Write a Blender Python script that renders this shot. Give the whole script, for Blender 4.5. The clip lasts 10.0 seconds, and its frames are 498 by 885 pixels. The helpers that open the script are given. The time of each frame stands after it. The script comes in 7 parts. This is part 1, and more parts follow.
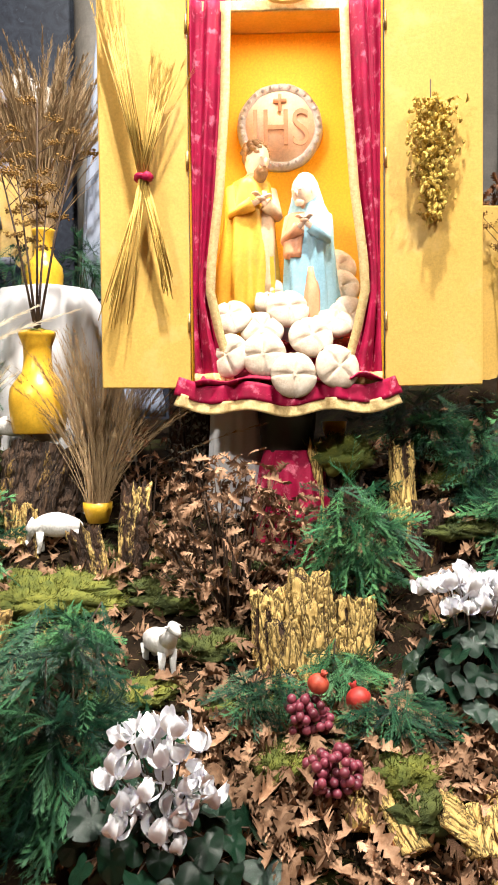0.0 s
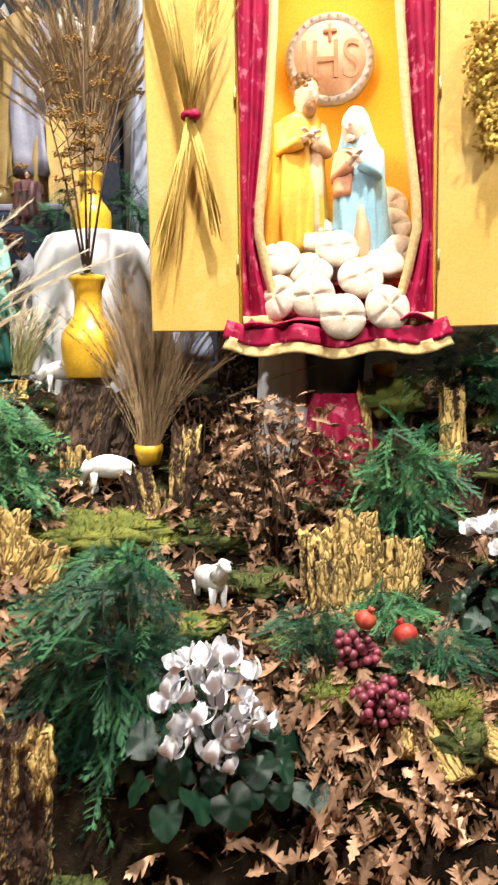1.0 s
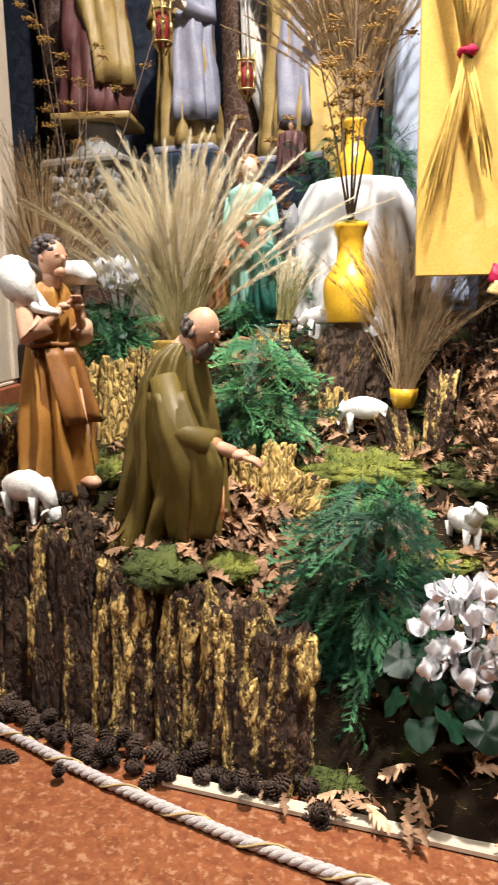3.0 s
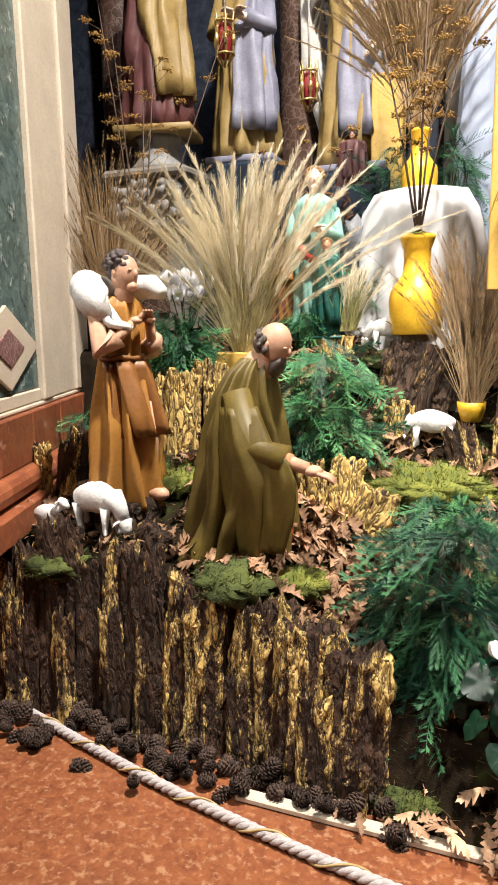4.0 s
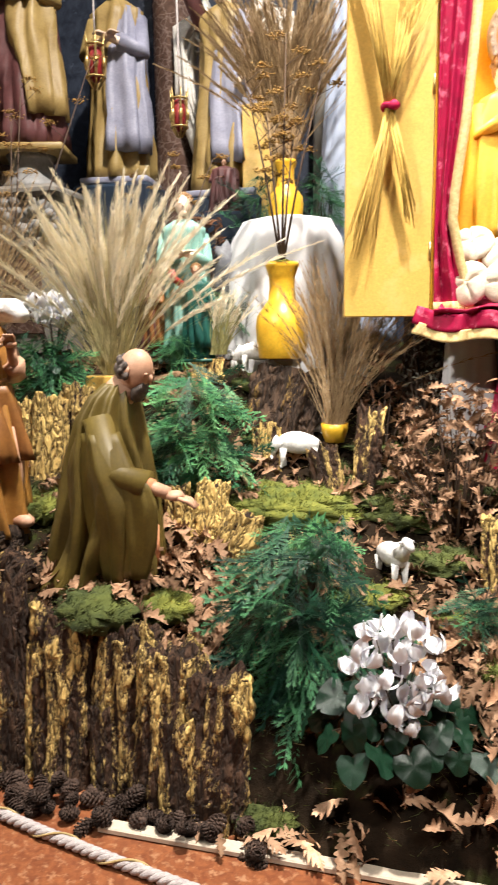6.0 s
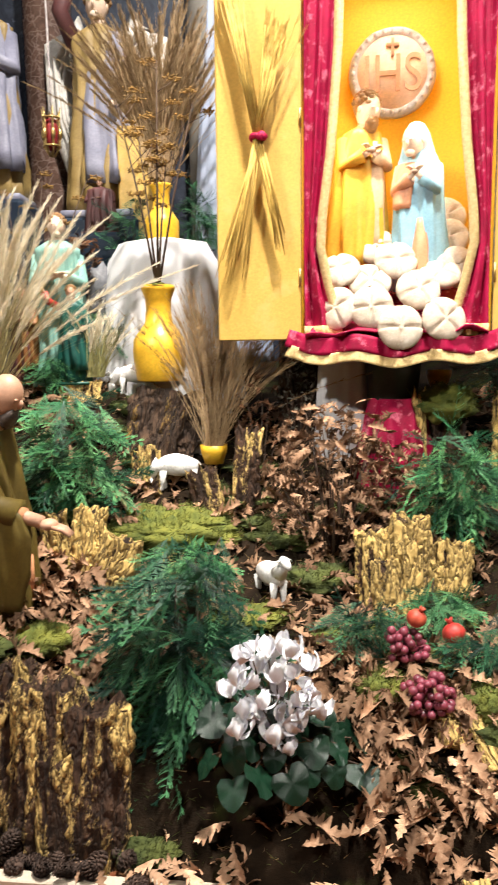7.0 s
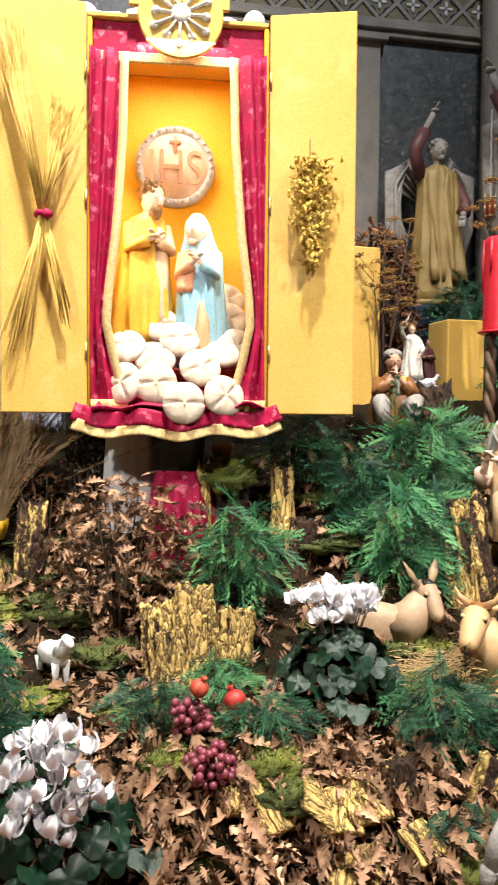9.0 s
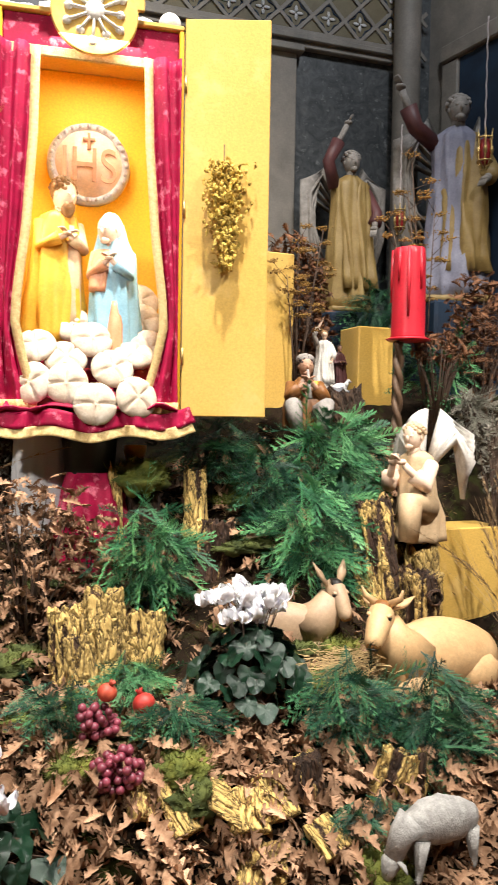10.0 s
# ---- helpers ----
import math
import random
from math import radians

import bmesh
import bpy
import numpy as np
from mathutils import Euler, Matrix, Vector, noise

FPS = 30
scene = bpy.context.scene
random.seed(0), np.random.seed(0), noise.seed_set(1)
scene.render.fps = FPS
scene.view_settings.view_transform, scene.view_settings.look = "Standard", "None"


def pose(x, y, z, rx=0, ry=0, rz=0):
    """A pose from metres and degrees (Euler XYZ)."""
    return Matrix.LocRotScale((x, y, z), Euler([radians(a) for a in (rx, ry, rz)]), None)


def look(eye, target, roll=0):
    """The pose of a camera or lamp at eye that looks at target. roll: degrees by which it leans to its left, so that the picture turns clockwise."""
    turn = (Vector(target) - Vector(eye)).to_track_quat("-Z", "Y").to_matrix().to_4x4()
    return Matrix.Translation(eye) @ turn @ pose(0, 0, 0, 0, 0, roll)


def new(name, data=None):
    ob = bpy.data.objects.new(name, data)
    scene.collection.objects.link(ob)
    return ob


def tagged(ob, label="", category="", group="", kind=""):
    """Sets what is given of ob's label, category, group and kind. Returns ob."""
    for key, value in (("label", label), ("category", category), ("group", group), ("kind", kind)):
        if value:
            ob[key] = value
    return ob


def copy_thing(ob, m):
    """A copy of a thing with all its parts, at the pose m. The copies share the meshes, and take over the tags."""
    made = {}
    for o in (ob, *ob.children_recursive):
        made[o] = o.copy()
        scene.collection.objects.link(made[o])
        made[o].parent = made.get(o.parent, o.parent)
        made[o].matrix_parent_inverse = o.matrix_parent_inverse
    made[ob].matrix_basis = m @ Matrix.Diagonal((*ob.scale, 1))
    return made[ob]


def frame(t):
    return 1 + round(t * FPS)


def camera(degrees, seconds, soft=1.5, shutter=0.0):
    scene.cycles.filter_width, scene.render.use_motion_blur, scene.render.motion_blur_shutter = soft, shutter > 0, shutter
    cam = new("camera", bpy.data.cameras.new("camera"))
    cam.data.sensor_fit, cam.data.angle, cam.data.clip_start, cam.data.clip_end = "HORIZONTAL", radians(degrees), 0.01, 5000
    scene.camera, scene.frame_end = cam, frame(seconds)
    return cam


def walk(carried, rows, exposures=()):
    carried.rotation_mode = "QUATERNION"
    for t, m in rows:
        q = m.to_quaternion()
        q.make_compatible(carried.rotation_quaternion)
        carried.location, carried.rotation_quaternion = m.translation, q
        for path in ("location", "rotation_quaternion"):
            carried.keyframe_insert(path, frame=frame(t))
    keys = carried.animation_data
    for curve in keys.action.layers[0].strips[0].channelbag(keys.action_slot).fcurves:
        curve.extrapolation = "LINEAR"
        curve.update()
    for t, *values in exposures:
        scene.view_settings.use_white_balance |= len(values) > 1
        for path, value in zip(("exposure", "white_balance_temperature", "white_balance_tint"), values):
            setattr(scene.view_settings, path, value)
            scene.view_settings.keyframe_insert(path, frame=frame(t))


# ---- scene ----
cam = camera(38.3, 10.0, shutter=0.4)
PATH = [
    (0.0, (0.001, 0.006, 1.398), (0.080, 2.003, 1.324), -0.59),
    (0.5, (-0.006, -0.002, 1.386), (0.028, 1.994, 1.253), -0.77),
    (1.0, (-0.005, -0.014, 1.374), (-0.059, 1.974, 1.161), -0.93),
    (1.5, (-0.010, -0.054, 1.350), (-0.223, 1.918, 1.090), -1.10),
    (2.0, (-0.026, -0.082, 1.324), (-0.417, 1.858, 1.031), -1.03),
    (2.5, (-0.040, -0.115, 1.341), (-0.584, 1.782, 1.013), -1.00),
    (3.0, (-0.094, -0.153, 1.370), (-0.759, 1.701, 1.022), -0.99),
    (4.5, (-0.220, -0.195, 1.435), (-0.987, 1.620, 1.093), -1.04),
    (5.0, (-0.186, -0.189, 1.441), (-0.897, 1.650, 1.108), -0.91),
    (5.5, (-0.123, -0.177, 1.447), (-0.743, 1.697, 1.124), -0.67),
    (7.0, (-0.026, -0.175, 1.480), (-0.227, 1.797, 1.215), -0.64),
    (7.5, (-0.008, -0.184, 1.494), (-0.066, 1.802, 1.268), -0.54),
    (8.0, (0.007, -0.194, 1.499), (0.087, 1.797, 1.331), -0.38),
    (8.5, (0.012, -0.208, 1.501), (0.236, 1.776, 1.385), 0.07),
    (9.0, (0.024, -0.221, 1.499), (0.377, 1.746, 1.423), 0.39),
    (9.5, (0.032, -0.231, 1.499), (0.492, 1.714, 1.435), 0.71),
    (10.0, (0.047, -0.236, 1.495), (0.619, 1.679, 1.431), 0.97),
]
walk(cam, [(t, look(eye, target, roll)) for t, eye, target, roll in PATH],
     ((0.0, -0.1), (1.5, -0.1), (3.0, 0.0), (4.5, 0.08), (5.5, 0.04), (7.0, -0.05), (8.0, -0.1), (10.0, -0.08)))

# ---- light ----
world = bpy.data.worlds.new("church_dim")
scene.world = world
world.use_nodes = True
world.node_tree.nodes["Background"].inputs[0].default_value = (0.75, 0.82, 1.0, 1)
world.node_tree.nodes["Background"].inputs[1].default_value = 0.002


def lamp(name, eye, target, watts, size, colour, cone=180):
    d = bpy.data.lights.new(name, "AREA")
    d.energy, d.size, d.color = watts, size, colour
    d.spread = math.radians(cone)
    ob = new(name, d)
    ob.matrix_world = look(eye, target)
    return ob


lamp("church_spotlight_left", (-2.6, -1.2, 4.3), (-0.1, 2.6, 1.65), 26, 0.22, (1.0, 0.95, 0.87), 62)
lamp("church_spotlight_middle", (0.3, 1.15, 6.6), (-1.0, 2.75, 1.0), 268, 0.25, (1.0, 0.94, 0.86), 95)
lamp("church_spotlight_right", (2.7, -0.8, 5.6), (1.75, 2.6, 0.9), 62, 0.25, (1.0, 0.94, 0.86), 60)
lamp("shrine_lamp", (0.27, 2.80, 3.0), (0.27, 2.95, 1.6), 10.5, 0.35, (1.0, 0.90, 0.70))
lamp("shrine_side_lamp_left", (-0.055, 2.79, 2.35), (0.3, 3.1, 2.1), 1.7, 0.08, (1.0, 0.90, 0.72))
lamp("shrine_side_lamp_right", (0.575, 2.76, 2.35), (0.25, 3.1, 2.1), 1.7, 0.08, (1.0, 0.90, 0.72))
lamp("niche_lamp", (-1.3, 2.6, 5.6), (-1.4, 4.0, 2.2), 20, 0.4, (0.90, 0.94, 1.0))
# unseen fill, added to brighten the statues at the back right
lamp("niche_lamp_right", (2.0, 2.4, 5.6), (2.2, 4.0, 2.6), 42, 0.4, (0.88, 0.93, 1.0))


# ---- materials ----
def ramp_node(nt, fac, stops):
    n = nt.nodes.new("ShaderNodeValToRGB")
    el = n.color_ramp.elements
    el[0].position, el[0].color = stops[0][0], (*stops[0][1], 1)
    el[1].position, el[1].color = stops[-1][0], (*stops[-1][1], 1)
    for p, c in stops[1:-1]:
        e = el.new(p)
        e.color = (*c, 1)
    nt.links.new(fac, n.inputs[0])
    return n.outputs[0]


def noise_node(nt, vec, scale, detail=4.0, rough=0.6, warp=0.0):
    n = nt.nodes.new("ShaderNodeTexNoise")
    n.inputs["Scale"].default_value, n.inputs["Detail"].default_value = scale, detail
    n.inputs["Roughness"].default_value, n.inputs["Distortion"].default_value = rough, warp
    nt.links.new(vec, n.inputs["Vector"])
    return n.outputs["Fac"]


def mix_node(nt, fac, a, b, how="MIX"):
    n = nt.nodes.new("ShaderNodeMix")
    n.data_type, n.blend_type = "RGBA", how
    for sock, v in ((n.inputs[0], fac), (n.inputs[6], a), (n.inputs[7], b)):
        if isinstance(v, (int, float)):
            sock.default_value = v
        elif isinstance(v, tuple):
            sock.default_value = (*v, 1)
        else:
            nt.links.new(v, sock)
    return n.outputs[2]


def mat(name, c1, c2=None, scale=18.0, rough=0.7, bump=0.3, fine=90.0, metal=0.0, vary=0.0, island=0.0, stretch=(1, 1, 1),
        spec=0.4, thin=0.0, warp=0.0, gild=None, sheen=0.0, blotch=None):
    """A surface with coarse and fine variation; vary and island shift its brightness from piece to piece."""
    m = bpy.data.materials.new(name)
    m.use_nodes = True
    nt = m.node_tree
    b = nt.nodes["Principled BSDF"]
    tc = nt.nodes.new("ShaderNodeTexCoord")
    mp = nt.nodes.new("ShaderNodeMapping")
    mp.inputs["Scale"].default_value = stretch
    nt.links.new(tc.outputs["Object"], mp.inputs[0])
    vec = mp.outputs[0]
    c2 = c2 or tuple(v * 0.72 for v in c1)
    coarse = noise_node(nt, vec, scale, 5, 0.6, warp)
    small = noise_node(nt, vec, fine, 3, 0.7)
    col = ramp_node(nt, coarse, [(0.32, c2), (0.68, c1)])
    col = mix_node(nt, 0.35, col, ramp_node(nt, small, [(0.25, (0.45, 0.45, 0.45)), (0.75, (1.25, 1.25, 1.25))]), "MULTIPLY")
    if blotch:
        big = noise_node(nt, vec, blotch[1], 4, 0.65)
        col = mix_node(nt, ramp_node(nt, big, [(blotch[2], (0, 0, 0)), (blotch[2] + 0.12, (1, 1, 1))]), col, blotch[0])
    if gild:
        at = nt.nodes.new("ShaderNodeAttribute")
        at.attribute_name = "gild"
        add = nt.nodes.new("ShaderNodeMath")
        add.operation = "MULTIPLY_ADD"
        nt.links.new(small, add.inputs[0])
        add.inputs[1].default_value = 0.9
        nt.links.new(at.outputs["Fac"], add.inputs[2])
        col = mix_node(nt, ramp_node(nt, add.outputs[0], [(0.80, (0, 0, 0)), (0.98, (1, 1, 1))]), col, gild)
    for amount, node, out in ((vary, "ShaderNodeObjectInfo", "Random"), (island, "ShaderNodeNewGeometry", "Random Per Island")):
        if amount:
            r = nt.nodes.new(node).outputs[out]
            col = mix_node(nt, 1.0, col, ramp_node(nt, r, [(0.0, (1 - amount, 1 - amount * 1.1, 1 - amount * 1.2)), (1.0, (1 + amount, 1 + amount * 0.9, 1 + amount * 0.8))]), "MULTIPLY")
    nt.links.new(col, b.inputs["Base Color"])
    b.inputs["Roughness"].default_value, b.inputs["Metallic"].default_value = rough, metal
    b.inputs["Specular IOR Level"].default_value = spec
    if sheen:
        b.inputs["Sheen Weight"].default_value = sheen
    if thin:
        b.inputs["Subsurface Weight"].default_value = thin
        b.inputs["Subsurface Radius"].default_value = (0.01, 0.01, 0.008)
        b.inputs["Subsurface Scale"].default_value = 0.5
    if bump:
        bp = nt.nodes.new("ShaderNodeBump")
        bp.inputs["Strength"].default_value, bp.inputs["Distance"].default_value = bump, 0.004
        sm = nt.nodes.new("ShaderNodeMath")
        sm.operation = "ADD"
        nt.links.new(coarse, sm.inputs[0])
        nt.links.new(small, sm.inputs[1])
        nt.links.new(sm.outputs[0], bp.inputs["Height"])
        nt.links.new(bp.outputs[0], b.inputs["Normal"])
    return m


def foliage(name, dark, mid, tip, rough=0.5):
    """Needles paler at the tips; shade at the heart is put into the colour."""
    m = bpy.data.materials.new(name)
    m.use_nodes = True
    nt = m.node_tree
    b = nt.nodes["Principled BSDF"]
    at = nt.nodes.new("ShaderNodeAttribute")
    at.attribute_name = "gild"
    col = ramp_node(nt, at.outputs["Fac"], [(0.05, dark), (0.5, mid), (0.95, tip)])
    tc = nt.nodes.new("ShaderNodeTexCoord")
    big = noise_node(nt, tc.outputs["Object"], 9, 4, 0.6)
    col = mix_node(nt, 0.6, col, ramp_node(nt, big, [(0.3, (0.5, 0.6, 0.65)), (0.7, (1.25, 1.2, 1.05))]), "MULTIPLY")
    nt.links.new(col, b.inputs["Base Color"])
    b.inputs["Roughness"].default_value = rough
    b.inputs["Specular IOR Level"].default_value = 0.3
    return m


def marble(name, base, vein, scale, dark, rough=0.25):
    m = mat(name, base, dark, scale, rough, 0.05, 60, warp=1.5)
    nt = m.node_tree
    b = nt.nodes["Principled BSDF"]
    tc = nt.nodes.new("ShaderNodeTexCoord")
    v = nt.nodes.new("ShaderNodeTexVoronoi")
    v.feature = "DISTANCE_TO_EDGE"
    v.inputs["Scale"].default_value = scale * 1.6
    nz = nt.nodes.new("ShaderNodeTexNoise")
    nz.inputs["Scale"].default_value, nz.inputs["Detail"].default_value = scale, 6
    nt.links.new(tc.outputs["Object"], nz.inputs["Vector"])
    vm = nt.nodes.new("ShaderNodeVectorMath")
    vm.operation = "MULTIPLY_ADD"
    nt.links.new(nz.outputs["Color"], vm.inputs[0])
    vm.inputs[1].default_value = (0.7 / scale * 2, 0.7 / scale * 2, 0.7 / scale * 2)
    nt.links.new(tc.outputs["Object"], vm.inputs[2])
    nt.links.new(vm.outputs[0], v.inputs["Vector"])
    old = b.inputs["Base Color"].links[0].from_socket
    nt.links.new(mix_node(nt, ramp_node(nt, v.outputs["Distance"], [(0.0, (0.8, 0.8, 0.8)), (0.09, (0, 0, 0))]), old, vein), b.inputs["Base Color"])
    return m


def emitter(name, colour, strength):
    m = bpy.data.materials.new(name)
    m.use_nodes = True
    b = m.node_tree.nodes["Principled BSDF"]
    b.inputs["Base Color"].default_value = (*colour, 1)
    b.inputs["Emission Color"].default_value = (*colour, 1)
    b.inputs["Emission Strength"].default_value = strength
    return m


M = {}
M["floor"] = mat("red_marble", (0.30, 0.105, 0.043), (0.17, 0.052, 0.024), 26, 0.3, 0.03, 110, warp=1.0, blotch=((0.38, 0.19, 0.10), 36, 0.53))
M["cream"] = mat("cream_stone", (0.66, 0.56, 0.44), (0.55, 0.46, 0.36), 5, 0.45, 0.1)
M["green_marble"] = mat("green_marble", (0.13, 0.19, 0.18), (0.035, 0.065, 0.065), 8, 0.2, 0.03, 60, warp=2.5, blotch=((0.42, 0.47, 0.45), 11, 0.58))
M["red_marble"] = mat("red_marble_base", (0.33, 0.11, 0.05), (0.17, 0.05, 0.025), 12, 0.3, 0.05, 80, warp=1.5, vary=0.15, blotch=((0.42, 0.21, 0.13), 16, 0.58))
M["pink_marble"] = marble("pink_marble", (0.25, 0.12, 0.11), (0.4, 0.3, 0.27), 16, (0.14, 0.06, 0.06), 0.3)
M["grey_stone"] = mat("grey_marbled_wall", (0.10, 0.107, 0.11), (0.03, 0.034, 0.038), 9, 0.45, 0.15, 40, warp=2.0, blotch=((0.2, 0.21, 0.21), 26, 0.6))
M["blue_stone"] = mat("blue_grey_wall", (0.045, 0.055, 0.08), (0.012, 0.016, 0.028), 8, 0.45, 0.15, 40, warp=2.0, blotch=((0.10, 0.12, 0.16), 22, 0.62))
M["navy"] = mat("dark_blue_panel", (0.012, 0.03, 0.06), (0.006, 0.014, 0.03), 6, 0.6, 0.1)
M["stone_trim"] = mat("grey_stone_trim", (0.25, 0.225, 0.195), (0.17, 0.155, 0.135), 7, 0.6, 0.15)
M["brown_col"] = marble("brown_column_marble", (0.13, 0.075, 0.055), (0.2, 0.14, 0.12), 10, (0.07, 0.04, 0.03), 0.25)
M["frieze_gold"] = mat("frieze_ochre", (0.17, 0.14, 0.08), (0.12, 0.10, 0.055), 10, 0.6, 0.1)
M["frieze_white"] = mat("frieze_white", (0.62, 0.62, 0.62), None, 20, 0.6, 0.1)
M["soil"] = mat("forest_soil", (0.028, 0.018, 0.011), (0.008, 0.006, 0.004), 14, 0.95, 0.9, 120, spec=0.05, blotch=((0.03, 0.036, 0.01), 5, 0.56))
M["moss"] = mat("moss", (0.19, 0.20, 0.035), (0.06, 0.085, 0.018), 16, 0.95, 0.9, 160, island=0.35)
M["moss_dark"] = mat("dark_moss", (0.10, 0.12, 0.028), (0.035, 0.05, 0.014), 16, 0.95, 0.9, 160, island=0.35)
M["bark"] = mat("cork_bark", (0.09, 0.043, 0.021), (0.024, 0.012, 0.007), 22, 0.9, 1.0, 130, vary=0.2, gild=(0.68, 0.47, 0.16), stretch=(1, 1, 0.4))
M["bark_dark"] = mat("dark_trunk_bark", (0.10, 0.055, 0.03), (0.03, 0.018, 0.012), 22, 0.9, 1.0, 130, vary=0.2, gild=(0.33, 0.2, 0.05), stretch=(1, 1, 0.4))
def crack(m, scale, stretch, deep):
    """Plates with dark cracks between them, as on old bark."""
    nt = m.node_tree
    b = nt.nodes["Principled BSDF"]
    tc = nt.nodes.new("ShaderNodeTexCoord")
    mp = nt.nodes.new("ShaderNodeMapping")
    mp.inputs["Scale"].default_value = stretch
    nt.links.new(tc.outputs["Object"], mp.inputs[0])
    nz = nt.nodes.new("ShaderNodeTexNoise")
    nz.inputs["Scale"].default_value, nz.inputs["Detail"].default_value = scale * 0.8, 5
    nt.links.new(mp.outputs[0], nz.inputs["Vector"])
    vm = nt.nodes.new("ShaderNodeVectorMath")
    vm.operation = "MULTIPLY_ADD"
    vm.inputs[1].default_value = (2.6 / scale, 2.6 / scale, 2.6 / scale)
    nt.links.new(nz.outputs["Color"], vm.inputs[0])
    nt.links.new(mp.outputs[0], vm.inputs[2])
    v = nt.nodes.new("ShaderNodeTexVoronoi")
    v.feature = "DISTANCE_TO_EDGE"
    v.inputs["Scale"].default_value = scale
    nt.links.new(vm.outputs[0], v.inputs["Vector"])
    old = b.inputs["Base Color"].links[0].from_socket
    gap = ramp_node(nt, v.outputs["Distance"], [(0.01, (0.85, 0.85, 0.85)), (0.06, (0, 0, 0))])
    nt.links.new(mix_node(nt, gap, old, (0.025, 0.014, 0.009)), b.inputs["Base Color"])
    bp = nt.nodes.new("ShaderNodeBump")
    bp.inputs["Strength"].default_value, bp.inputs["Distance"].default_value = 1.0, deep
    rough_top = nt.nodes.new("ShaderNodeMath")
    rough_top.operation = "MULTIPLY_ADD"
    plate = ramp_node(nt, v.outputs["Distance"], [(0.0, (0, 0, 0)), (0.25, (1, 1, 1))])
    nt.links.new(nz.outputs["Fac"], rough_top.inputs[0])
    rough_top.inputs[1].default_value = 0.8
    nt.links.new(plate, rough_top.inputs[2])
    nt.links.new(rough_top.outputs[0], bp.inputs["Height"])
    nt.links.new(b.inputs["Normal"].links[0].from_socket, bp.inputs["Normal"])
    nt.links.new(bp.outputs[0], b.inputs["Normal"])


crack(M["bark"], 34, (1, 1, 0.30), 0.012)
crack(M["bark_dark"], 24, (1, 1, 0.22), 0.02)
M["oak_leaf"] = mat("dry_oak_leaf", (0.64, 0.45, 0.32), (0.32, 0.185, 0.11), 30, 0.75, 0.3, 200, vary=0.5, island=0.5, spec=0.25)
M["twig"] = mat("twig", (0.10, 0.06, 0.04), (0.05, 0.03, 0.02), 40, 0.85, 0.4, 200)
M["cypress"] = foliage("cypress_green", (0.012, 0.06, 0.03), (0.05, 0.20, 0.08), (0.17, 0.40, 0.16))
# darker copy of the cypress green, with the shade put into its colour
M["cypress_shaded"] = foliage("shaded_cypress", (0.005, 0.028, 0.018), (0.018, 0.085, 0.042), (0.085, 0.24, 0.105))
M["petal"] = mat("white_petal", (0.90, 0.90, 0.93), (0.86, 0.86, 0.91), 20, 0.55, 0.1, 120, thin=0.2)
M["cyc_leaf"] = mat("cyclamen_leaf", (0.008, 0.034, 0.017), (0.004, 0.016, 0.009), 30, 0.30, 0.25, 120, vary=0.4, blotch=((0.04, 0.10, 0.065), 24, 0.62))
M["grape"] = mat("grape_skin", (0.27, 0.055, 0.08), (0.12, 0.018, 0.04), 30, 0.42, 0.05, 100, vary=0.4, spec=0.5)
M["pom"] = mat("pomegranate_skin", (0.50, 0.05, 0.035), (0.30, 0.018, 0.016), 26, 0.5, 0.2, 80)
M["pom_o"] = mat("orange_pomegranate_skin", (0.52, 0.10, 0.05), (0.38, 0.04, 0.025), 26, 0.5, 0.2, 80)
M["yellow"] = mat("yellow_paint", (0.67, 0.43, 0.115), (0.61, 0.38, 0.085), 2.5, 0.34, 0.16, 90, spec=0.5, blotch=((0.68, 0.455, 0.15), 5, 0.56))
M["yellow_vase"] = mat("yellow_glaze", (0.78, 0.46, 0.035), (0.68, 0.38, 0.025), 5, 0.35, 0.05, 80, spec=0.5)
M["gold_in"] = mat("deep_yellow_lining", (0.88, 0.48, 0.02), (0.84, 0.44, 0.018), 3, 0.6, 0.05)
M["crimson"] = mat("crimson_damask", (0.40, 0.004, 0.055), (0.22, 0.002, 0.028), 12, 0.6, 0.15, 120, spec=0.2, blotch=((0.60, 0.14, 0.21), 22, 0.56))
M["velvet"] = mat("dark_red_velvet", (0.16, 0.004, 0.03), (0.05, 0.002, 0.012), 10, 0.55, 0.2, 120, sheen=0.3)
M["trim"] = mat("gold_braid", (0.72, 0.54, 0.26), (0.5, 0.34, 0.13), 70, 0.45, 0.6, 260)
M["bread"] = mat("pale_bread", (0.57, 0.48, 0.38), (0.47, 0.37, 0.28), 16, 0.8, 0.4, 90, blotch=((0.63, 0.56, 0.47), 9, 0.55))
M["straw"] = mat("wheat_straw", (0.62, 0.42, 0.10), (0.42, 0.27, 0.05), 30, 0.7, 0.2, 200, island=0.25)
M["plume"] = mat("pampas_plume", (0.95, 0.88, 0.72), (0.88, 0.78, 0.58), 20, 0.8, 0.0, 120, island=0.15)
M["grass_brown"] = mat("dry_brown_grass", (0.46, 0.33, 0.19), (0.27, 0.18, 0.09), 20, 0.85, 0.0, 120, island=0.35)
M["grass_green"] = mat("dry_green_stems", (0.36, 0.34, 0.14), (0.22, 0.21, 0.08), 20, 0.8, 0.0, 120, island=0.3)
M["grass_pale"] = mat("pale_dry_stems", (0.62, 0.54, 0.30), (0.42, 0.38, 0.18), 20, 0.8, 0.0, 120, island=0.3)
M["umbel"] = mat("dry_umbel_flowers", (0.36, 0.21, 0.05), (0.2, 0.11, 0.03), 30, 0.85, 0.2, 200, island=0.3)
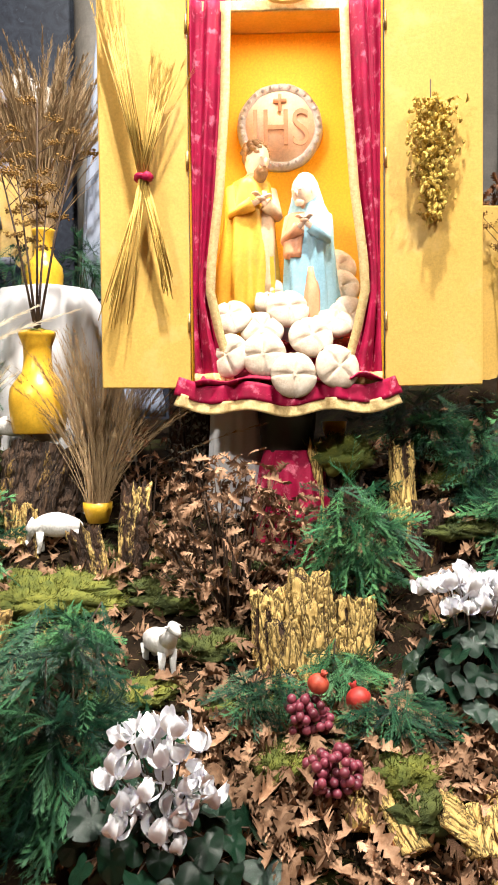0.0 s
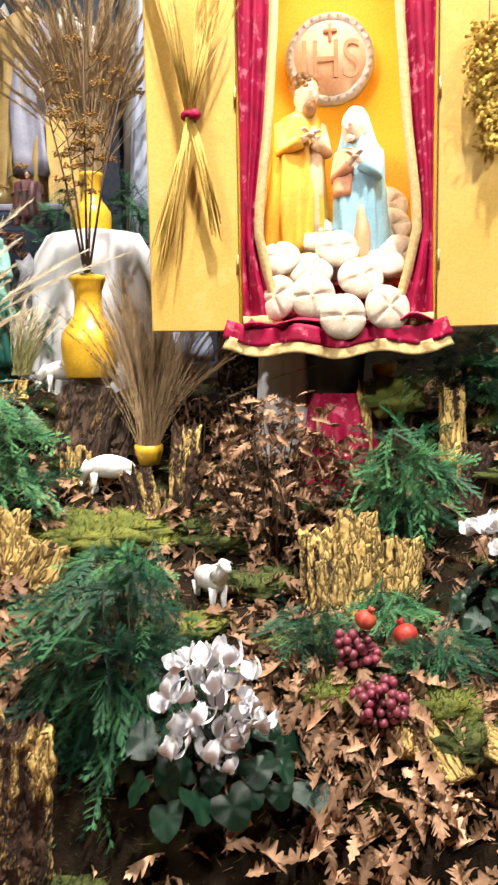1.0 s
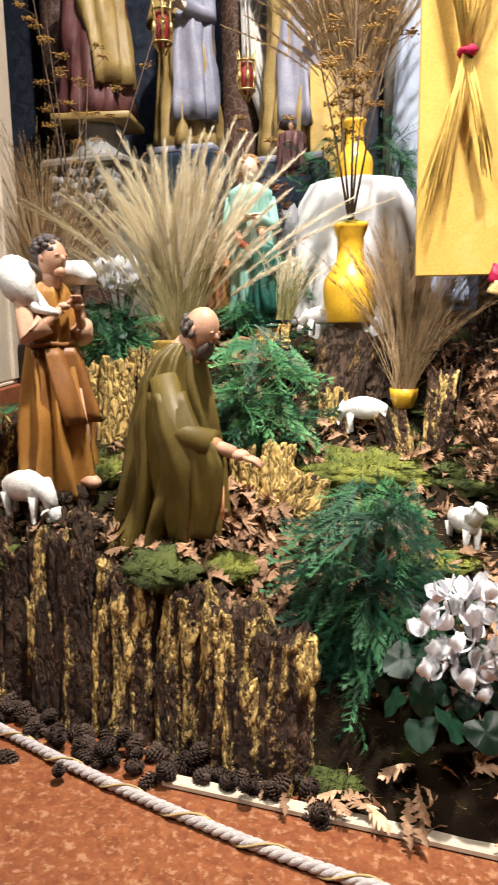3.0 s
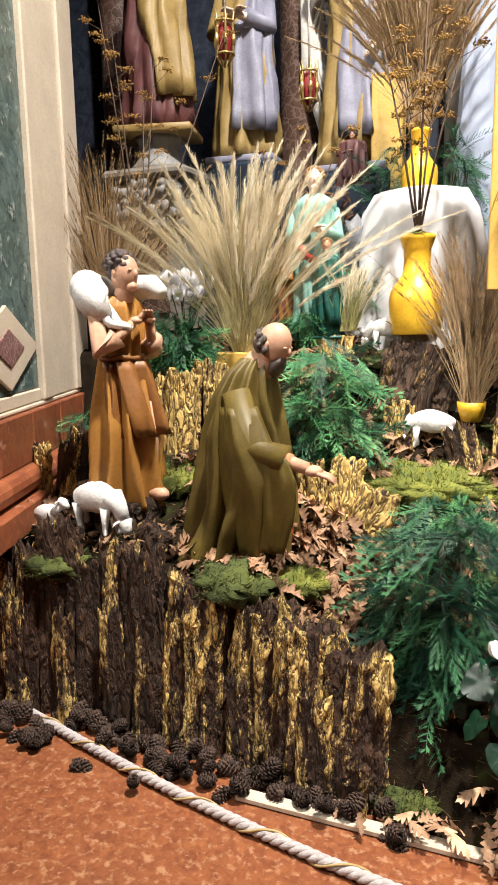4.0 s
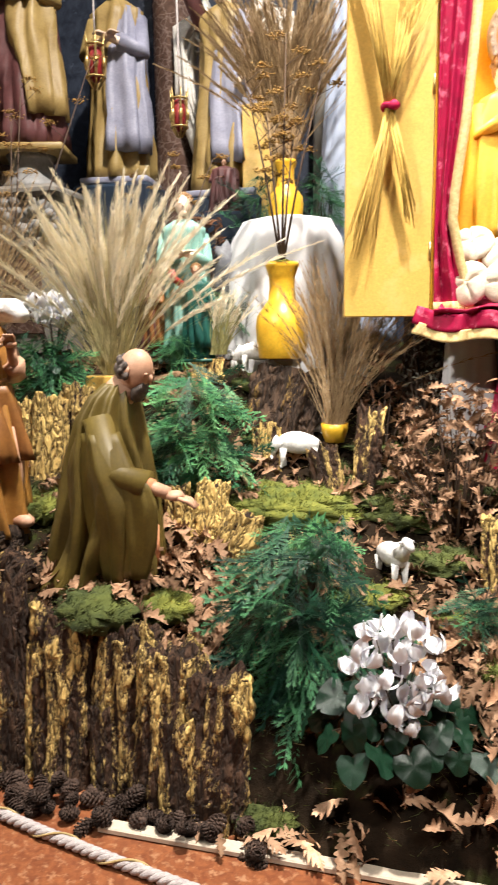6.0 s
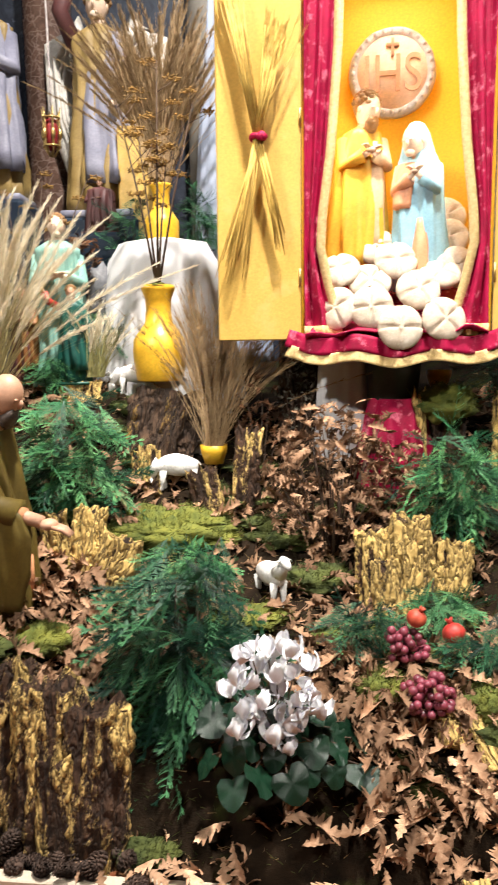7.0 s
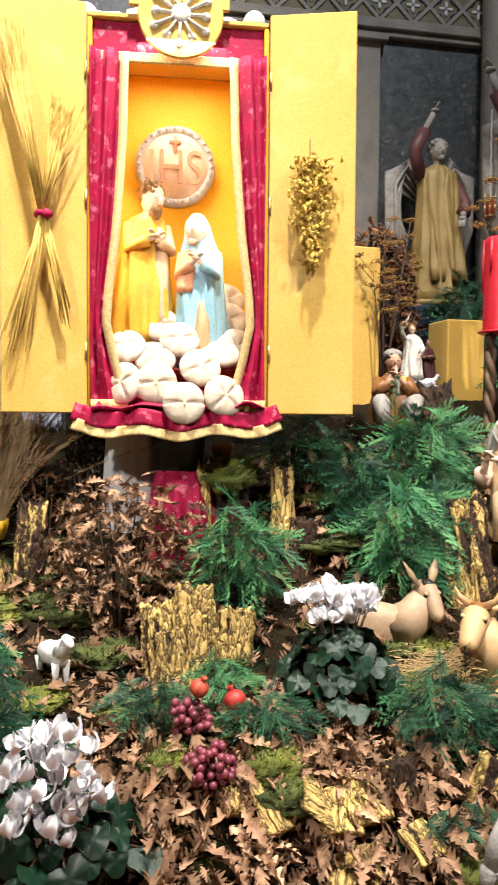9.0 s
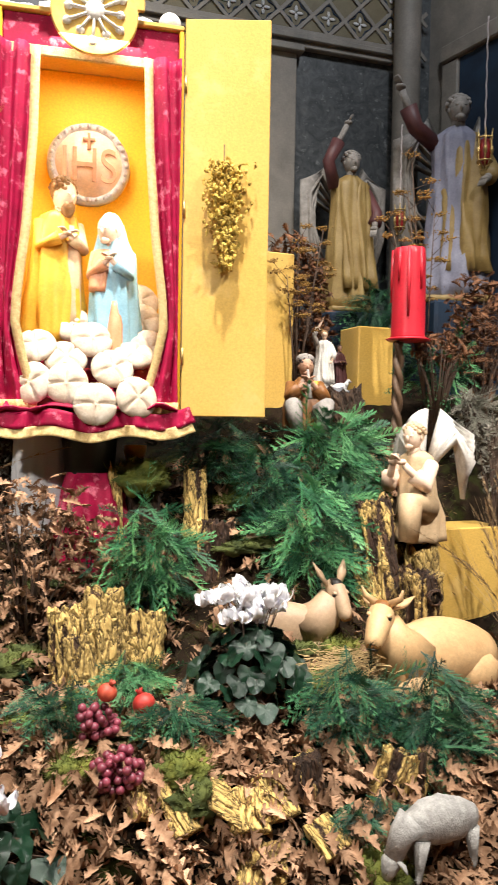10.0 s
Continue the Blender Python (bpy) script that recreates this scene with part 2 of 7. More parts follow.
M["hops"] = mat("dry_hops", (0.66, 0.49, 0.12), (0.44, 0.31, 0.05), 30, 0.85, 0.3, 200, island=0.35)
M["rust"] = mat("dry_rust_leaves", (0.22, 0.10, 0.045), (0.09, 0.04, 0.02), 30, 0.85, 0.2, 200, island=0.4)
M["white_cloth"] = mat("white_cloth", (0.62, 0.61, 0.62), (0.52, 0.52, 0.54), 5, 0.8, 0.15, 300)
M["blue_cloth"] = mat("pale_blue_cloth", (0.46, 0.52, 0.66), (0.36, 0.42, 0.56), 5, 0.8, 0.15, 300)
M["plaster"] = mat("white_plaster", (0.74, 0.71, 0.66), (0.56, 0.52, 0.47), 26, 0.7, 0.35, 120)
M["old_plaster"] = mat("dusty_old_plaster", (0.36, 0.33, 0.30), (0.22, 0.20, 0.18), 22, 0.7, 0.4, 110)
M["wool"] = mat("painted_wool", (0.80, 0.79, 0.77), (0.62, 0.60, 0.58), 34, 0.75, 0.7, 130)
M["wool_grey"] = mat("grey_painted_wool", (0.42, 0.41, 0.39), (0.24, 0.23, 0.22), 34, 0.75, 0.8, 130)
M["skin"] = mat("painted_skin", (0.56, 0.33, 0.22), (0.46, 0.25, 0.16), 10, 0.45, 0.1, 90)
M["skin_pale"] = mat("pale_painted_skin", (0.74, 0.57, 0.44), (0.66, 0.47, 0.34), 10, 0.5, 0.1, 90)
M["hair_grey"] = mat("grey_hair_paint", (0.13, 0.10, 0.085), (0.05, 0.04, 0.035), 50, 0.6, 0.6, 120)
M["hair_dark"] = mat("dark_hair_paint", (0.09, 0.065, 0.06), (0.03, 0.02, 0.02), 50, 0.55, 0.6, 120)
M["hair_brown"] = mat("brown_hair_paint", (0.32, 0.17, 0.06), (0.18, 0.09, 0.03), 50, 0.55, 0.5, 120)
M["olive"] = mat("olive_robe_paint", (0.135, 0.095, 0.018), (0.075, 0.05, 0.01), 7, 0.52, 0.12, 80)
M["ochre"] = mat("ochre_robe_paint", (0.42, 0.205, 0.045), (0.30, 0.13, 0.03), 8, 0.45, 0.12, 80)
M["brown_robe"] = mat("brown_robe_paint", (0.27, 0.115, 0.03), (0.17, 0.066, 0.02), 8, 0.45, 0.12, 80)
M["yellow_robe"] = mat("yellow_robe_paint", (0.72, 0.42, 0.05), (0.58, 0.31, 0.03), 8, 0.45, 0.12, 80)
M["old_gold"] = mat("old_gold_robe_paint", (0.36, 0.25, 0.09), (0.24, 0.155, 0.05), 8, 0.5, 0.15, 80)
M["blue_robe"] = mat("light_blue_robe_paint", (0.30, 0.52, 0.62), (0.22, 0.42, 0.54), 8, 0.45, 0.12, 80)
M["salmon"] = mat("salmon_robe_paint", (0.68, 0.32, 0.17), (0.56, 0.24, 0.12), 8, 0.45, 0.12, 80)
M["mint"] = mat("mint_dress_paint", (0.26, 0.46, 0.40), (0.18, 0.36, 0.31), 8, 0.45, 0.12, 80)
M["teal"] = mat("dark_green_dress_paint", (0.012, 0.10, 0.075), (0.006, 0.06, 0.05), 8, 0.45, 0.12, 80)
M["red_paint"] = mat("red_paint", (0.42, 0.05, 0.035), None, 8, 0.45, 0.12, 80)
M["maroon"] = mat("maroon_robe_paint", (0.14, 0.05, 0.05), (0.08, 0.03, 0.03), 8, 0.5, 0.2, 80)
M["beige"] = mat("beige_robe_paint", (0.60, 0.44, 0.27), (0.48, 0.33, 0.19), 8, 0.5, 0.12, 80)
M["hide"] = mat("tan_hide_paint", (0.62, 0.41, 0.21), (0.50, 0.30, 0.14), 7, 0.5, 0.15, 80)
M["hide_grey"] = mat("grey_brown_hide_paint", (0.47, 0.33, 0.21), (0.32, 0.21, 0.13), 9, 0.5, 0.15, 80)
M["horn"] = mat("dark_paint", (0.02, 0.015, 0.012), None, 30, 0.4, 0.1)
M["lilac"] = mat("lilac_marble_robe", (0.30, 0.30, 0.38), (0.2, 0.2, 0.27), 8, 0.5, 0.12, 80)
M["rope"] = mat("white_rope", (0.62, 0.56, 0.54), (0.42, 0.36, 0.36), 60, 0.8, 0.7, 300)
M["rope_gold"] = mat("gold_cord", (0.55, 0.40, 0.18), (0.36, 0.25, 0.1), 60, 0.6, 0.5, 300)
M["cone"] = mat("pine_cone_scale", (0.095, 0.06, 0.045), (0.035, 0.022, 0.018), 60, 0.8, 0.4, 200, island=0.4, vary=0.3)
M["wax"] = mat("red_wax", (0.62, 0.025, 0.045), (0.50, 0.015, 0.03), 9, 0.4, 0.2, 90)
M["wood"] = mat("twisted_wood", (0.14, 0.08, 0.045), (0.07, 0.04, 0.022), 20, 0.6, 0.4, 120)
M["brass"] = mat("gilt_brass", (0.62, 0.45, 0.18), (0.4, 0.27, 0.1), 40, 0.35, 0.3, 120, metal=0.8)
M["lamp_red"] = emitter("red_lamp_glass", (0.20, 0.008, 0.01), 0.06)
M["hay"] = mat("hay", (0.40, 0.29, 0.14), (0.24, 0.165, 0.07), 30, 0.85, 0.2, 200, island=0.35)
M["grey_cloth"] = mat("grey_stone_capital", (0.30, 0.29, 0.28), (0.19, 0.185, 0.18), 14, 0.6, 0.4, 80)
M["rock"] = mat("grey_rock", (0.26, 0.26, 0.27), (0.10, 0.10, 0.115), 16, 0.85, 0.9, 80)
M["silver_leaf"] = mat("dusty_ivy", (0.26, 0.25, 0.22), (0.08, 0.085, 0.06), 20, 0.8, 0.2, 120, island=0.5)
M["medal_rim"] = mat("grey_relief_ceramic", (0.50, 0.47, 0.45), (0.36, 0.34, 0.35), 45, 0.5, 0.5, 140)
M["medal"] = mat("terracotta_relief", (0.80, 0.60, 0.46), (0.72, 0.51, 0.38), 18, 0.6, 0.3, 120)
M["medal_dark"] = mat("terracotta_letters", (0.62, 0.33, 0.2), None, 18, 0.6, 0.3, 120)
M["plain_wall"] = mat("church_plaster", (0.16, 0.14, 0.12), (0.11, 0.10, 0.085), 2, 0.85, 0.1)


# ---- mesh helpers ----
class Soup:
    """Vertices and faces that become one mesh."""

    def __init__(self):
        self.v, self.f, self.m, self.g, self.n = [], [], [], [], 0

    def add(self, v, f, mi=0, x=None, g=None):
        v = np.asarray(v, float).reshape(-1, 3)
        if x is not None:
            a = np.array(x)
            v = v @ a[:3, :3].T + a[:3, 3]
        self.v.append(v)
        n = self.n
        self.f.extend([tuple(i + n for i in q) for q in f])
        self.m.extend([mi] * len(f))
        self.g.append(np.zeros(len(v)) if g is None else np.asarray(g, float))
        self.n += len(v)
        return self

    def mesh(self, name, mats, smooth=True):
        me = bpy.data.meshes.new(name)
        me.from_pydata(np.concatenate(self.v).tolist(), [], self.f)
        for m in mats:
            me.materials.append(m)
        me.polygons.foreach_set("material_index", self.m)
        me.polygons.foreach_set("use_smooth", [smooth] * len(self.f))
        g = np.concatenate(self.g)
        if g.any():
            me.attributes.new("gild", "FLOAT", "POINT").data.foreach_set("value", g)
        me.update()
        return me


def ring_faces(rows, n, closed=True, cap0=False, cap1=False):
    f = []
    last = n if closed else n - 1
    for i in range(rows - 1):
        for j in range(last):
            k = (j + 1) % n
            f.append((i * n + j, i * n + k, (i + 1) * n + k, (i + 1) * n + j))
    if cap0:
        f.append(tuple(range(n - 1, -1, -1)))
    if cap1:
        f.append(tuple(range((rows - 1) * n, rows * n)))
    return f


def tube(s, pts, radii, n=8, mi=0, x=None, flat=1.0):
    """A round bar along points."""
    pts = [Vector(p) for p in pts]
    if isinstance(radii, (int, float)):
        radii = [radii] * len(pts)
    v = []
    side = None
    for i, p in enumerate(pts):
        d = (pts[min(i + 1, len(pts) - 1)] - pts[max(i - 1, 0)]).normalized()
        if side is None:
            side = d.cross(Vector((0, 0, 1)) if abs(d.z) < 0.9 else Vector((0, 1, 0))).normalized()
        side = (side - d * side.dot(d)).normalized()
        up = side.cross(d)
        for j in range(n):
            a = 2 * math.pi * j / n
            v.append(p + (side * math.cos(a) + up * math.sin(a) * flat) * radii[i])
    s.add(v, ring_faces(len(pts), n, True, True, True), mi, x)


def lathe(s, profile, n=24, mi=0, x=None, wob=0.0):
    v = []
    for r, z in profile:
        for j in range(n):
            a = 2 * math.pi * j / n
            k = r * (1 + wob * noise.noise((3 * math.cos(a), 3 * math.sin(a), z * 9)))
            v.append((k * math.cos(a), k * math.sin(a), z))
    s.add(v, ring_faces(len(profile), n, True, True, True), mi, x)


def blob(s, c, r, mi=0, n=14, wob=0.0, freq=6.0, x=None, seed=0.0):
    """A rounded lump with uneven skin."""
    rows = max(5, n // 2 + 1)
    v = []
    for i in range(rows):
        b = math.pi * (0.03 + 0.94 * i / (rows - 1))
        for j in range(n):
            a = 2 * math.pi * j / n
            d = Vector((math.sin(b) * math.cos(a), math.sin(b) * math.sin(a), -math.cos(b)))
            k = 1 + wob * noise.noise(d * freq * 0.4 + Vector((seed, seed * 2, 0)))
            v.append((c[0] + d.x * r[0] * k, c[1] + d.y * r[1] * k, c[2] + d.z * r[2] * k))
    s.add(v, ring_faces(rows, n, True, True, True), mi, x)


def slab(s, lo, hi, mi=0, c=0.004, x=None):
    """A box with chamfered edges."""
    lo, hi = Vector(lo), Vector(hi)
    c = min(c, *(0.45 * (hi - lo)))
    v, f, idx = [], [], {}
    for sx in (0, 1):
        for sy in (0, 1):
            for sz in (0, 1):
                p = Vector((hi.x if sx else lo.x, hi.y if sy else lo.y, hi.z if sz else lo.z))
                q = Vector((-c if sx else c, -c if sy else c, -c if sz else c))
                for ax in range(3):
                    w = p + q
                    w[ax] = p[ax]
                    idx[(sx, sy, sz, ax)] = len(v)
                    v.append(w)
    def face(*keys):
        ids = [idx[k] for k in keys]
        a, b, d = (Vector(v[i]) for i in ids[:3])
        mid = sum((Vector(v[i]) for i in ids), Vector()) / len(ids)
        if (b - a).cross(d - b).dot(mid - (lo + hi) / 2) < 0:
            ids.reverse()
        f.append(tuple(ids))
    for ax in range(3):
        o = [a for a in range(3) if a != ax]
        for sd in (0, 1):
            ks = []
            for p, q in ((0, 0), (1, 0), (1, 1), (0, 1)):
                k = [0, 0, 0]
                k[ax], k[o[0]], k[o[1]] = sd, p, q
                ks.append((*k, ax))
            face(*ks)
        for p in (0, 1):
            for q in (0, 1):
                k0, k1 = [0, 0, 0], [0, 0, 0]
                k0[o[0]] = k1[o[0]] = p
                k0[o[1]] = k1[o[1]] = q
                k1[ax] = 1
                face((*k0, o[0]), (*k1, o[0]), (*k1, o[1]), (*k0, o[1]))
    for sx in (0, 1):
        for sy in (0, 1):
            for sz in (0, 1):
                face((sx, sy, sz, 0), (sx, sy, sz, 1), (sx, sy, sz, 2))
    s.add(v, f, mi, x)


def empty(name, m, label, category, group="", kind=""):
    ob = new(name)
    ob.matrix_world = m
    return tagged(ob, label, category, group, kind)


LOOSE = ("moss_pile", "twig_tangle", "stem_tangle", "stalk_tangle", "hop_cluster", "flower_cluster", "leaf_mass")


def part(name, s, mats, parent=None, label="", smooth=True, at=None):
    mats = mats if isinstance(mats, (list, tuple)) else [mats]
    me = s if isinstance(s, bpy.types.Mesh) else s.mesh(name, mats, smooth)
    ob = new(name, me)
    if parent:
        ob.parent = parent
    if at is not None:
        ob.matrix_local = at
    return tagged(ob, label, kind="stuff" if name in LOOSE else "")


def thing(name, s, mats, m, label, category, group="", kind="", smooth=True):
    ob = part(name, s, mats, None, "", smooth)
    ob.matrix_world = m
    return tagged(ob, label, category, group, kind)


def lerp(table, t):
    for (a, p), (b, q) in zip(table, table[1:]):
        if t <= b:
            return p + (q - p) * max(0.0, (t - a) / (b - a))
    return table[-1][1]


LEFT = ((1.84, 0.0), (1.87, 0.56), (2.10, 0.64), (2.30, 0.76), (2.60, 0.98), (2.80, 1.16), (3.10, 1.30), (4.6, 1.40))
INNER = ((1.66, 0.0), (1.78, 0.26), (2.10, 0.54), (2.50, 0.76), (2.80, 0.87), (3.00, 1.12), (3.30, 1.22), (4.6, 1.40))
CENTRE = ((1.58, 0.0), (1.64, 0.22), (1.85, 0.43), (2.05, 0.49), (2.33, 0.55), (2.60, 0.72), (2.85, 0.93), (3.20, 1.15), (4.6, 1.4))
RIGHT = ((1.00, 0.0), (1.30, 0.12), (1.57, 0.17), (1.90, 0.36), (2.20, 0.55), (2.60, 0.95), (3.10, 1.36), (3.40, 1.60), (4.6, 1.9))

BOX_SIDE = ((1.00, 0.0), (1.30, 0.12), (1.57, 0.17), (1.90, 0.36), (2.20, 0.48), (2.72, 0.52), (3.00, 1.10), (3.40, 1.60), (4.6, 1.9))

PIER_SIDE = ((1.84, 0.0), (1.87, 0.56), (2.10, 0.62), (2.85, 0.70), (3.05, 1.25), (4.6, 1.40))


def hill(x, y):
    """The height of the mossy slope."""
    cols = ((-2.15, PIER_SIDE), (-1.80, LEFT), (-1.15, LEFT), (-0.62, INNER), (0.2, CENTRE), (1.2, RIGHT), (1.72, BOX_SIDE))
    if x <= cols[0][0]:
        h = lerp(PIER_SIDE, y)
    elif x >= cols[-1][0]:
        h = lerp(BOX_SIDE, y)
    else:
        for (a, p), (b, q) in zip(cols, cols[1:]):
            if x <= b:
                k = (x - a) / (b - a)
                k = k * k * (3 - 2 * k)
                h = lerp(p, y) * (1 - k) + lerp(q, y) * k
                break
    if h > 0.02:
        h += 0.035 * noise.noise((x * 4, y * 4, 0)) + 0.018 * noise.noise((x * 13, y * 13, 3))
    return h


# ---- the church ----
def structure(name, s, mats, label, category, smooth=False, m=None):
    ob = part(name, s, mats, None, "", smooth)
    if m is not None:
        ob.matrix_world = m
    return tagged(ob, label, category, "", "structure")


s = Soup()
slab(s, (-6, -9, -0.12), (6, 6, 0.0), 0, 0.002)
structure("floor", s, M["floor"], "polished mottled red marble church floor", "floor")
s = Soup()
slab(s, (-6, 4.55, -0.1), (0.5, 4.8, 8.4), 0, 0.002)
structure("wall_north", s, M["blue_stone"], "blue grey marbled stone back wall of the niche", "wall")
s = Soup()
slab(s, (0.5, 4.55, -0.1), (6, 4.8, 8.4), 0, 0.002)
structure("wall_north_panel", s, M["grey_stone"], "dark grey marbled stone wall panel", "wall")
for nm, lo, hi in (("wall_south", (-6, -9.2, 0), (6, -9, 8.4)), ("wall_west", (-6.2, -9.2, 0), (-6, 4.8, 8.4)), ("wall_east", (6, -9.2, 0), (6.2, 4.8, 8.4))):
    s = Soup()
    slab(s, lo, hi, 0, 0.002)
    structure(nm, s, M["plain_wall"], "plain plastered church wall", "wall")
s = Soup()
slab(s, (-6.2, -9.2, 8.4), (6.2, 4.8, 8.6), 0, 0.002)
structure("ceiling", s, M["plain_wall"], "plain plastered church ceiling", "ceiling")

# stone pilaster, cornice and patterned frieze on the back wall
s = Soup()
slab(s, (1.36, 4.50, 0.0), (1.76, 4.549, 4.06), 0, 0.004)
structure("pilaster", s, M["stone_trim"], "pale grey flat stone pilaster on the back wall", "pilaster")
s = Soup()
for a, b, d in ((4.07, 4.11, 0.05), (4.11, 4.15, 0.08), (4.15, 4.19, 0.06)):
    slab(s, (0.2, 4.55 - d, a), (2.5, 4.549, b), 0, 0.006)
slab(s, (1.32, 4.45, 4.02), (1.80, 4.549, 4.069), 0, 0.006)
structure("trim_cornice", s, M["stone_trim"], "moulded pale stone cornice below the frieze", "cornice")
s = Soup()
slab(s, (-1.0, 4.51, 4.192), (2.6, 4.549, 4.9), 0, 0.003)
frieze = structure("trim_frieze", s, M["frieze_gold"], "ochre frieze with white quatrefoil crosses in a lattice", "frieze")
s_lat, s_q = Soup(), Soup()
for d in (1, -1):
    slab(s_lat, (-0.014, -0.006, -0.24), (0.014, 0.006, 0.24), 0, 0.003, pose(0, 0, 0, 0, 45 * d, 0))
lat = s_lat.mesh("lattice_bar", [M["stone_trim"]], False)
for a in range(4):
    blob(s_q, (0.028, 0, 0), (0.026, 0.006, 0.012), 0, 8, x=pose(0, 0, 0, 0, 90 * a, 0))
cross = s_q.mesh("cross", [M["frieze_white"]], True)
s_d = Soup()
tube(s_d, [(0.075 * math.cos(a) * (1 + 0.22 * math.cos(4 * a)), 0, 0.075 * math.sin(a) * (1 + 0.22 * math.cos(4 * a))) for a in np.linspace(0, 6.2832, 33)], 0.006, 5)
foil = s_d.mesh("quatrefoil", [M["navy"]], True)
for i in range(9):
    for j in range(2):
        px, pz = 0.55 + 0.24 * i, 4.30 + 0.24 * j
        part("cross", cross, [], frieze, at=pose(px, 4.505, pz))
        part("quatrefoil", foil, [], frieze, at=pose(px, 4.507, pz))
        part("lattice_bar", lat, [], frieze, at=pose(px + 0.12, 4.503, pz + 0.0))
# corner shafts and the right-hand side wall
for nm, cx, cy, r, mt in (("column", 2.55, 4.40, 0.095, "stone_trim"), ("column", -1.72, 4.42, 0.15, "brown_col"), ("column", -3.05, 4.40, 0.12, "brown_col"), ("column", -0.72, 4.40, 0.12, "stone_trim")):
    s = Soup()
    lathe(s, [(r * 1.5, 0), (r * 1.5, 0.12), (r * 1.1, 0.2), (r, 0.3), (r, 5.9), (r * 1.3, 6.05), (r * 1.5, 6.2), (r * 1.5, 6.4)], 28)
    structure(nm, s, M[mt], "round dark marble column against the back wall" if mt == "brown_col" else "round grey stone column against the back wall", "column", True, pose(cx, cy, 0))
s = Soup()
slab(s, (0, 0, 0), (0.2, 3.0, 6.4), 0, 0.003)
slab(s, (-0.03, 0.15, 1.2), (0.0, 2.6, 4.05), 1, 0.003)
for lo, hi in (((-0.07, 0.02, 4.05), (0, 2.75, 4.17)), ((-0.05, 2.6, 1.2), (0, 2.75, 4.05)), ((-0.05, 0.02, 1.2), (0, 0.15, 4.05))):
    slab(s, lo, hi, 0, 0.012)
structure("wall_side", s, [M["stone_trim"], M["navy"]], "side wall of grey stone with a framed dark blue panel", "wall", False, pose(3.62, 1.75, 0, 0, 0, 16))

# the left pilaster of cream stone with inlaid marble
ang = math.degrees(math.atan2(0.42, 1.23))
pil = structure("wall_west_pier", Soup().add([(0, 0, 0), (0.01, 0, 0), (0, 0.01, 0)], [(0, 1, 2)]), M["cream"], "cream stone pier with green marble inlay and red marble base", "pier", False, pose(-2.60, 3.20, 0, 0, 0, ang - 90))
# local x runs along the face towards the viewer, local y into the wall
def pier_part(name, lo, hi, mt, label="", c=0.004):
    q = Soup()
    slab(q, lo, hi, 0, c)
    return part(name, q, M[mt], pil, label, False)
pier_part("upper_wall", (0.0, -0.4, 1.06), (1.75, -0.02, 6.4), "cream")
for a, b, d in ((0.0, 0.22, 0.012), (0.225, 0.30, 0.03), (0.305, 0.66, 0.016), (0.665, 0.79, 0.03)):
    pier_part("moulding", (a, -0.018, 1.064), (b, d, 6.4), "cream", c=0.008)
pier_part("moulding", (0.795, -0.018, 1.064), (1.75, 0.012, 1.12), "cream", c=0.006)
pier_part("marble_inlay", (0.795, -0.018, 1.123), (1.70, 0.004, 6.0), "green_marble", "green veined marble inlay")
DIAMOND = pose(1.15, 0, 1.313) @ Matrix.Diagonal((1.18, 1, 0.61, 1)) @ pose(0, 0, 0, 0, 45, 0)
q = Soup()
slab(q, (-0.20, 0.005, -0.20), (0.20, 0.022, 0.20), 0, 0.004, DIAMOND)
part("diamond_frame", q, M["cream"], pil, "cream stone diamond", False)
q = Soup()
slab(q, (-0.092, 0.020, -0.092), (0.092, 0.028, 0.092), 0, 0.003, DIAMOND)
part("diamond_inlay", q, M["pink_marble"], pil, "dark pink marble inlay", False)
pier_part("plinth", (-0.03, -0.4, 1.045), (1.75, 0.022, 1.061), "cream", c=0.004)
for i in range(5):
    pier_part("base_block", (-0.06 + 0.36 * i, -0.4, 0.83), (-0.064 + 0.36 * i + 0.36, 0.05, 1.042), "red_marble", c=0.006)
q = Soup()
tube(q, [(-0.08, 0.05, 0.775), (1.75, 0.05, 0.775)], 0.055, 14)
slab(q, (-0.1, -0.4, 0.0), (1.75, 0.05, 0.72), 0, 0.01)
slab(q, (-0.12, -0.4, 0.60), (1.75, 0.13, 0.718), 0, 0.01)
part("base_torus", q, M["red_marble"], pil, "rounded red marble base moulding", False)

# ---- the slope ----
s = Soup()
xs, ys = np.linspace(-2.6, 3.4, 151), np.concatenate([np.linspace(0.98, 3.3, 100), np.linspace(3.35, 4.54, 16)])
s.add([(x, y, hill(x, y) - 0.006) for y in ys for x in xs], ring_faces(len(ys), len(xs), False))
tagged(part("ground", s, M["soil"]), "dark earthy slope with patches of moss under the crib", "ground", "", "structure")
s = Soup()
slab(s, (-1.0, 1.555, 0.002), (0.45, 1.60, 0.022), 0, 0.004)
structure("trim_edging", s, M["cream"], "thin cream board edging the crib on the floor", "edging")


# ---- the shrine ----
shrine = empty("cabinet_shrine", pose(0.258, 2.725, 1.514, 0, 0, -3.5), "tall yellow painted cabinet shrine with open doors and crimson curtains", "shrine")
W, DEEP, TALL = 0.365, 0.48, 1.56


def shrine_box(name, lo, hi, mt, label="", c=0.004, x=None, parent=None):
    q = Soup()
    slab(q, lo, hi, 0, c, x)
    return part(name, q, M[mt], parent or shrine, label, False)


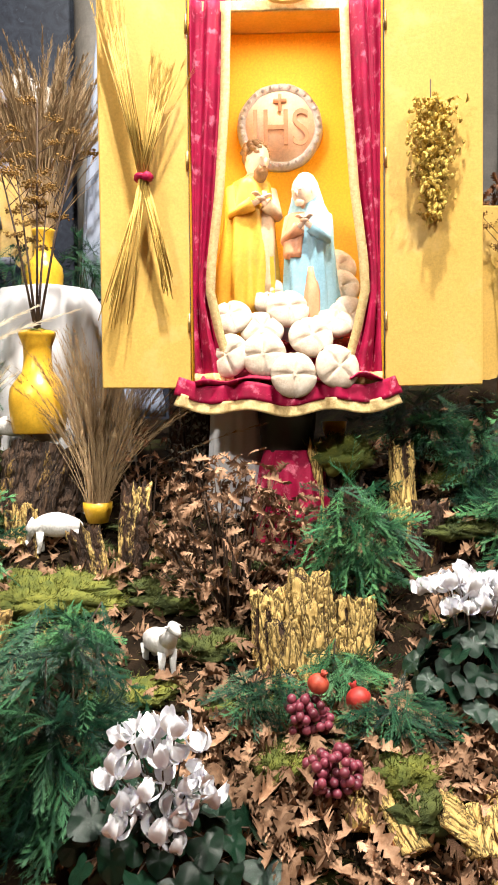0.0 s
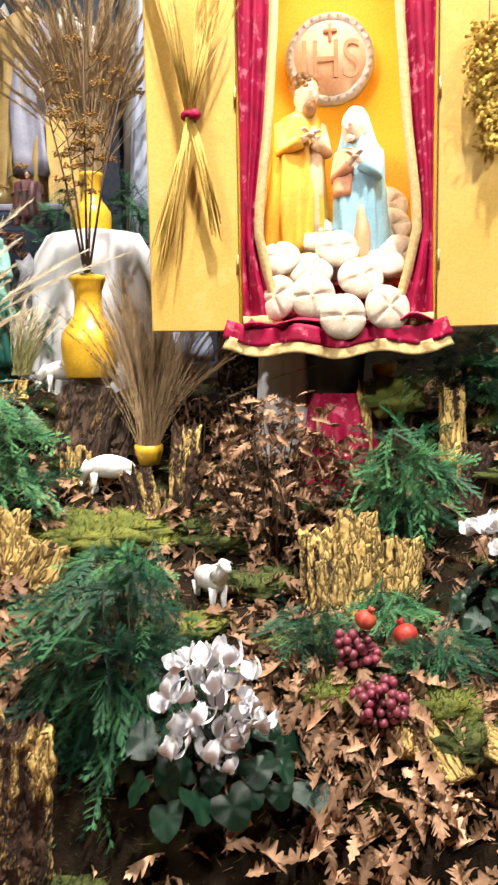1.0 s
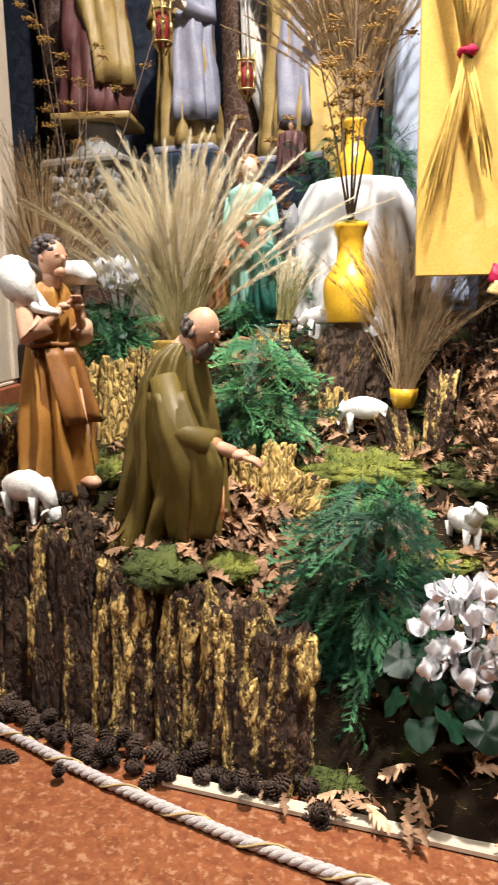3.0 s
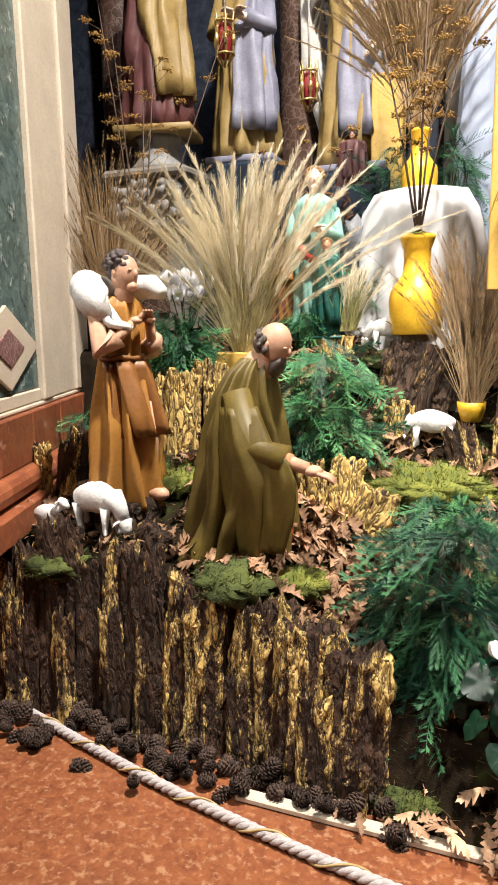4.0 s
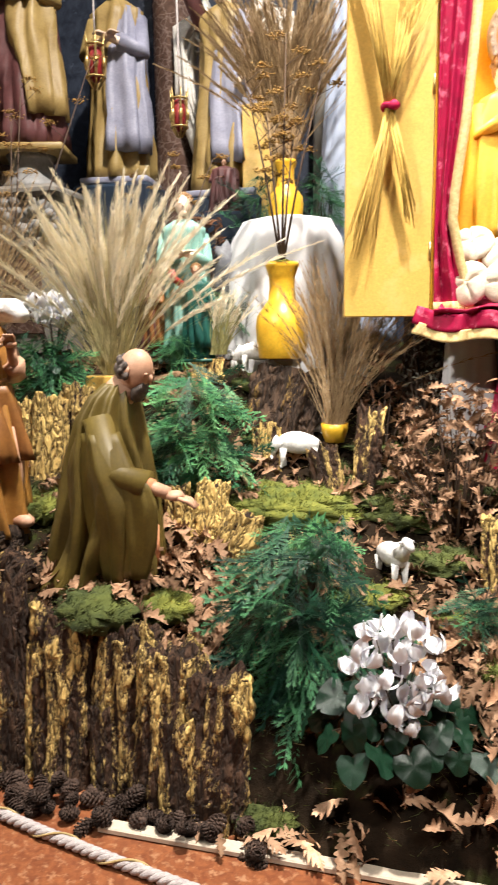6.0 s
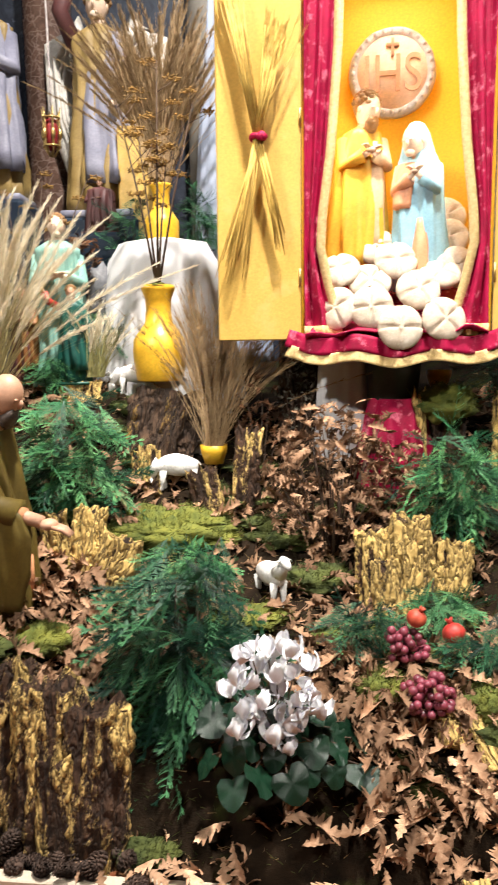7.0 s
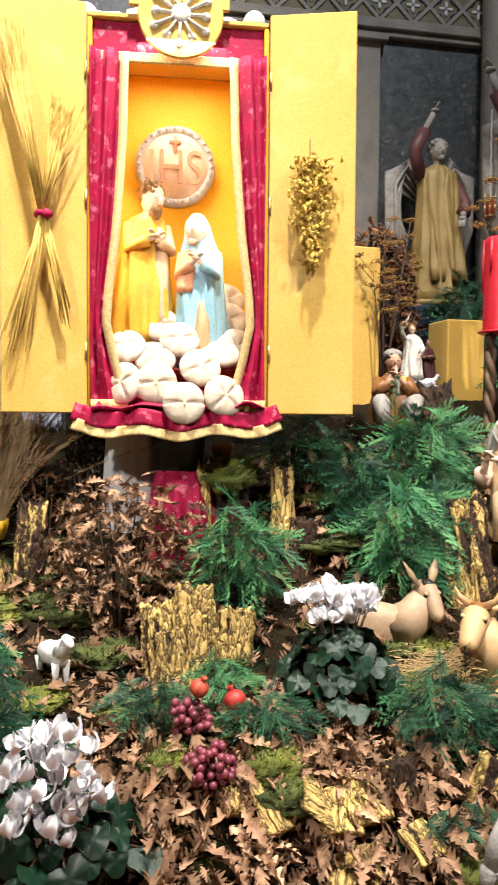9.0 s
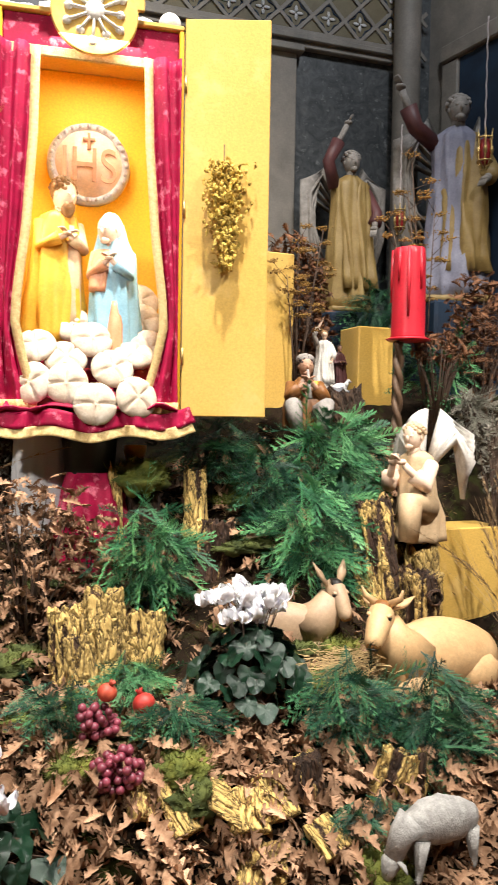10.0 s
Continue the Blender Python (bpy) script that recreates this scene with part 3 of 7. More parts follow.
shrine_box("back_panel", (-W, DEEP, 0), (W, DEEP + 0.02, TALL), "gold_in", "deep yellow lining")
for sd in (-1, 1):
    shrine_box("side_panel", (min(sd * W, sd * (W - 0.02)), 0, 0), (max(sd * W, sd * (W - 0.02)), DEEP - 0.002, TALL), "gold_in", "deep yellow lining")
shrine_box("top_panel", (-W, 0.0, TALL + 0.002), (W, DEEP + 0.02, TALL + 0.022), "yellow")
shrine_box("bottom_panel", (-W, 0.0, -0.022), (W, DEEP + 0.02, -0.002), "yellow")
shrine_box("header_board", (-W + 0.02, 0.02, 1.42), (W - 0.02, 0.035, TALL), "crimson", "crimson damask band")
shrine_box("header_trim", (-W + 0.02, 0.004, 1.395), (W - 0.02, 0.019, 1.435), "trim", "gold braid")
# doors, hinged at the cabinet's front edges and swung a little forward
for sd, wide, turn, tall in ((-1, 0.328, 16, 1.60), (1, 0.348, -13, 1.60)):
    q = Soup()
    m = pose(sd * (W + 0.004), -0.005, 0, 0, 0, turn)
    slab(q, (min(0, sd * wide), -0.02, -0.01), (max(0, sd * wide), 0.0, tall), 0, 0.004, m)
    me = part("door", q, M["yellow"], shrine, "open yellow painted door", False)
    for hz in (0.2, 0.8, 1.3):
        q = Soup()
        tube(q, [(sd * (W + 0.003), -0.028, hz), (sd * (W + 0.003), -0.028, hz + 0.07)], 0.006, 8)
        part("hinge", q, M["brass"], me)
# round crest with a white starburst
q = Soup()
lathe(q, [(0.001, 0), (0.165, 0), (0.17, 0.004), (0.17, 0.016), (0.166, 0.02), (0.001, 0.02)], 48, 0, pose(0.005, -0.012, 1.575, 90, 0, 0))
slab(q, (-0.20, -0.031, 1.60), (0.20, -0.012, 1.86), 0, 0.004)
crest = part("crest", q, M["yellow"], shrine, "round yellow crest board", False)
q = Soup()
for i in range(12):
    a = 2 * math.pi * i / 12
    ln = 0.118 if i % 2 else 0.10
    m = pose(0.005, -0.036, 1.575) @ pose(0, 0, 0, 0, 30 * i + 4, 0)
    r_s = Soup()
    tube(r_s, [(0.02, 0, 0), (ln * 0.6, 0, 0), (ln, 0, 0)], [0.008, 0.010, 0.013], 8, 0, m, 0.6)
    blob(r_s, (ln, 0, 0), (0.017, 0.011, 0.017), 0, 10, 0.3, x=m)
    part("ray", r_s, M["plaster"], crest, "white plaster ray")
blob(q, (0.005, -0.038, 1.575), (0.04, 0.014, 0.04), 0, 14)
part("star_boss", q, M["plaster"], crest, "white relief boss")


def curtain(sd):
    """A gathered side curtain with a braid along its inner hem."""
    def shape(u, z):
        k = 1 - z / 1.43
        wide = lerp(((0.0, 0.118), (0.25, 0.112), (0.5, 0.088), (0.68, 0.056), (0.76, 0.050), (0.86, 0.080), (0.94, 0.112), (1.0, 0.12)), k)
        x = sd * (W - 0.015 - u * wide)
        y = -0.016 - 0.020 * math.cos(u * 9.5 + 1.6 * math.sin(k * 3)) - 0.006 * math.cos(u * 23 + 4 * k) - 0.03 * u * k
        return x, y, z
    rows = np.linspace(0.0, 1.43, 30)
    q = Soup()
    v = [shape(u, z) for z in rows for u in np.linspace(0, 1, 22)]
    q.add(v, ring_faces(30, 22, False))
    ob = part("curtain", q, M["crimson"], shrine, "crimson damask side curtain")
    md = ob.modifiers.new("thick", "SOLIDIFY")
    md.thickness = 0.004
    q = Soup()
    tr = []
    for z in rows:
        x, y, _ = shape(1.0, z)
        tr += [(x + sd * 0.004, y - 0.006, z), (x - sd * 0.030, y - 0.012, z)]
    q.add(tr, ring_faces(30, 2, False))
    bd = part("braid", q, M["trim"], ob, "pale gold braid hem")
    md = bd.modifiers.new("thick", "SOLIDIFY")
    md.thickness = 0.006
    q = Soup()
    v = []
    for z in (0.0, 0.045):
        for u in np.linspace(0, 1, 22):
            x, y, _ = shape(u, z)
            v.append((x, y - 0.007, z))
    q.add(v, ring_faces(2, 22, False))
    bd = part("braid", q, M["trim"], ob, "pale gold braid hem")
    bd.modifiers.new("thick", "SOLIDIFY").thickness = 0.006


curtain(-1)
curtain(1)
# the cloth that hangs over the front edge
def front_cloth(z0, z1, out, nm, mt, lab):
    q = Soup()
    v = []
    for k, z in enumerate(np.linspace(z0, z1, 6)):
        for u in np.linspace(-1, 1, 60):
            x = u * (0.405 + 0.02 * k / 5)
            y = -0.03 - out - 0.06 * (1 - u * u) ** 0.5 - 0.012 * math.sin(u * 17) - 0.01 * math.sin(u * 31 + 1)
            v.append((x, y - 0.008 * k / 5, z - 0.012 * math.cos(u * 9) - 0.025 * (1 - u * u)))
    q.add(v, ring_faces(6, 60, False))
    ob = part(nm, q, M[mt], shrine, lab)
    ob.modifiers.new("thick", "SOLIDIFY").thickness = 0.005
    return ob


front_cloth(0.02, -0.045, 0.0, "front_cloth", "crimson", "crimson damask cloth over the front edge")
front_cloth(-0.04, -0.085, 0.004, "cloth_braid", "trim", "pale gold braid hem")
q = Soup()
v = []
for y in np.linspace(-0.10, DEEP - 0.02, 16):
    for x in np.linspace(-W + 0.02, W - 0.02, 24):
        h = 0.02 + 0.44 * max(0, (y + 0.05)) + 0.05 * noise.noise((x * 9, y * 9, 1))
        v.append((x, y, min(h, 0.27)))
q.add(v, ring_faces(16, 24, False))
ob = part("lining_cloth", q, M["crimson"], shrine, "rumpled crimson cloth under the loaves")
ob.modifiers.new("thick", "SOLIDIFY").thickness = 0.006

# round relief medallion on the shrine's back
medal = empty("medallion", pose(0.275, 3.17, 2.645, 0, 0, -3.5), "round terracotta relief medallion with a grey floral rim", "medallion")
q = Soup()
lathe(q, [(0.001, 0.0), (0.150, 0.0), (0.150, -0.03), (0.001, -0.03)], 48, 0, pose(0, 0, 0, -90, 0, 0))
part("disc", q, M["medal"], medal, "pale terracotta disc")
q = Soup()
lathe(q, [(0.146, 0.02), (0.15, 0.032), (0.168, 0.036), (0.182, 0.028), (0.186, 0.0), (0.146, 0.0)], 56, 0, pose(0, 0, 0, 90, 0, 0), 0.03)
for i in range(28):
    a = 2 * math.pi * i / 28
    blob(q, (0.167 * math.cos(a), -0.036, 0.167 * math.sin(a)), (0.011, 0.006, 0.011), 0, 8, 0.4)
part("rim", q, M["medal_rim"], medal, "grey floral relief rim")
txt = bpy.data.curves.new("monogram", "FONT")
txt.body, txt.size, txt.extrude, txt.align_x, txt.align_y = "IHS", 0.20, 0.006, "CENTER", "CENTER"
tmp = new("monogram_curve", txt)
me = bpy.data.meshes.new_from_object(tmp.evaluated_get(bpy.context.evaluated_depsgraph_get()))
bpy.data.objects.remove(tmp)
me.materials.clear()
me.materials.append(M["medal_dark"])
part("monogram", me, [], medal, "raised terracotta monogram", at=pose(0, -0.034, -0.015, 90, 0, 0) @ Matrix.Diagonal((0.9, 1.1, 1, 1)))
q = Soup()
slab(q, (-0.007, -0.042, 0.06), (0.007, -0.030, 0.135), 0, 0.002)
slab(q, (-0.028, -0.042, 0.10), (0.028, -0.030, 0.114), 0, 0.002)
part("cross", q, M["medal_dark"], medal)


# ---- statues ----
def robe(s, rings, mi, x=None, folds=9, depth=0.10, n=40, seed=0.0):
    """A draped body: rings of height, middle x, middle y, half width, half depth."""
    v = []
    fine = []
    for (a, b) in zip(rings, rings[1:]):
        for k in range(4):
            t = k / 4
            fine.append([p + (q - p) * t for p, q in zip(a, b)])
    fine.append(list(rings[-1]))
    top, bot = fine[-1][0], fine[0][0]
    for z, cx, cy, rx, ry in fine:
        low = 1 - (z - bot) / (top - bot)
        for j in range(n):
            a = 2 * math.pi * j / n
            w = noise.noise((math.cos(a) * 2 + seed, math.sin(a) * 2, z * 2.5 + seed))
            k = 1 + depth * (0.45 + 0.75 * low) * (1.0 - 2.0 * abs(math.sin(0.5 * (folds * a + 3.5 * w + seed + 2.0 * low * math.sin(a)))) ** 1.4) + 0.12 * w * (0.3 + low)
            v.append((cx + rx * k * math.cos(a), cy + ry * k * math.sin(a), z))
    s.add(v, ring_faces(len(fine), n, True, True, True), mi, x)


def head(s, c, r, skin, hair, x=None, cover=None, beard=None, turn=0.0, bald=False, nod=0.0):
    """A head that faces -y before turn, with hair or a veil."""
    m = (x or Matrix()) @ Matrix.Translation(c) @ pose(0, 0, 0, nod, 0, turn)
    blob(s, (0, 0, 0), (r * 0.78, r * 0.92, r * 1.12), skin, 18, x=m)
    blob(s, (0, -r * 0.88, -r * 0.10), (r * 0.13, r * 0.22, r * 0.26), skin, 8, x=m)
    blob(s, (0, -r * 0.62, -r * 0.78), (r * 0.36, r * 0.34, r * 0.30), skin if beard is None else beard, 10, 0.3, x=m)
    for sd in (-1, 1):
        blob(s, (sd * r * 0.76, 0.05 * r, -r * 0.05), (r * 0.1, r * 0.18, r * 0.26), skin, 8, x=m)
        blob(s, (sd * r * 0.30, -r * 0.80, r * 0.12), (r * 0.17, r * 0.10, r * 0.09), skin, 8, x=m)
    tube(s, [(0, 0.1 * r, -r * 0.7), (0, 0.15 * r, -r * 1.7)], [r * 0.48, r * 0.55], 12, skin, m)
    if beard is not None:
        blob(s, (0, -r * 0.55, -r * 0.85), (r * 0.55, r * 0.42, r * 0.62), beard, 12, 0.35, 9, m)
    if cover is not None:
        blob(s, (0, r * 0.46, r * 0.16), (r * 0.98, r * 0.86, r * 1.20), cover, 18, 0.08, x=m)
    elif bald:
        blob(s, (0, r * 0.26, -r * 0.10), (r * 0.86, r * 0.80, r * 0.70), hair, 20, 0.10, 12, m)
        for i in range(14):
            a = math.radians(-14 + 208 * i / 13)
            blob(s, (r * 0.80 * math.cos(a), r * 0.74 * math.sin(a) + 0.18 * r, r * (0.16 + 0.14 * math.sin(a) - 0.4 * (i % 2))), (r * 0.17, r * 0.17, r * 0.24), hair, 8, 0.4, 9, m, i)
    else:
        blob(s, (0, r * 0.26, r * 0.22), (r * 0.86, r * 0.80, r * 0.96), hair, 18, 0.10, 12, m)
        for i in range(46):
            a, b = i * 2.4, 0.1 + 1.5 * (i / 45)
            blob(s, (r * 0.84 * math.sin(b) * math.cos(a), r * 0.24 + r * 0.80 * math.sin(b) * math.sin(a), r * 0.30 + r * 0.84 * math.cos(b)), (r * 0.25, r * 0.25, r * 0.22), hair, 8, 0.4, 9, m, i)


def arm(s, pts, r, sleeve, skin, x=None, cuff=0.75):
    """A sleeved arm that ends in a hand."""
    pts = [Vector(p) for p in pts]
    end = pts[-1]
    wrist = pts[-2].lerp(end, cuff)
    tube(s, [pts[0], *pts[1:-1], wrist], [r * 1.15] + [r * 1.1] * (len(pts) - 2) + [r * 1.25], 12, sleeve, x)
    tube(s, [pts[-2].lerp(end, cuff - 0.25), end], [r * 0.6, r * 0.5], 10, skin, x)
    d = (end - pts[-2]).normalized()
    blob(s, end + d * r * 0.5, (r * 0.75, r * 0.75, r * 0.45), skin, 10, x=x)
    side = d.cross(Vector((0, 0, 1))).normalized()
    for k in (-1.2, -0.4, 0.4, 1.2):
        b0 = end + d * r * 0.8 + side * r * 0.35 * k
        tube(s, [b0, b0 + d * r * 0.9, b0 + d * r * 1.5 - Vector((0, 0, r * 0.3))], [r * 0.2, r * 0.18, r * 0.12], 6, skin, x)


def statue(name, s, mats, m, label, group=""):
    return thing(name, s, [M[k] for k in mats], m, label, "statue", group)


# the two figures in the shrine
s = Soup()
robe(s, [(-0.05, -0.01, 0, 0.125, 0.10), (0.12, -0.005, 0, 0.118, 0.09), (0.30, 0.0, 0, 0.10, 0.07), (0.42, 0.005, 0, 0.095, 0.06), (0.49, 0.01, 0, 0.075, 0.05), (0.52, 0.012, 0, 0.03, 0.03)], 0, folds=8, depth=0.17)
robe(s, [(0.02, 0.05, -0.035, 0.045, 0.05), (0.25, 0.05, -0.03, 0.045, 0.045), (0.45, 0.04, -0.01, 0.05, 0.04)], 3, folds=6, depth=0.1, n=28)
arm(s, [(-0.075, 0, 0.46), (-0.085, -0.04, 0.35), (0.015, -0.085, 0.40)], 0.024, 0, 1)
arm(s, [(0.085, 0, 0.46), (0.095, -0.05, 0.35), (0.025, -0.085, 0.40)], 0.024, 3, 1)
head(s, (0.02, -0.03, 0.575), 0.06, 1, 2, turn=28, beard=2, nod=12)
statue("saint_statue", s, ("yellow_robe", "skin_pale", "hair_brown", "beige"), pose(0.135, 2.98, 1.86, 0, 0, 12), "painted statue of a bearded man in a yellow robe")
s = Soup()
robe(s, [(-0.08, 0.01, 0.01, 0.11, 0.10), (0.10, 0.01, 0.01, 0.108, 0.095), (0.28, 0.005, 0.01, 0.098, 0.08), (0.40, 0.0, 0.012, 0.092, 0.066), (0.47, -0.005, 0.015, 0.068, 0.055), (0.545, -0.01, 0.02, 0.05, 0.045), (0.575, -0.012, 0.02, 0.02, 0.02)], 0, folds=9, depth=0.15)
robe(s, [(-0.06, 0.02, -0.05, 0.045, 0.05), (0.10, 0.025, -0.05, 0.035, 0.045), (0.20, 0.02, -0.04, 0.02, 0.03)], 1, folds=7, depth=0.1, n=28)
robe(s, [(0.24, -0.05, -0.02, 0.045, 0.06), (0.34, -0.045, -0.02, 0.055, 0.05), (0.42, -0.03, -0.015, 0.045, 0.04)], 1, folds=5, depth=0.08, n=28)
arm(s, [(-0.07, 0, 0.41), (-0.08, -0.05, 0.31), (-0.005, -0.09, 0.37)], 0.022, 1, 2)
arm(s, [(0.075, 0, 0.41), (0.08, -0.05, 0.31), (0.005, -0.09, 0.37)], 0.022, 0, 2)
head(s, (-0.015, -0.035, 0.505), 0.054, 2, 3, turn=-24, cover=4, nod=12)
blob(s, (-0.010, 0.034, 0.515), (0.058, 0.046, 0.064), 4, 16, 0.1)
statue("kneeling_woman_statue", s, ("blue_robe", "salmon", "skin_pale", "hair_brown", "white_cloth"), pose(0.362, 2.92, 1.785, 0, 0, -14), "painted statue of a praying woman in a blue mantle")


def loaf_mesh():
    q = Soup()
    n, rows = 48, 13
    v = []
    for i in range(rows):
        b = math.pi * (0.02 + 0.96 * i / (rows - 1))
        for j in range(n):
            a = 2 * math.pi * j / n
            r = 0.086 * math.sin(b) ** 0.75
            x, y = r * math.cos(a), r * math.sin(a)
            z = -0.032 * math.cos(b)
            if z > 0:
                z -= 0.014 * math.exp(-(min(abs(x), abs(y)) / 0.0045) ** 2)
            k = 1 + 0.05 * noise.noise((x * 14, y * 14, z * 14))
            v.append((x * k, y * k, z))
    q.add(v, ring_faces(rows, n, True, True, True))
    return q


first = None
for x, y, z, rx, rz, roll in ((0.272, 2.625, 1.545, 78, 0, 0), (0.435, 2.64, 1.575, 74, 14, 40), (0.165, 2.68, 1.625, 76, -8, 6), (0.035, 2.72, 1.625, 76, -30, 30),
                              (0.345, 2.70, 1.69, 62, 6, 25), (0.445, 2.80, 1.755, 40, 0, 60), (0.045, 2.80, 1.78, 50, -12, 15), (0.27, 2.82, 1.815, 60, 3, 8),
                              (0.165, 2.78, 1.73, 55, 0, 50), (0.20, 2.93, 1.885, 60, 0, 0), (0.515, 2.86, 1.79, 75, 0, 30), (0.50, 2.98, 1.92, 70, -10, 20), (0.50, 3.05, 2.02, 70, 0, 30)):
    m = pose(x, y, z, rx, 0, rz) @ pose(0, 0, 0, 0, 0, roll)
    if first is None:
        first = thing("bread_loaf", loaf_mesh(), M["bread"], m, "round pale bread loaf scored with a cross", "bread", "loaves in the shrine")
    else:
        copy_thing(first, m)

# velvet covered pedestal under the shrine
ped = empty("pedestal", pose(0.275, 2.93, 0.80), "dark pedestal draped with crimson velvet under the shrine", "pedestal")
q = Soup()
lathe(q, [(0.13, 0.0), (0.13, 0.1), (0.115, 0.3), (0.105, 0.45), (0.12, 0.62), (0.17, 0.68)], 24, 0, None, 0.12)
part("post", q, M["horn"], ped, "dark post")
q = Soup()
robe(q, [(-0.25, -0.04, -0.10, 0.10, 0.09), (0.0, -0.02, -0.09, 0.13, 0.14), (0.25, 0.0, -0.07, 0.15, 0.17), (0.40, 0.01, -0.02, 0.13, 0.15), (0.46, 0.01, 0, 0.11, 0.12)], 0, folds=8, depth=0.22, n=70, seed=2.2)
part("velvet_drape", q, M["crimson"], ped, "rumpled crimson velvet")


# ---- bark, evergreens, moss and leaves ----
def bark_soup(w, h, d, gild, seed, nu=60, nv=42):
    """A ragged slab of ridged bark, w wide, h high and d deep."""
    q = Soup()
    v, g = [], []
    for i in range(nv):
        t = i / (nv - 1)
        for j in range(nu):
            a = 2 * math.pi * j / nu
            ca, sa = math.cos(a), math.sin(a)
            x0, y0 = ca * w / 2, sa * d / 2
            p = Vector((x0 * 30 + seed * 7, y0 * 30, t * h * 3.2 + seed * 3))
            rid = 1 - 2.4 * abs(noise.noise(p))
            fin = noise.noise(Vector((x0 * 70, y0 * 70, t * h * 34 + seed)))
            k = 1 + 0.36 * rid + 0.15 * fin + 0.10 * noise.noise((ca * 1.5 + seed, sa * 1.5, t * 3))
            tip = 1.0 + 0.13 * noise.noise((ca * 2.2 + seed * 5, sa * 2.2, 0)) + 0.05 * noise.noise((ca * 7 + seed, sa * 7, 1))
            pinch = 1 - 0.10 * t - 0.08 * abs(noise.noise((t * 4, seed, 0)))
            v.append((x0 * k * pinch, y0 * k * pinch, t * h * tip))
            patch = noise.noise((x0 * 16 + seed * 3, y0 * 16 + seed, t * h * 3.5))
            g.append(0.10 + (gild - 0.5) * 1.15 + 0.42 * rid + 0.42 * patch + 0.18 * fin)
    top = len(v)
    v.append((0, 0, h * 0.93))
    g.append(0.0)
    f = ring_faces(nv, nu, True, True, False)
    f += [((nv - 1) * nu + j, (nv - 1) * nu + (j + 1) % nu, top) for j in range(nu)]
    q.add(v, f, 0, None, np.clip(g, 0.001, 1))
    return q


BARK_N = [0]


def bark_piece(x, y, z, w, h, tilt, gild, dark=False, deep=0.5):
    BARK_N[0] += 1
    foot = min(z, hill(x, y)) - 0.03
    h = h + (z - foot)
    lab = "dark rough trunk stump with mossy bark" if dark else ("ragged upright bark slab with gilded ridges" if gild > 0.6 else "ragged brown bark slab with traces of gilding")
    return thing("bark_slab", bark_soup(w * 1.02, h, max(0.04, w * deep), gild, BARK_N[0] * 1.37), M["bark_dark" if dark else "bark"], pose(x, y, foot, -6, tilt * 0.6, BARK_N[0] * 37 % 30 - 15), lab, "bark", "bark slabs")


def bark_chip(x, y, w, ln, rz, gild):
    BARK_N[0] += 1
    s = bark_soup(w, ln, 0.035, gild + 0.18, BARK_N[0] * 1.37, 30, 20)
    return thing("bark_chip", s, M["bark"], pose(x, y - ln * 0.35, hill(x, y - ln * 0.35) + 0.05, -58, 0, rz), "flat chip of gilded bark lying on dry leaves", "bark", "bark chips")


def frond(n=10, k=6, droop=0.25, sweep=0.0):
    """A flat feathery spray one unit long along x, paler towards its tips."""
    v, f, g = [], [], []
    def tri(a, b, c, tip):
        i = len(v)
        v.extend((a, b, c))
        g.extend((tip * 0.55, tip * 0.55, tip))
        f.append((i, i + 1, i + 2))
    def spine(t):
        return Vector((t, sweep * t * t, -droop * t * t))
    for i in range(n):
        a, b = spine(i / n), spine((i + 1) / n)
        w = 0.012 * (1 - i / n) + 0.004
        v.extend((a + Vector((0, w, 0)), a - Vector((0, w, 0)), b - Vector((0, w * 0.8, 0)), b + Vector((0, w * 0.8, 0))))
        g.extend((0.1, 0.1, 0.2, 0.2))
        m = len(v)
        f.append((m - 4, m - 3, m - 2, m - 1))
    for i in range(1, n + 1):
        for sd in (-1, 1):
            t = (i - 0.4 * (sd > 0)) / (n + 0.5)
            ln = 0.34 * (1 - t) ** 0.8 * (0.5 + 0.5 * min(1, t * 3.5)) + 0.06
            d = Vector((0.84, sd * (0.44 + 0.12 * math.sin(5 * i)), 0.05 + 0.12 * math.sin(3 * i))).normalized()
            base = spine(t)
            for j in range(k):
                u = (j + 0.7) / k
                p = base + d * ln * u + Vector((0.05 * ln * u * u, 0, -0.25 * ln * u * u))
                for s2 in (-1, 1):
                    e = (d + Vector((-d.y, d.x, 0)) * s2 * 0.42).normalized()
                    l2 = 0.095 * (1 - 0.5 * u) + 0.02
                    side = Vector((-e.y, e.x, 0.25)) * 0.0050
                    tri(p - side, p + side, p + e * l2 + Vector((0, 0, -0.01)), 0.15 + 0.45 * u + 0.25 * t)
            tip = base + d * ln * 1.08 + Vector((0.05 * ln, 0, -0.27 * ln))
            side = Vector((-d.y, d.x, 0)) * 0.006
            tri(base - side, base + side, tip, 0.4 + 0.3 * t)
    return np.array([tuple(p) for p in v]), f, np.array(g)


FROND = [frond(10, 7, 0.45, 0.18), frond(9, 7, 0.75, -0.2), frond(9, 7, 0.3, 0.1), frond(11, 6, 0.6, -0.08)]


def strew(q, temps, mats, mi=0):
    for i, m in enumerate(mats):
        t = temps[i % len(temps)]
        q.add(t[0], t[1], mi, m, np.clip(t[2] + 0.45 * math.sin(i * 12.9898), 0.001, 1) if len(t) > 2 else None)


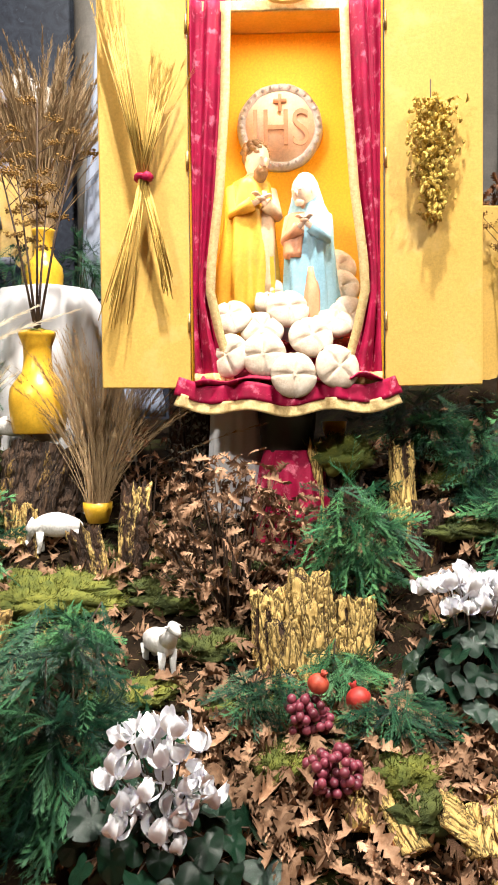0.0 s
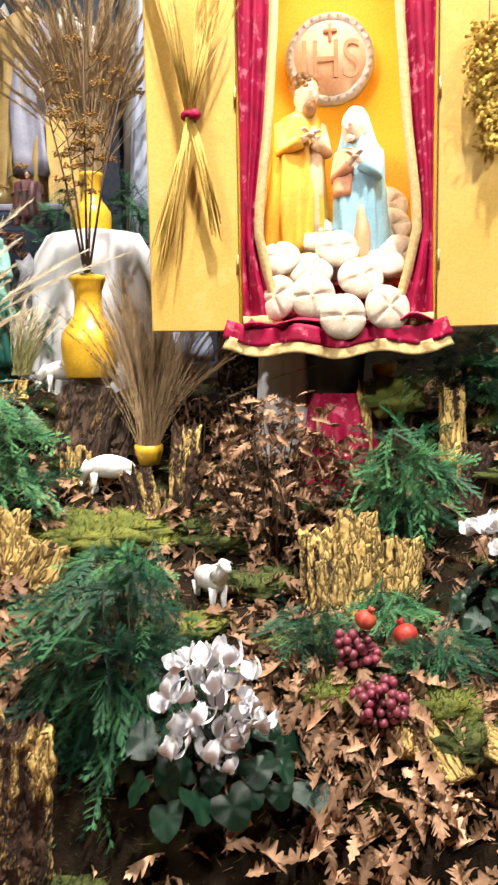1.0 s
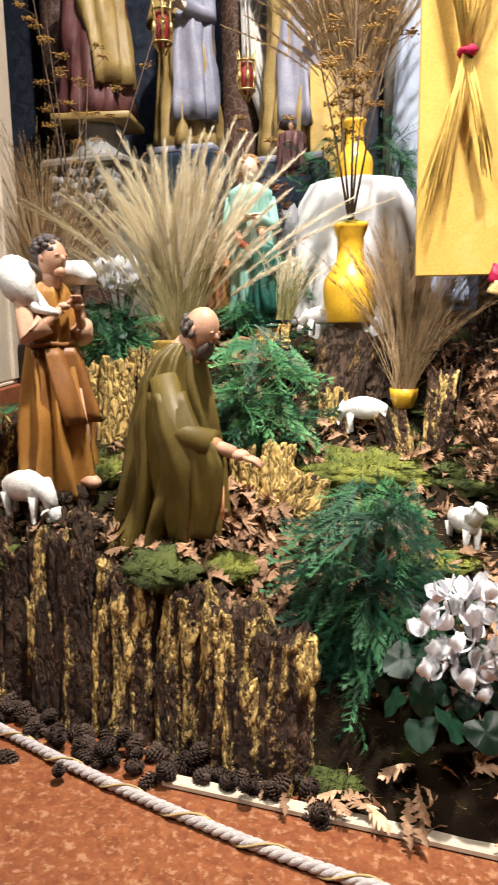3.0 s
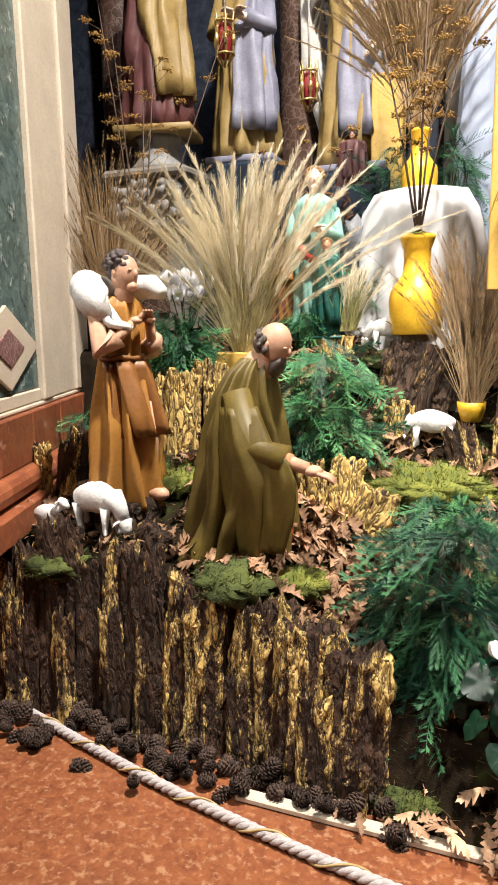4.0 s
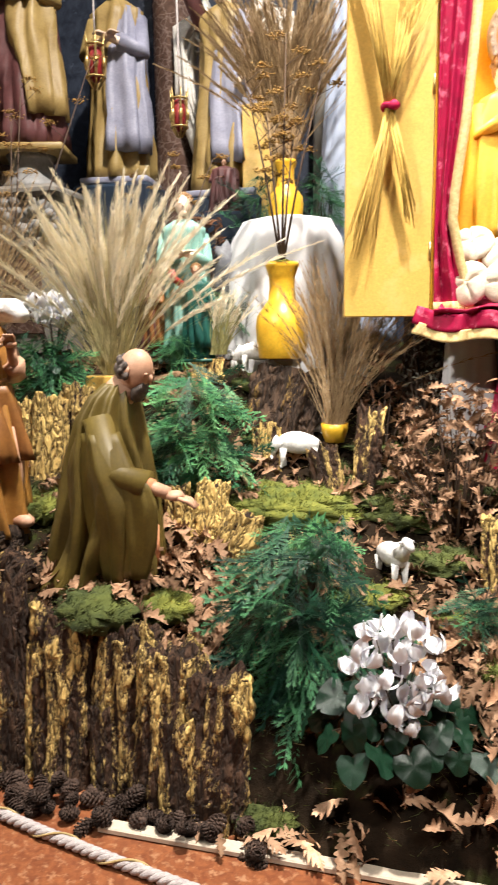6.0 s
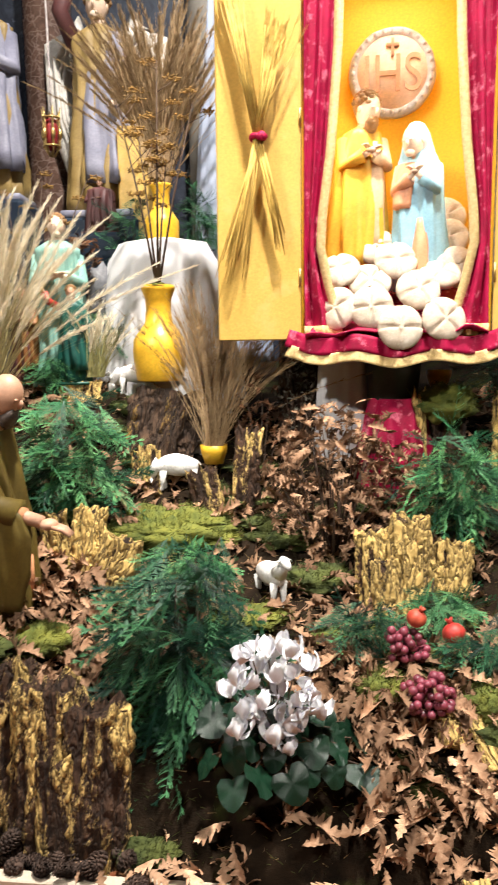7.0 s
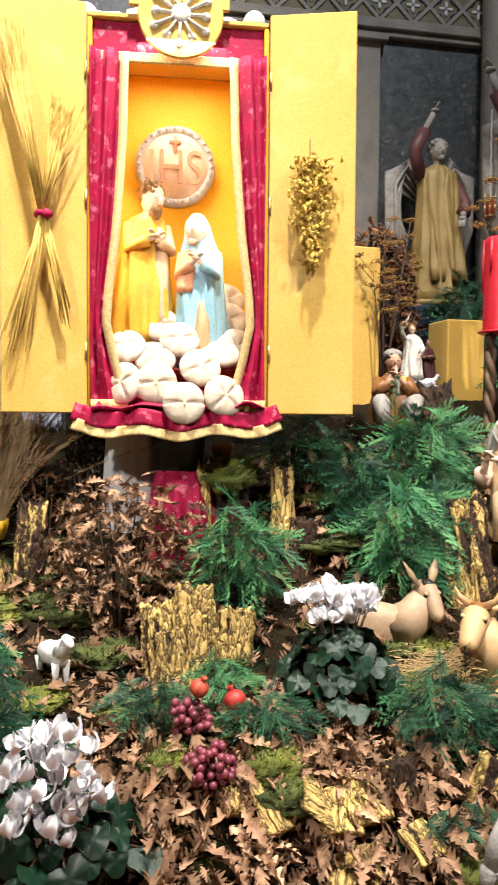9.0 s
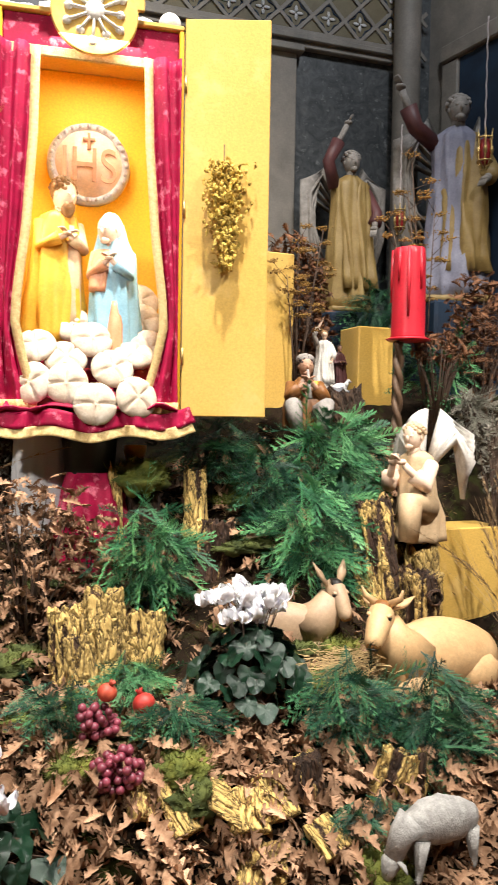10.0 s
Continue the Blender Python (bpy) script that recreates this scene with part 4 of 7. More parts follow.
def evergreen(x, y, z, rx, rz, mt="cypress"):
    """A clump of arching cypress sprays that grow out of its heart and droop at the rim."""
    rnd = random.Random(int((x * 31 + y * 17 + z * 7) * 100))
    size = min(0.27, max(0.11, 0.70 * min(rx, rz * 1.3) + 0.07))
    count = int(min(190, 30 + 1250 * rx * rz))
    ivy = mt == "silver_leaf"
    ob = empty("evergreen_clump", pose(x, y, hill(x, y)), "clump of dusty ivy with dry pale leaves" if ivy else ("cypress sprays in a shade-darkened green hanging over the slope" if mt == "cypress_shaded" else "fresh green feathery cypress clump on the slope"), "ivy" if ivy else "evergreen")
    up = z - hill(x, y)
    mats = []
    q2 = Soup()
    for i in range(count):
        b = i * 2.39996 + rnd.uniform(-0.3, 0.3)
        k = ((i + 0.5) / count) ** 0.5
        px, pz = rx * k * math.cos(b), rz * k * math.sin(b)
        py = (-0.60 * (1 - k * k) ** 0.5 + rnd.uniform(-0.12, 0.22)) * min(rx, rz)
        d = Vector((math.cos(b) * (0.25 + 0.55 * k) + rnd.uniform(-0.6, 0.6), rnd.uniform(-0.85, -0.2), math.sin(b) * 0.35 * k + rnd.uniform(-0.7, 0.5))).normalized()
        sc = size * rnd.uniform(0.65, 1.15)
        base = Vector((px * 0.92, py + 0.02, up + pz * 0.92)) - d * sc * 0.5
        zz = Vector((rnd.uniform(-0.9, 0.9), -0.6 + rnd.uniform(-0.4, 0.4), 0.8 + rnd.uniform(-0.5, 0.4)))
        yy = zz.cross(d).normalized()
        zz = d.cross(yy)
        m = Matrix((d, yy, zz)).transposed().to_4x4() @ Matrix.Diagonal((sc, sc * rnd.uniform(0.8, 1.05), sc, 1))
        mats.append(Matrix.Translation(base) @ m)
        if i % 7 == 0:
            tube(q2, [(0, 0.05, min(0, up - rz)), (px * 0.4, py * 0.3 + 0.05, up - rz * 0.2), base], [0.006, 0.004, 0.002], 5)
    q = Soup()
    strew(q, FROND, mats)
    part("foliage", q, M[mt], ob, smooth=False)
    part("stem_tangle", q2, M["twig"], ob, "thin brown stems")
    return ob


def moss_cushion(x, y, z, rx, rz, mt):
    rnd = random.Random(int((x * 13 + y * 29) * 1000))
    if y < 1.95:
        z += 0.03
    ob = empty("moss_cushion", pose(x, y, z - rz * 0.2), "soft cushion of yellow green moss" if mt == "moss" else "shaded cushion of dark green moss", "moss", "moss cushions")
    q = Soup()
    ry = max(0.05, min(rx * 0.9, 0.18))
    down = min(0.07, max(0.0, z - hill(x, y)))
    blob(q, (0, 0, -down * 0.5), (rx, ry, rz * 0.55 + down * 0.5), 0, 26, 0.5, 9, None, x * 3)
    part("mat", q, M[mt], ob)
    q = Soup()
    n = int(min(2600, 500 + 60000 * rx * rz))
    pts = []
    for i in range(n):
        a, b = rnd.uniform(0, 6.283), math.acos(rnd.uniform(-0.25, 1))
        d = Vector((math.sin(b) * math.cos(a), math.sin(b) * math.sin(a), math.cos(b)))
        k = 1 + 0.5 * noise.noise(d * 9 * 0.4 + Vector((x * 3, x * 6, 0)))
        p = Vector((d.x * rx * k, d.y * ry * k, d.z * (rz * 0.55 + down * 0.5) * k - down * 0.5))
        e = (d + Vector((rnd.uniform(-1, 1), rnd.uniform(-1, 1), rnd.uniform(-0.4, 0.9)))).normalized()
        ln = rnd.uniform(0.010, 0.034)
        sd = e.cross(Vector((rnd.random(), rnd.random(), rnd.random()))).normalized() * 0.0016
        pts += [p - sd, p + sd, p + e * ln]
    q.add([tuple(p) for p in pts], [(i, i + 1, i + 2) for i in range(0, len(pts), 3)])
    part("moss_pile", q, M[mt], ob, smooth=False)
    return ob


def oak_leaf(curl, twist):
    """A lobed dry leaf one unit long along x."""
    half = ((0, 0.010), (0.12, 0.014), (0.19, 0.10), (0.22, 0.11), (0.27, 0.045), (0.36, 0.19), (0.40, 0.20), (0.44, 0.07), (0.54, 0.24), (0.585, 0.25), (0.62, 0.085), (0.71, 0.21), (0.75, 0.21), (0.78, 0.08), (0.87, 0.12), (0.90, 0.06), (1.0, 0.0))
    v, f = [], []
    for x, y in half:
        for u in (-1.0, -0.5, 0, 0.5, 1.0):
            yy = y * u
            z = curl * (yy * yy * 4.5) + 0.03 * math.sin(9 * x + 5 * u) + twist * 0.25 * math.sin(3 * x + 1) * (1 + 2 * yy) - abs(curl) * 0.35 * x * x
            lead = 0.35 * abs(u) * y
            v.append((x + lead, yy, z))
    for i in range(len(half) - 1):
        for j in range(4):
            f.append((i * 5 + j, i * 5 + j + 1, i * 5 + j + 6, i * 5 + j + 5))
    return np.array(v), f


LEAF = [oak_leaf(0.9, 0.4), oak_leaf(-0.7, 0.7), oak_leaf(1.8, -0.5), oak_leaf(0.4, 1.0)]
LEAF_ME = []
for i, (v, f) in enumerate(LEAF):
    LEAF_ME.append(Soup().add(v, f).mesh("leaf", [M["oak_leaf"]]))


def leaf_pose(rnd, x, y, z, size, flat=1.0):
    return pose(x, y, z, rnd.uniform(-38, 38) * flat, rnd.uniform(-38, 38) * flat, rnd.uniform(0, 360)) @ Matrix.Diagonal((size, size, size, 1))



bark_piece(0.17, 2.36, 0.58, 0.109, 0.23, -6, 0.75)
bark_piece(0.29, 2.33, 0.59, 0.140, 0.28, 2, 0.95)
bark_piece(0.44, 2.36, 0.62, 0.117, 0.16, 4, 0.80)
bark_piece(0.21, 2.28, 0.60, 0.091, 0.13, -3, 0.80)
bark_piece(-0.45, 2.66, 0.64, 0.117, 0.34, -20, 0.50)
bark_piece(-0.34, 2.68, 0.76, 0.095, 0.38, 4, 0.35)
bark_piece(-0.74, 2.89, 1.02, 0.270, 0.27, 16, 0.25, True)
bark_piece(-0.77, 2.76, 0.92, 0.097, 0.15, -4, 0.80)
bark_piece(-0.60, 2.30, 0.66, 0.090, 0.09, 0, 0.45)
bark_piece(0.72, 2.78, 1.10, 0.097, 0.17, -4, 0.90)
bark_piece(0.74, 2.62, 0.85, 0.117, 0.22, 16, 0.35)
bark_piece(0.37, 2.78, 1.06, 0.053, 0.22, 2, 0.85)
bark_piece(1.44, 2.45, 0.70, 0.156, 0.46, -8, 0.65)
bark_piece(1.58, 2.42, 0.68, 0.133, 0.19, 4, 0.40)
bark_piece(1.58, 2.36, 0.58, 0.149, 0.12, 0, 0.95)
bark_piece(1.59, 3.02, 1.33, 0.157, 0.32, -10, 0.15, True)
bark_piece(0.87, 1.80, 0.33, 0.112, 0.12, -10, 0.50)
bark_piece(1.12, 1.78, 0.32, 0.111, 0.13, 32, 0.70)
bark_piece(1.21, 1.78, 0.30, 0.091, 0.13, 10, 0.55)
bark_piece(-1.77, 2.50, 0.85, 0.129, 0.32, -4, 0.90)
bark_piece(-1.63, 2.48, 0.81, 0.150, 0.38, 3, 0.90)
bark_piece(-1.53, 2.52, 0.94, 0.149, 0.29, 2, 0.85)
bark_piece(-2.17, 2.20, 0.67, 0.096, 0.23, -4, 0.85)
bark_piece(-2.05, 2.20, 0.73, 0.076, 0.18, 6, 0.50)
bark_piece(-2.09, 2.35, 0.79, 0.109, 0.16, 8, 0.35)
bark_piece(-0.97, 2.27, 0.73, 0.108, 0.16, -14, 1.00)
bark_piece(-0.86, 2.25, 0.74, 0.118, 0.17, 6, 1.00)
bark_piece(-0.78, 2.22, 0.75, 0.139, 0.07, 30, 1.00)
bark_piece(-1.12, 3.00, 1.22, 0.171, 0.11, 0, 0.90)
bark_piece(-0.76, 2.76, 0.89, 0.122, 0.15, -8, 0.75)
bark_piece(-1.53, 1.98, 0.58, 0.124, 0.10, 40, 0.35)
log = empty("hollow_log", pose(1.585, 2.36, 0.60), "short hollow bark log with a dark round knothole", "log")
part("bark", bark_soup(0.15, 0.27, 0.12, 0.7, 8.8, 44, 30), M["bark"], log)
q = Soup()
lathe(q, [(0.030, 0.0), (0.036, 0.006), (0.034, 0.018), (0.026, 0.022), (0.022, 0.0)], 20, 0, pose(0.01, -0.055, 0.19, 90, 0, 0), 0.25)
part("knot_rim", q, M["bark"], log, "raised bark rim")
# flat dark disc in place of the shade inside the hole
q = Soup()
lathe(q, [(0.001, 0.0), (0.025, 0.0), (0.026, 0.008), (0.001, 0.004)], 18, 0, pose(0.01, -0.060, 0.19, 90, 0, 0))
part("knothole", q, M["horn"], log, "dark disc for the shade inside the knothole")
# chips lying on the leaves
bark_chip(0.47, 1.76, 0.098, 0.159, 20, 0.90)
bark_chip(0.64, 1.74, 0.108, 0.129, -10, 0.90)
bark_chip(0.76, 1.77, 0.103, 0.144, 15, 0.95)
bark_chip(0.63, 1.66, 0.144, 0.156, -25, 0.95)
bark_chip(0.90, 1.67, 0.116, 0.108, 30, 0.80)
bark_chip(0.60, 1.79, 0.185, 0.066, 80, 0.70)
bark_chip(0.40, 1.42, 0.069, 0.165, 15, 0.95)
bark_chip(0.61, 1.77, 0.173, 0.056, 85, 0.70)
bark_chip(0.35, 1.78, 0.072, 0.112, 0, 0.90)
bark_chip(0.53, 1.42, 0.069, 0.105, 0, 0.95)
# evergreen clumps
evergreen(-1.76, 2.70, 1.32, 0.204, 0.158, "cypress")
evergreen(-0.99, 2.47, 1.06, 0.214, 0.274, "cypress")
evergreen(-0.47, 1.95, 0.55, 0.243, 0.330, "cypress_shaded")
evergreen(-0.43, 1.86, 0.28, 0.18, 0.14, "cypress_shaded")
evergreen(1.02, 2.75, 1.23, 0.149, 0.174, "cypress_shaded")
evergreen(1.01, 2.70, 1.04, 0.130, 0.195, "cypress_shaded")
evergreen(0.48, 2.52, 0.98, 0.181, 0.211, "cypress")
evergreen(0.81, 2.88, 1.38, 0.183, 0.142, "cypress_shaded")
evergreen(1.38, 2.85, 1.35, 0.232, 0.224, "cypress")
evergreen(1.18, 2.55, 0.99, 0.232, 0.273, "cypress")
evergreen(1.08, 1.98, 0.51, 0.174, 0.174, "cypress_shaded")
evergreen(1.36, 1.92, 0.47, 0.185, 0.214, "cypress_shaded")
evergreen(1.02, 1.68, 0.29, 0.161, 0.064, "cypress_shaded")
evergreen(-0.47, 2.12, 0.76, 0.150, 0.075, "cypress")
evergreen(2.10, 3.15, 1.79, 0.187, 0.157, "cypress")
evergreen(-0.96, 3.45, 1.98, 0.124, 0.262, "cypress_shaded")
evergreen(-0.68, 3.65, 2.06, 0.135, 0.266, "cypress_shaded")
evergreen(2.14, 4.05, 2.07, 0.229, 0.332, "cypress_shaded")
evergreen(0.12, 2.02, 0.60, 0.129, 0.073, "cypress_shaded")
evergreen(0.36, 2.08, 0.64, 0.100, 0.063, "cypress")
evergreen(0.48, 1.94, 0.57, 0.148, 0.062, "cypress_shaded")
evergreen(-1.24, 2.98, 1.38, 0.088, 0.078, "cypress")
evergreen(-2.17, 2.00, 0.63, 0.091, 0.091, "cypress_shaded")
evergreen(-2.20, 2.55, 0.90, 0.080, 0.12, "cypress")
evergreen(-0.99, 3.15, 1.53, 0.079, 0.131, "cypress_shaded")
evergreen(2.22, 3.00, 1.52, 0.117, 0.176, "silver_leaf")
# moss cushions
moss_cushion(-0.64, 2.58, 0.80, 0.264, 0.121, "moss")
moss_cushion(-0.81, 2.37, 0.73, 0.126, 0.063, "moss")
moss_cushion(-1.13, 1.87, 0.565, 0.13, 0.06, "moss_dark")
moss_cushion(-0.94, 1.99, 0.56, 0.105, 0.068, "moss")
moss_cushion(-1.53, 2.33, 0.79, 0.126, 0.103, "moss")
moss_cushion(-1.83, 1.87, 0.53, 0.115, 0.083, "moss_dark")
moss_cushion(-2.14, 1.94, 0.59, 0.089, 0.067, "moss_dark")
moss_cushion(-1.71, 2.34, 0.80, 0.094, 0.094, "moss_dark")
moss_cushion(0.16, 1.88, 0.45, 0.069, 0.060, "moss")
moss_cushion(0.48, 1.88, 0.43, 0.094, 0.068, "moss")
bark_piece(0.47, 2.90, 1.0, 0.20, 0.27, 3, 0.15, True)
moss_cushion(0.48, 2.86, 1.29, 0.118, 0.072, "moss")
moss_cushion(-0.66, 2.51, 0.78, 0.168, 0.118, "moss")
moss_cushion(-0.28, 2.19, 0.57, 0.130, 0.049, "moss")
moss_cushion(-0.17, 2.62, 0.77, 0.155, 0.114, "moss_dark")
moss_cushion(-0.05, 2.42, 0.64, 0.125, 0.081, "moss_dark")
moss_cushion(0.51, 1.80, 0.38, 0.091, 0.053, "moss_dark")
moss_cushion(1.03, 1.61, 0.20, 0.091, 0.036, "moss")
moss_cushion(0.88, 2.69, 0.98, 0.157, 0.067, "moss_dark")
moss_cushion(-0.47, 2.80, 0.88, 0.066, 0.066, "moss_dark")
moss_cushion(-0.83, 3.14, 1.23, 0.208, 0.091, "moss_dark")
moss_cushion(-0.51, 1.69, 0.03, 0.09, 0.055, "moss_dark")
moss_cushion(0.27, 2.08, 0.51, 0.167, 0.050, "moss_dark")
moss_cushion(1.05, 2.19, 0.55, 0.125, 0.062, "moss")
# small pads of moss between the bark and the leaves
rnd = random.Random(17)
for i in range(34):
    px, py = rnd.uniform(-0.5, 1.25), rnd.uniform(2.12, 2.95)
    if i % 3 == 0:
        px, py = rnd.uniform(-1.9, -0.5), rnd.uniform(2.3, 2.95)
    moss_cushion(px, py, hill(px, py), rnd.uniform(0.06, 0.12), rnd.uniform(0.03, 0.06), "moss_dark" if rnd.random() < 0.6 else "moss")

# dry oak leaves strewn over the slope
litter = tagged(new("leaf_litter"), "thick litter of curled dry brown oak leaves", "leaves")
rnd = random.Random(5)
q = Soup()
mats = []
singles = 0
for i in range(7600):
    if i % 8 < 5:
        x, y = rnd.uniform(-0.42, 1.75), 1.05 + 1.1 * rnd.random() ** 0.8
        if x < -0.05 and y > 1.95 or (x < 0.10 and y < 1.76) or (x < 0.3 and y < 1.60):
            continue
        if y > 1.9 and rnd.random() < 0.45:
            continue
    elif i % 16 == 5:
        x, y = rnd.uniform(-1.35, -0.72), rnd.uniform(1.84, 2.3)
    else:
        x, y = rnd.uniform(-2.2, 2.0), rnd.uniform(1.9, 3.2)
    size = rnd.uniform(0.05, 0.115)
    m = leaf_pose(rnd, x, y, hill(x, y) + rnd.uniform(0.0, 0.035), size)
    if singles < 280 and x > 0.0 and x < 0.75 and 1.3 < y < 1.8 and i % 3 == 0:
        part("leaf", LEAF_ME[i % 4], [], litter, at=m)
        singles += 1
    else:
        mats.append(m)
strew(q, LEAF, mats)
tagged(part("leaves", q, M["oak_leaf"], litter), "", "", "", "stuff")
# fine dry needles, moss threads and crumbs over the whole slope
rnd = random.Random(6)
for nm, mt, count, lab in (("ground_moss", "moss_dark", 16000, "thin green moss threads over the slope"), ("ground_needles", "hay", 5000, "dry needles and straw scattered over the slope")):
    q = Soup()
    tri = []
    for i in range(count):
        x, y = rnd.uniform(-2.2, 2.2), rnd.uniform(1.6, 3.3)
        if nm == "ground_moss" and noise.noise((x * 3.1, y * 3.1, 7)) < -0.12:
            continue
        z = hill(x, y)
        if z < 0.03:
            continue
        e = Vector((rnd.uniform(-1, 1), rnd.uniform(-1, 0.6), rnd.uniform(0.1, 1.0) if nm == "ground_moss" else rnd.uniform(0, 0.35))).normalized() * rnd.uniform(0.015, 0.045)
        sd = Vector((e.y, -e.x, 0.3)).normalized() * 0.0016
        p = Vector((x, y, z - 0.004))
        tri += [p - sd, p + sd, p + e]
    q.add([tuple(p) for p in tri], [(i, i + 1, i + 2) for i in range(0, len(tri), 3)])
    thing(nm, q, M[mt], Matrix(), lab, "moss" if mt == "moss_dark" else "straw", "", "stuff", False)
# leaves and sprigs along the foot of the slope
rnd = random.Random(8)
q = Soup()
for i in range(60):
    x = rnd.uniform(-0.75, 0.5)
    y = rnd.uniform(1.57, 1.68)
    v, f = LEAF[i % 4]
    q.add(v, f, 0, leaf_pose(rnd, x, y, max(hill(x, y), 0.02) + 0.015, rnd.uniform(0.06, 0.11)))
tagged(part("foot_leaves", q, M["oak_leaf"], litter), "", "", "", "stuff")


def leafy_branch(x, y, z, rx, rz, count, mt, label, size, foot, name="dry_branch", ry=0.5):
    """Twigs with dry leaves filling an upright oval."""
    rnd = random.Random(int(abs(x * 77 + z * 31) * 10))
    ob = empty(name, pose(x, y, foot), label, "dry branch")
    q, q2 = Soup(), Soup()
    mats = []
    for i in range(count):
        b, k = rnd.uniform(0, 6.283), rnd.random() ** 0.5
        p = Vector((rx * k * math.cos(b), rnd.uniform(-1, 0.7) * rx * ry * (1.15 - k), z - foot + rz * k * math.sin(b)))
        mats.append(Matrix.Translation(p) @ pose(0, 0, 0, rnd.uniform(-90, 90), rnd.uniform(-60, 60), rnd.uniform(0, 360)) @ Matrix.Scale(size * rnd.uniform(0.6, 1.2), 4))
        if i % 7 == 0:
            tube(q2, [(p.x * 0.15, 0.02, 0), (p.x * 0.5, p.y * 0.4, p.z * 0.55), p], [0.006, 0.004, 0.0015], 5)
    strew(q, LEAF, mats)
    part("leaf_mass", q, M[mt], ob)
    part("twig_tangle", q2, M["twig"], ob, "thin bare twigs")
    return ob


leafy_branch(0.02, 2.52, 0.96, 0.27, 0.31, 430, "oak_leaf", "dry oak branches with curled brown leaves", 0.065, 0.62)
leafy_branch(0.25, 2.56, 0.98, 0.12, 0.18, 90, "oak_leaf", "dry oak sprig with curled brown leaves", 0.07, 0.65)
leafy_branch(-0.28, 2.85, 1.2, 0.12, 0.15, 40, "rust", "thin dry twigs with few dark leaves", 0.045, 0.85)
leafy_branch(1.40, 3.50, 2.10, 0.22, 0.42, 620, "rust", "dry rusty hydrangea shrub behind the shrine door", 0.065, 1.55, "dry_shrub")
leafy_branch(2.38, 3.20, 1.98, 0.20, 0.34, 520, "rust", "dry rusty hydrangea shrub beside the red candle", 0.06, 1.35, "dry_shrub")
leafy_branch(2.05, 3.05, 1.88, 0.16, 0.08, 220, "rust", "dry rusty leaves round the candle foot", 0.05, 1.5, "dry_shrub")
leafy_branch(-1.35, 3.65, 1.98, 0.16, 0.10, 110, "rust", "dark dry leaves under the bust", 0.05, 1.3, "dry_shrub")
leafy_branch(-0.12, 3.02, 1.30, 0.10, 0.22, 240, "silver_leaf", "dusty ivy hanging from a trunk", 0.03, 0.9, "ivy")
leafy_branch(2.2, 2.75, 1.35, 0.10, 0.22, 200, "silver_leaf", "dusty ivy hanging beside the angel", 0.03, 0.9, "ivy")
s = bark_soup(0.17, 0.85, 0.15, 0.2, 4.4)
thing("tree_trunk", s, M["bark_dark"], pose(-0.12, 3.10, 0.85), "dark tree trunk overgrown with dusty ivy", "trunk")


# the wall of bark slabs along the left front
rnd = random.Random(21)
x = -2.22
k = 0
while x < -0.74:
    w = rnd.uniform(0.10, 0.19)
    top = 0.60 + rnd.uniform(-0.14, 0.05) + (0.04 if k % 3 == 0 else 0)
    if x > -0.95:
        top -= 0.12
    y = 1.775 - max(0.0, x + 1.25) * 0.22 + rnd.uniform(-0.015, 0.03)
    bark_piece(x + w / 2, y, 0.0, w * 1.15, top, rnd.uniform(-5, 5), rnd.choice((0.30, 0.40, 0.48, 0.36)) + (0.08 if x > -1.15 else 0), False, 0.6)
    if k % 2:
        bark_piece(x + w * 0.8, y - 0.055, 0.0, w * 0.7, top * rnd.uniform(0.55, 0.85), rnd.uniform(-6, 6), rnd.choice((0.35, 0.55)) + (0.1 if x > -1.15 else 0), False, 0.5)
    x += w * 0.86
    k += 1


# ---- cyclamens ----
def cyc_leaf():
    v, f = [(0, 0, 0)], []
    n = 16
    for ring in (0.5, 1.0):
        for j in range(n):
            a = 2 * math.pi * j / n
            r = ring * (0.5 + 0.06 * math.cos(3 * a)) * (1 - 0.38 * math.exp(-((a - math.pi) / 0.45) ** 2))
            v.append((r * math.cos(a) + 0.28, r * math.sin(a), -0.22 * r * r + 0.05 * math.sin(5 * a) * ring + 0.06 * abs(math.sin(a)) * ring))
    f += [(0, 1 + j, 1 + (j + 1) % n) for j in range(n)]
    f += [(1 + j, 1 + n + j, 1 + n + (j + 1) % n, 1 + (j + 1) % n) for j in range(n)]
    v[0] = (0.28, 0, 0.0)
    return Soup().add(v, f)


def cyc_flower():
    """A nodding flower with five broad swept-back petals, twisted and wavy at the rim."""
    q = Soup()
    for p in range(5):
        v = []
        big = (1.0, 0.85, 1.1, 0.9, 1.05)[p]
        for i in range(7):
            t = i / 6
            wide = 0.33 * math.sin(math.pi * (0.10 + 0.78 * t)) ** 0.7
            for j in range(7):
                u = j / 3 - 1
                out = 0.09 + 0.30 * math.sin(t * 2.6) + 0.16 * t * math.sin(p * 1.9)
                wave = 0.05 * t * math.cos(5 * u + 2 * p)
                v.append(((out + 0.10 * u * u * (1 - t) + wave) * big, (wide * u + 0.10 * t * math.sin(3 * p + 1)) * big, (t * 0.98 + 0.05 * math.sin(4 * u + p) * t - 0.08 * u * u * t) * big))
        q.add(v, ring_faces(7, 7, False), 0, pose(0, 0, 0, 12 * math.sin(p * 2.3), 14 * math.cos(p * 3.1), p * 72 + 16 * math.sin(p)))
    lathe(q, [(0.02, -0.14), (0.08, -0.10), (0.11, 0), (0.05, 0.06)], 10, 0)
    return q


CYC_LEAF = cyc_leaf().mesh("leaf", [M["cyc_leaf"]])
CYC_FLOWER = [cyc_flower().mesh("flower", [M["petal"]])]


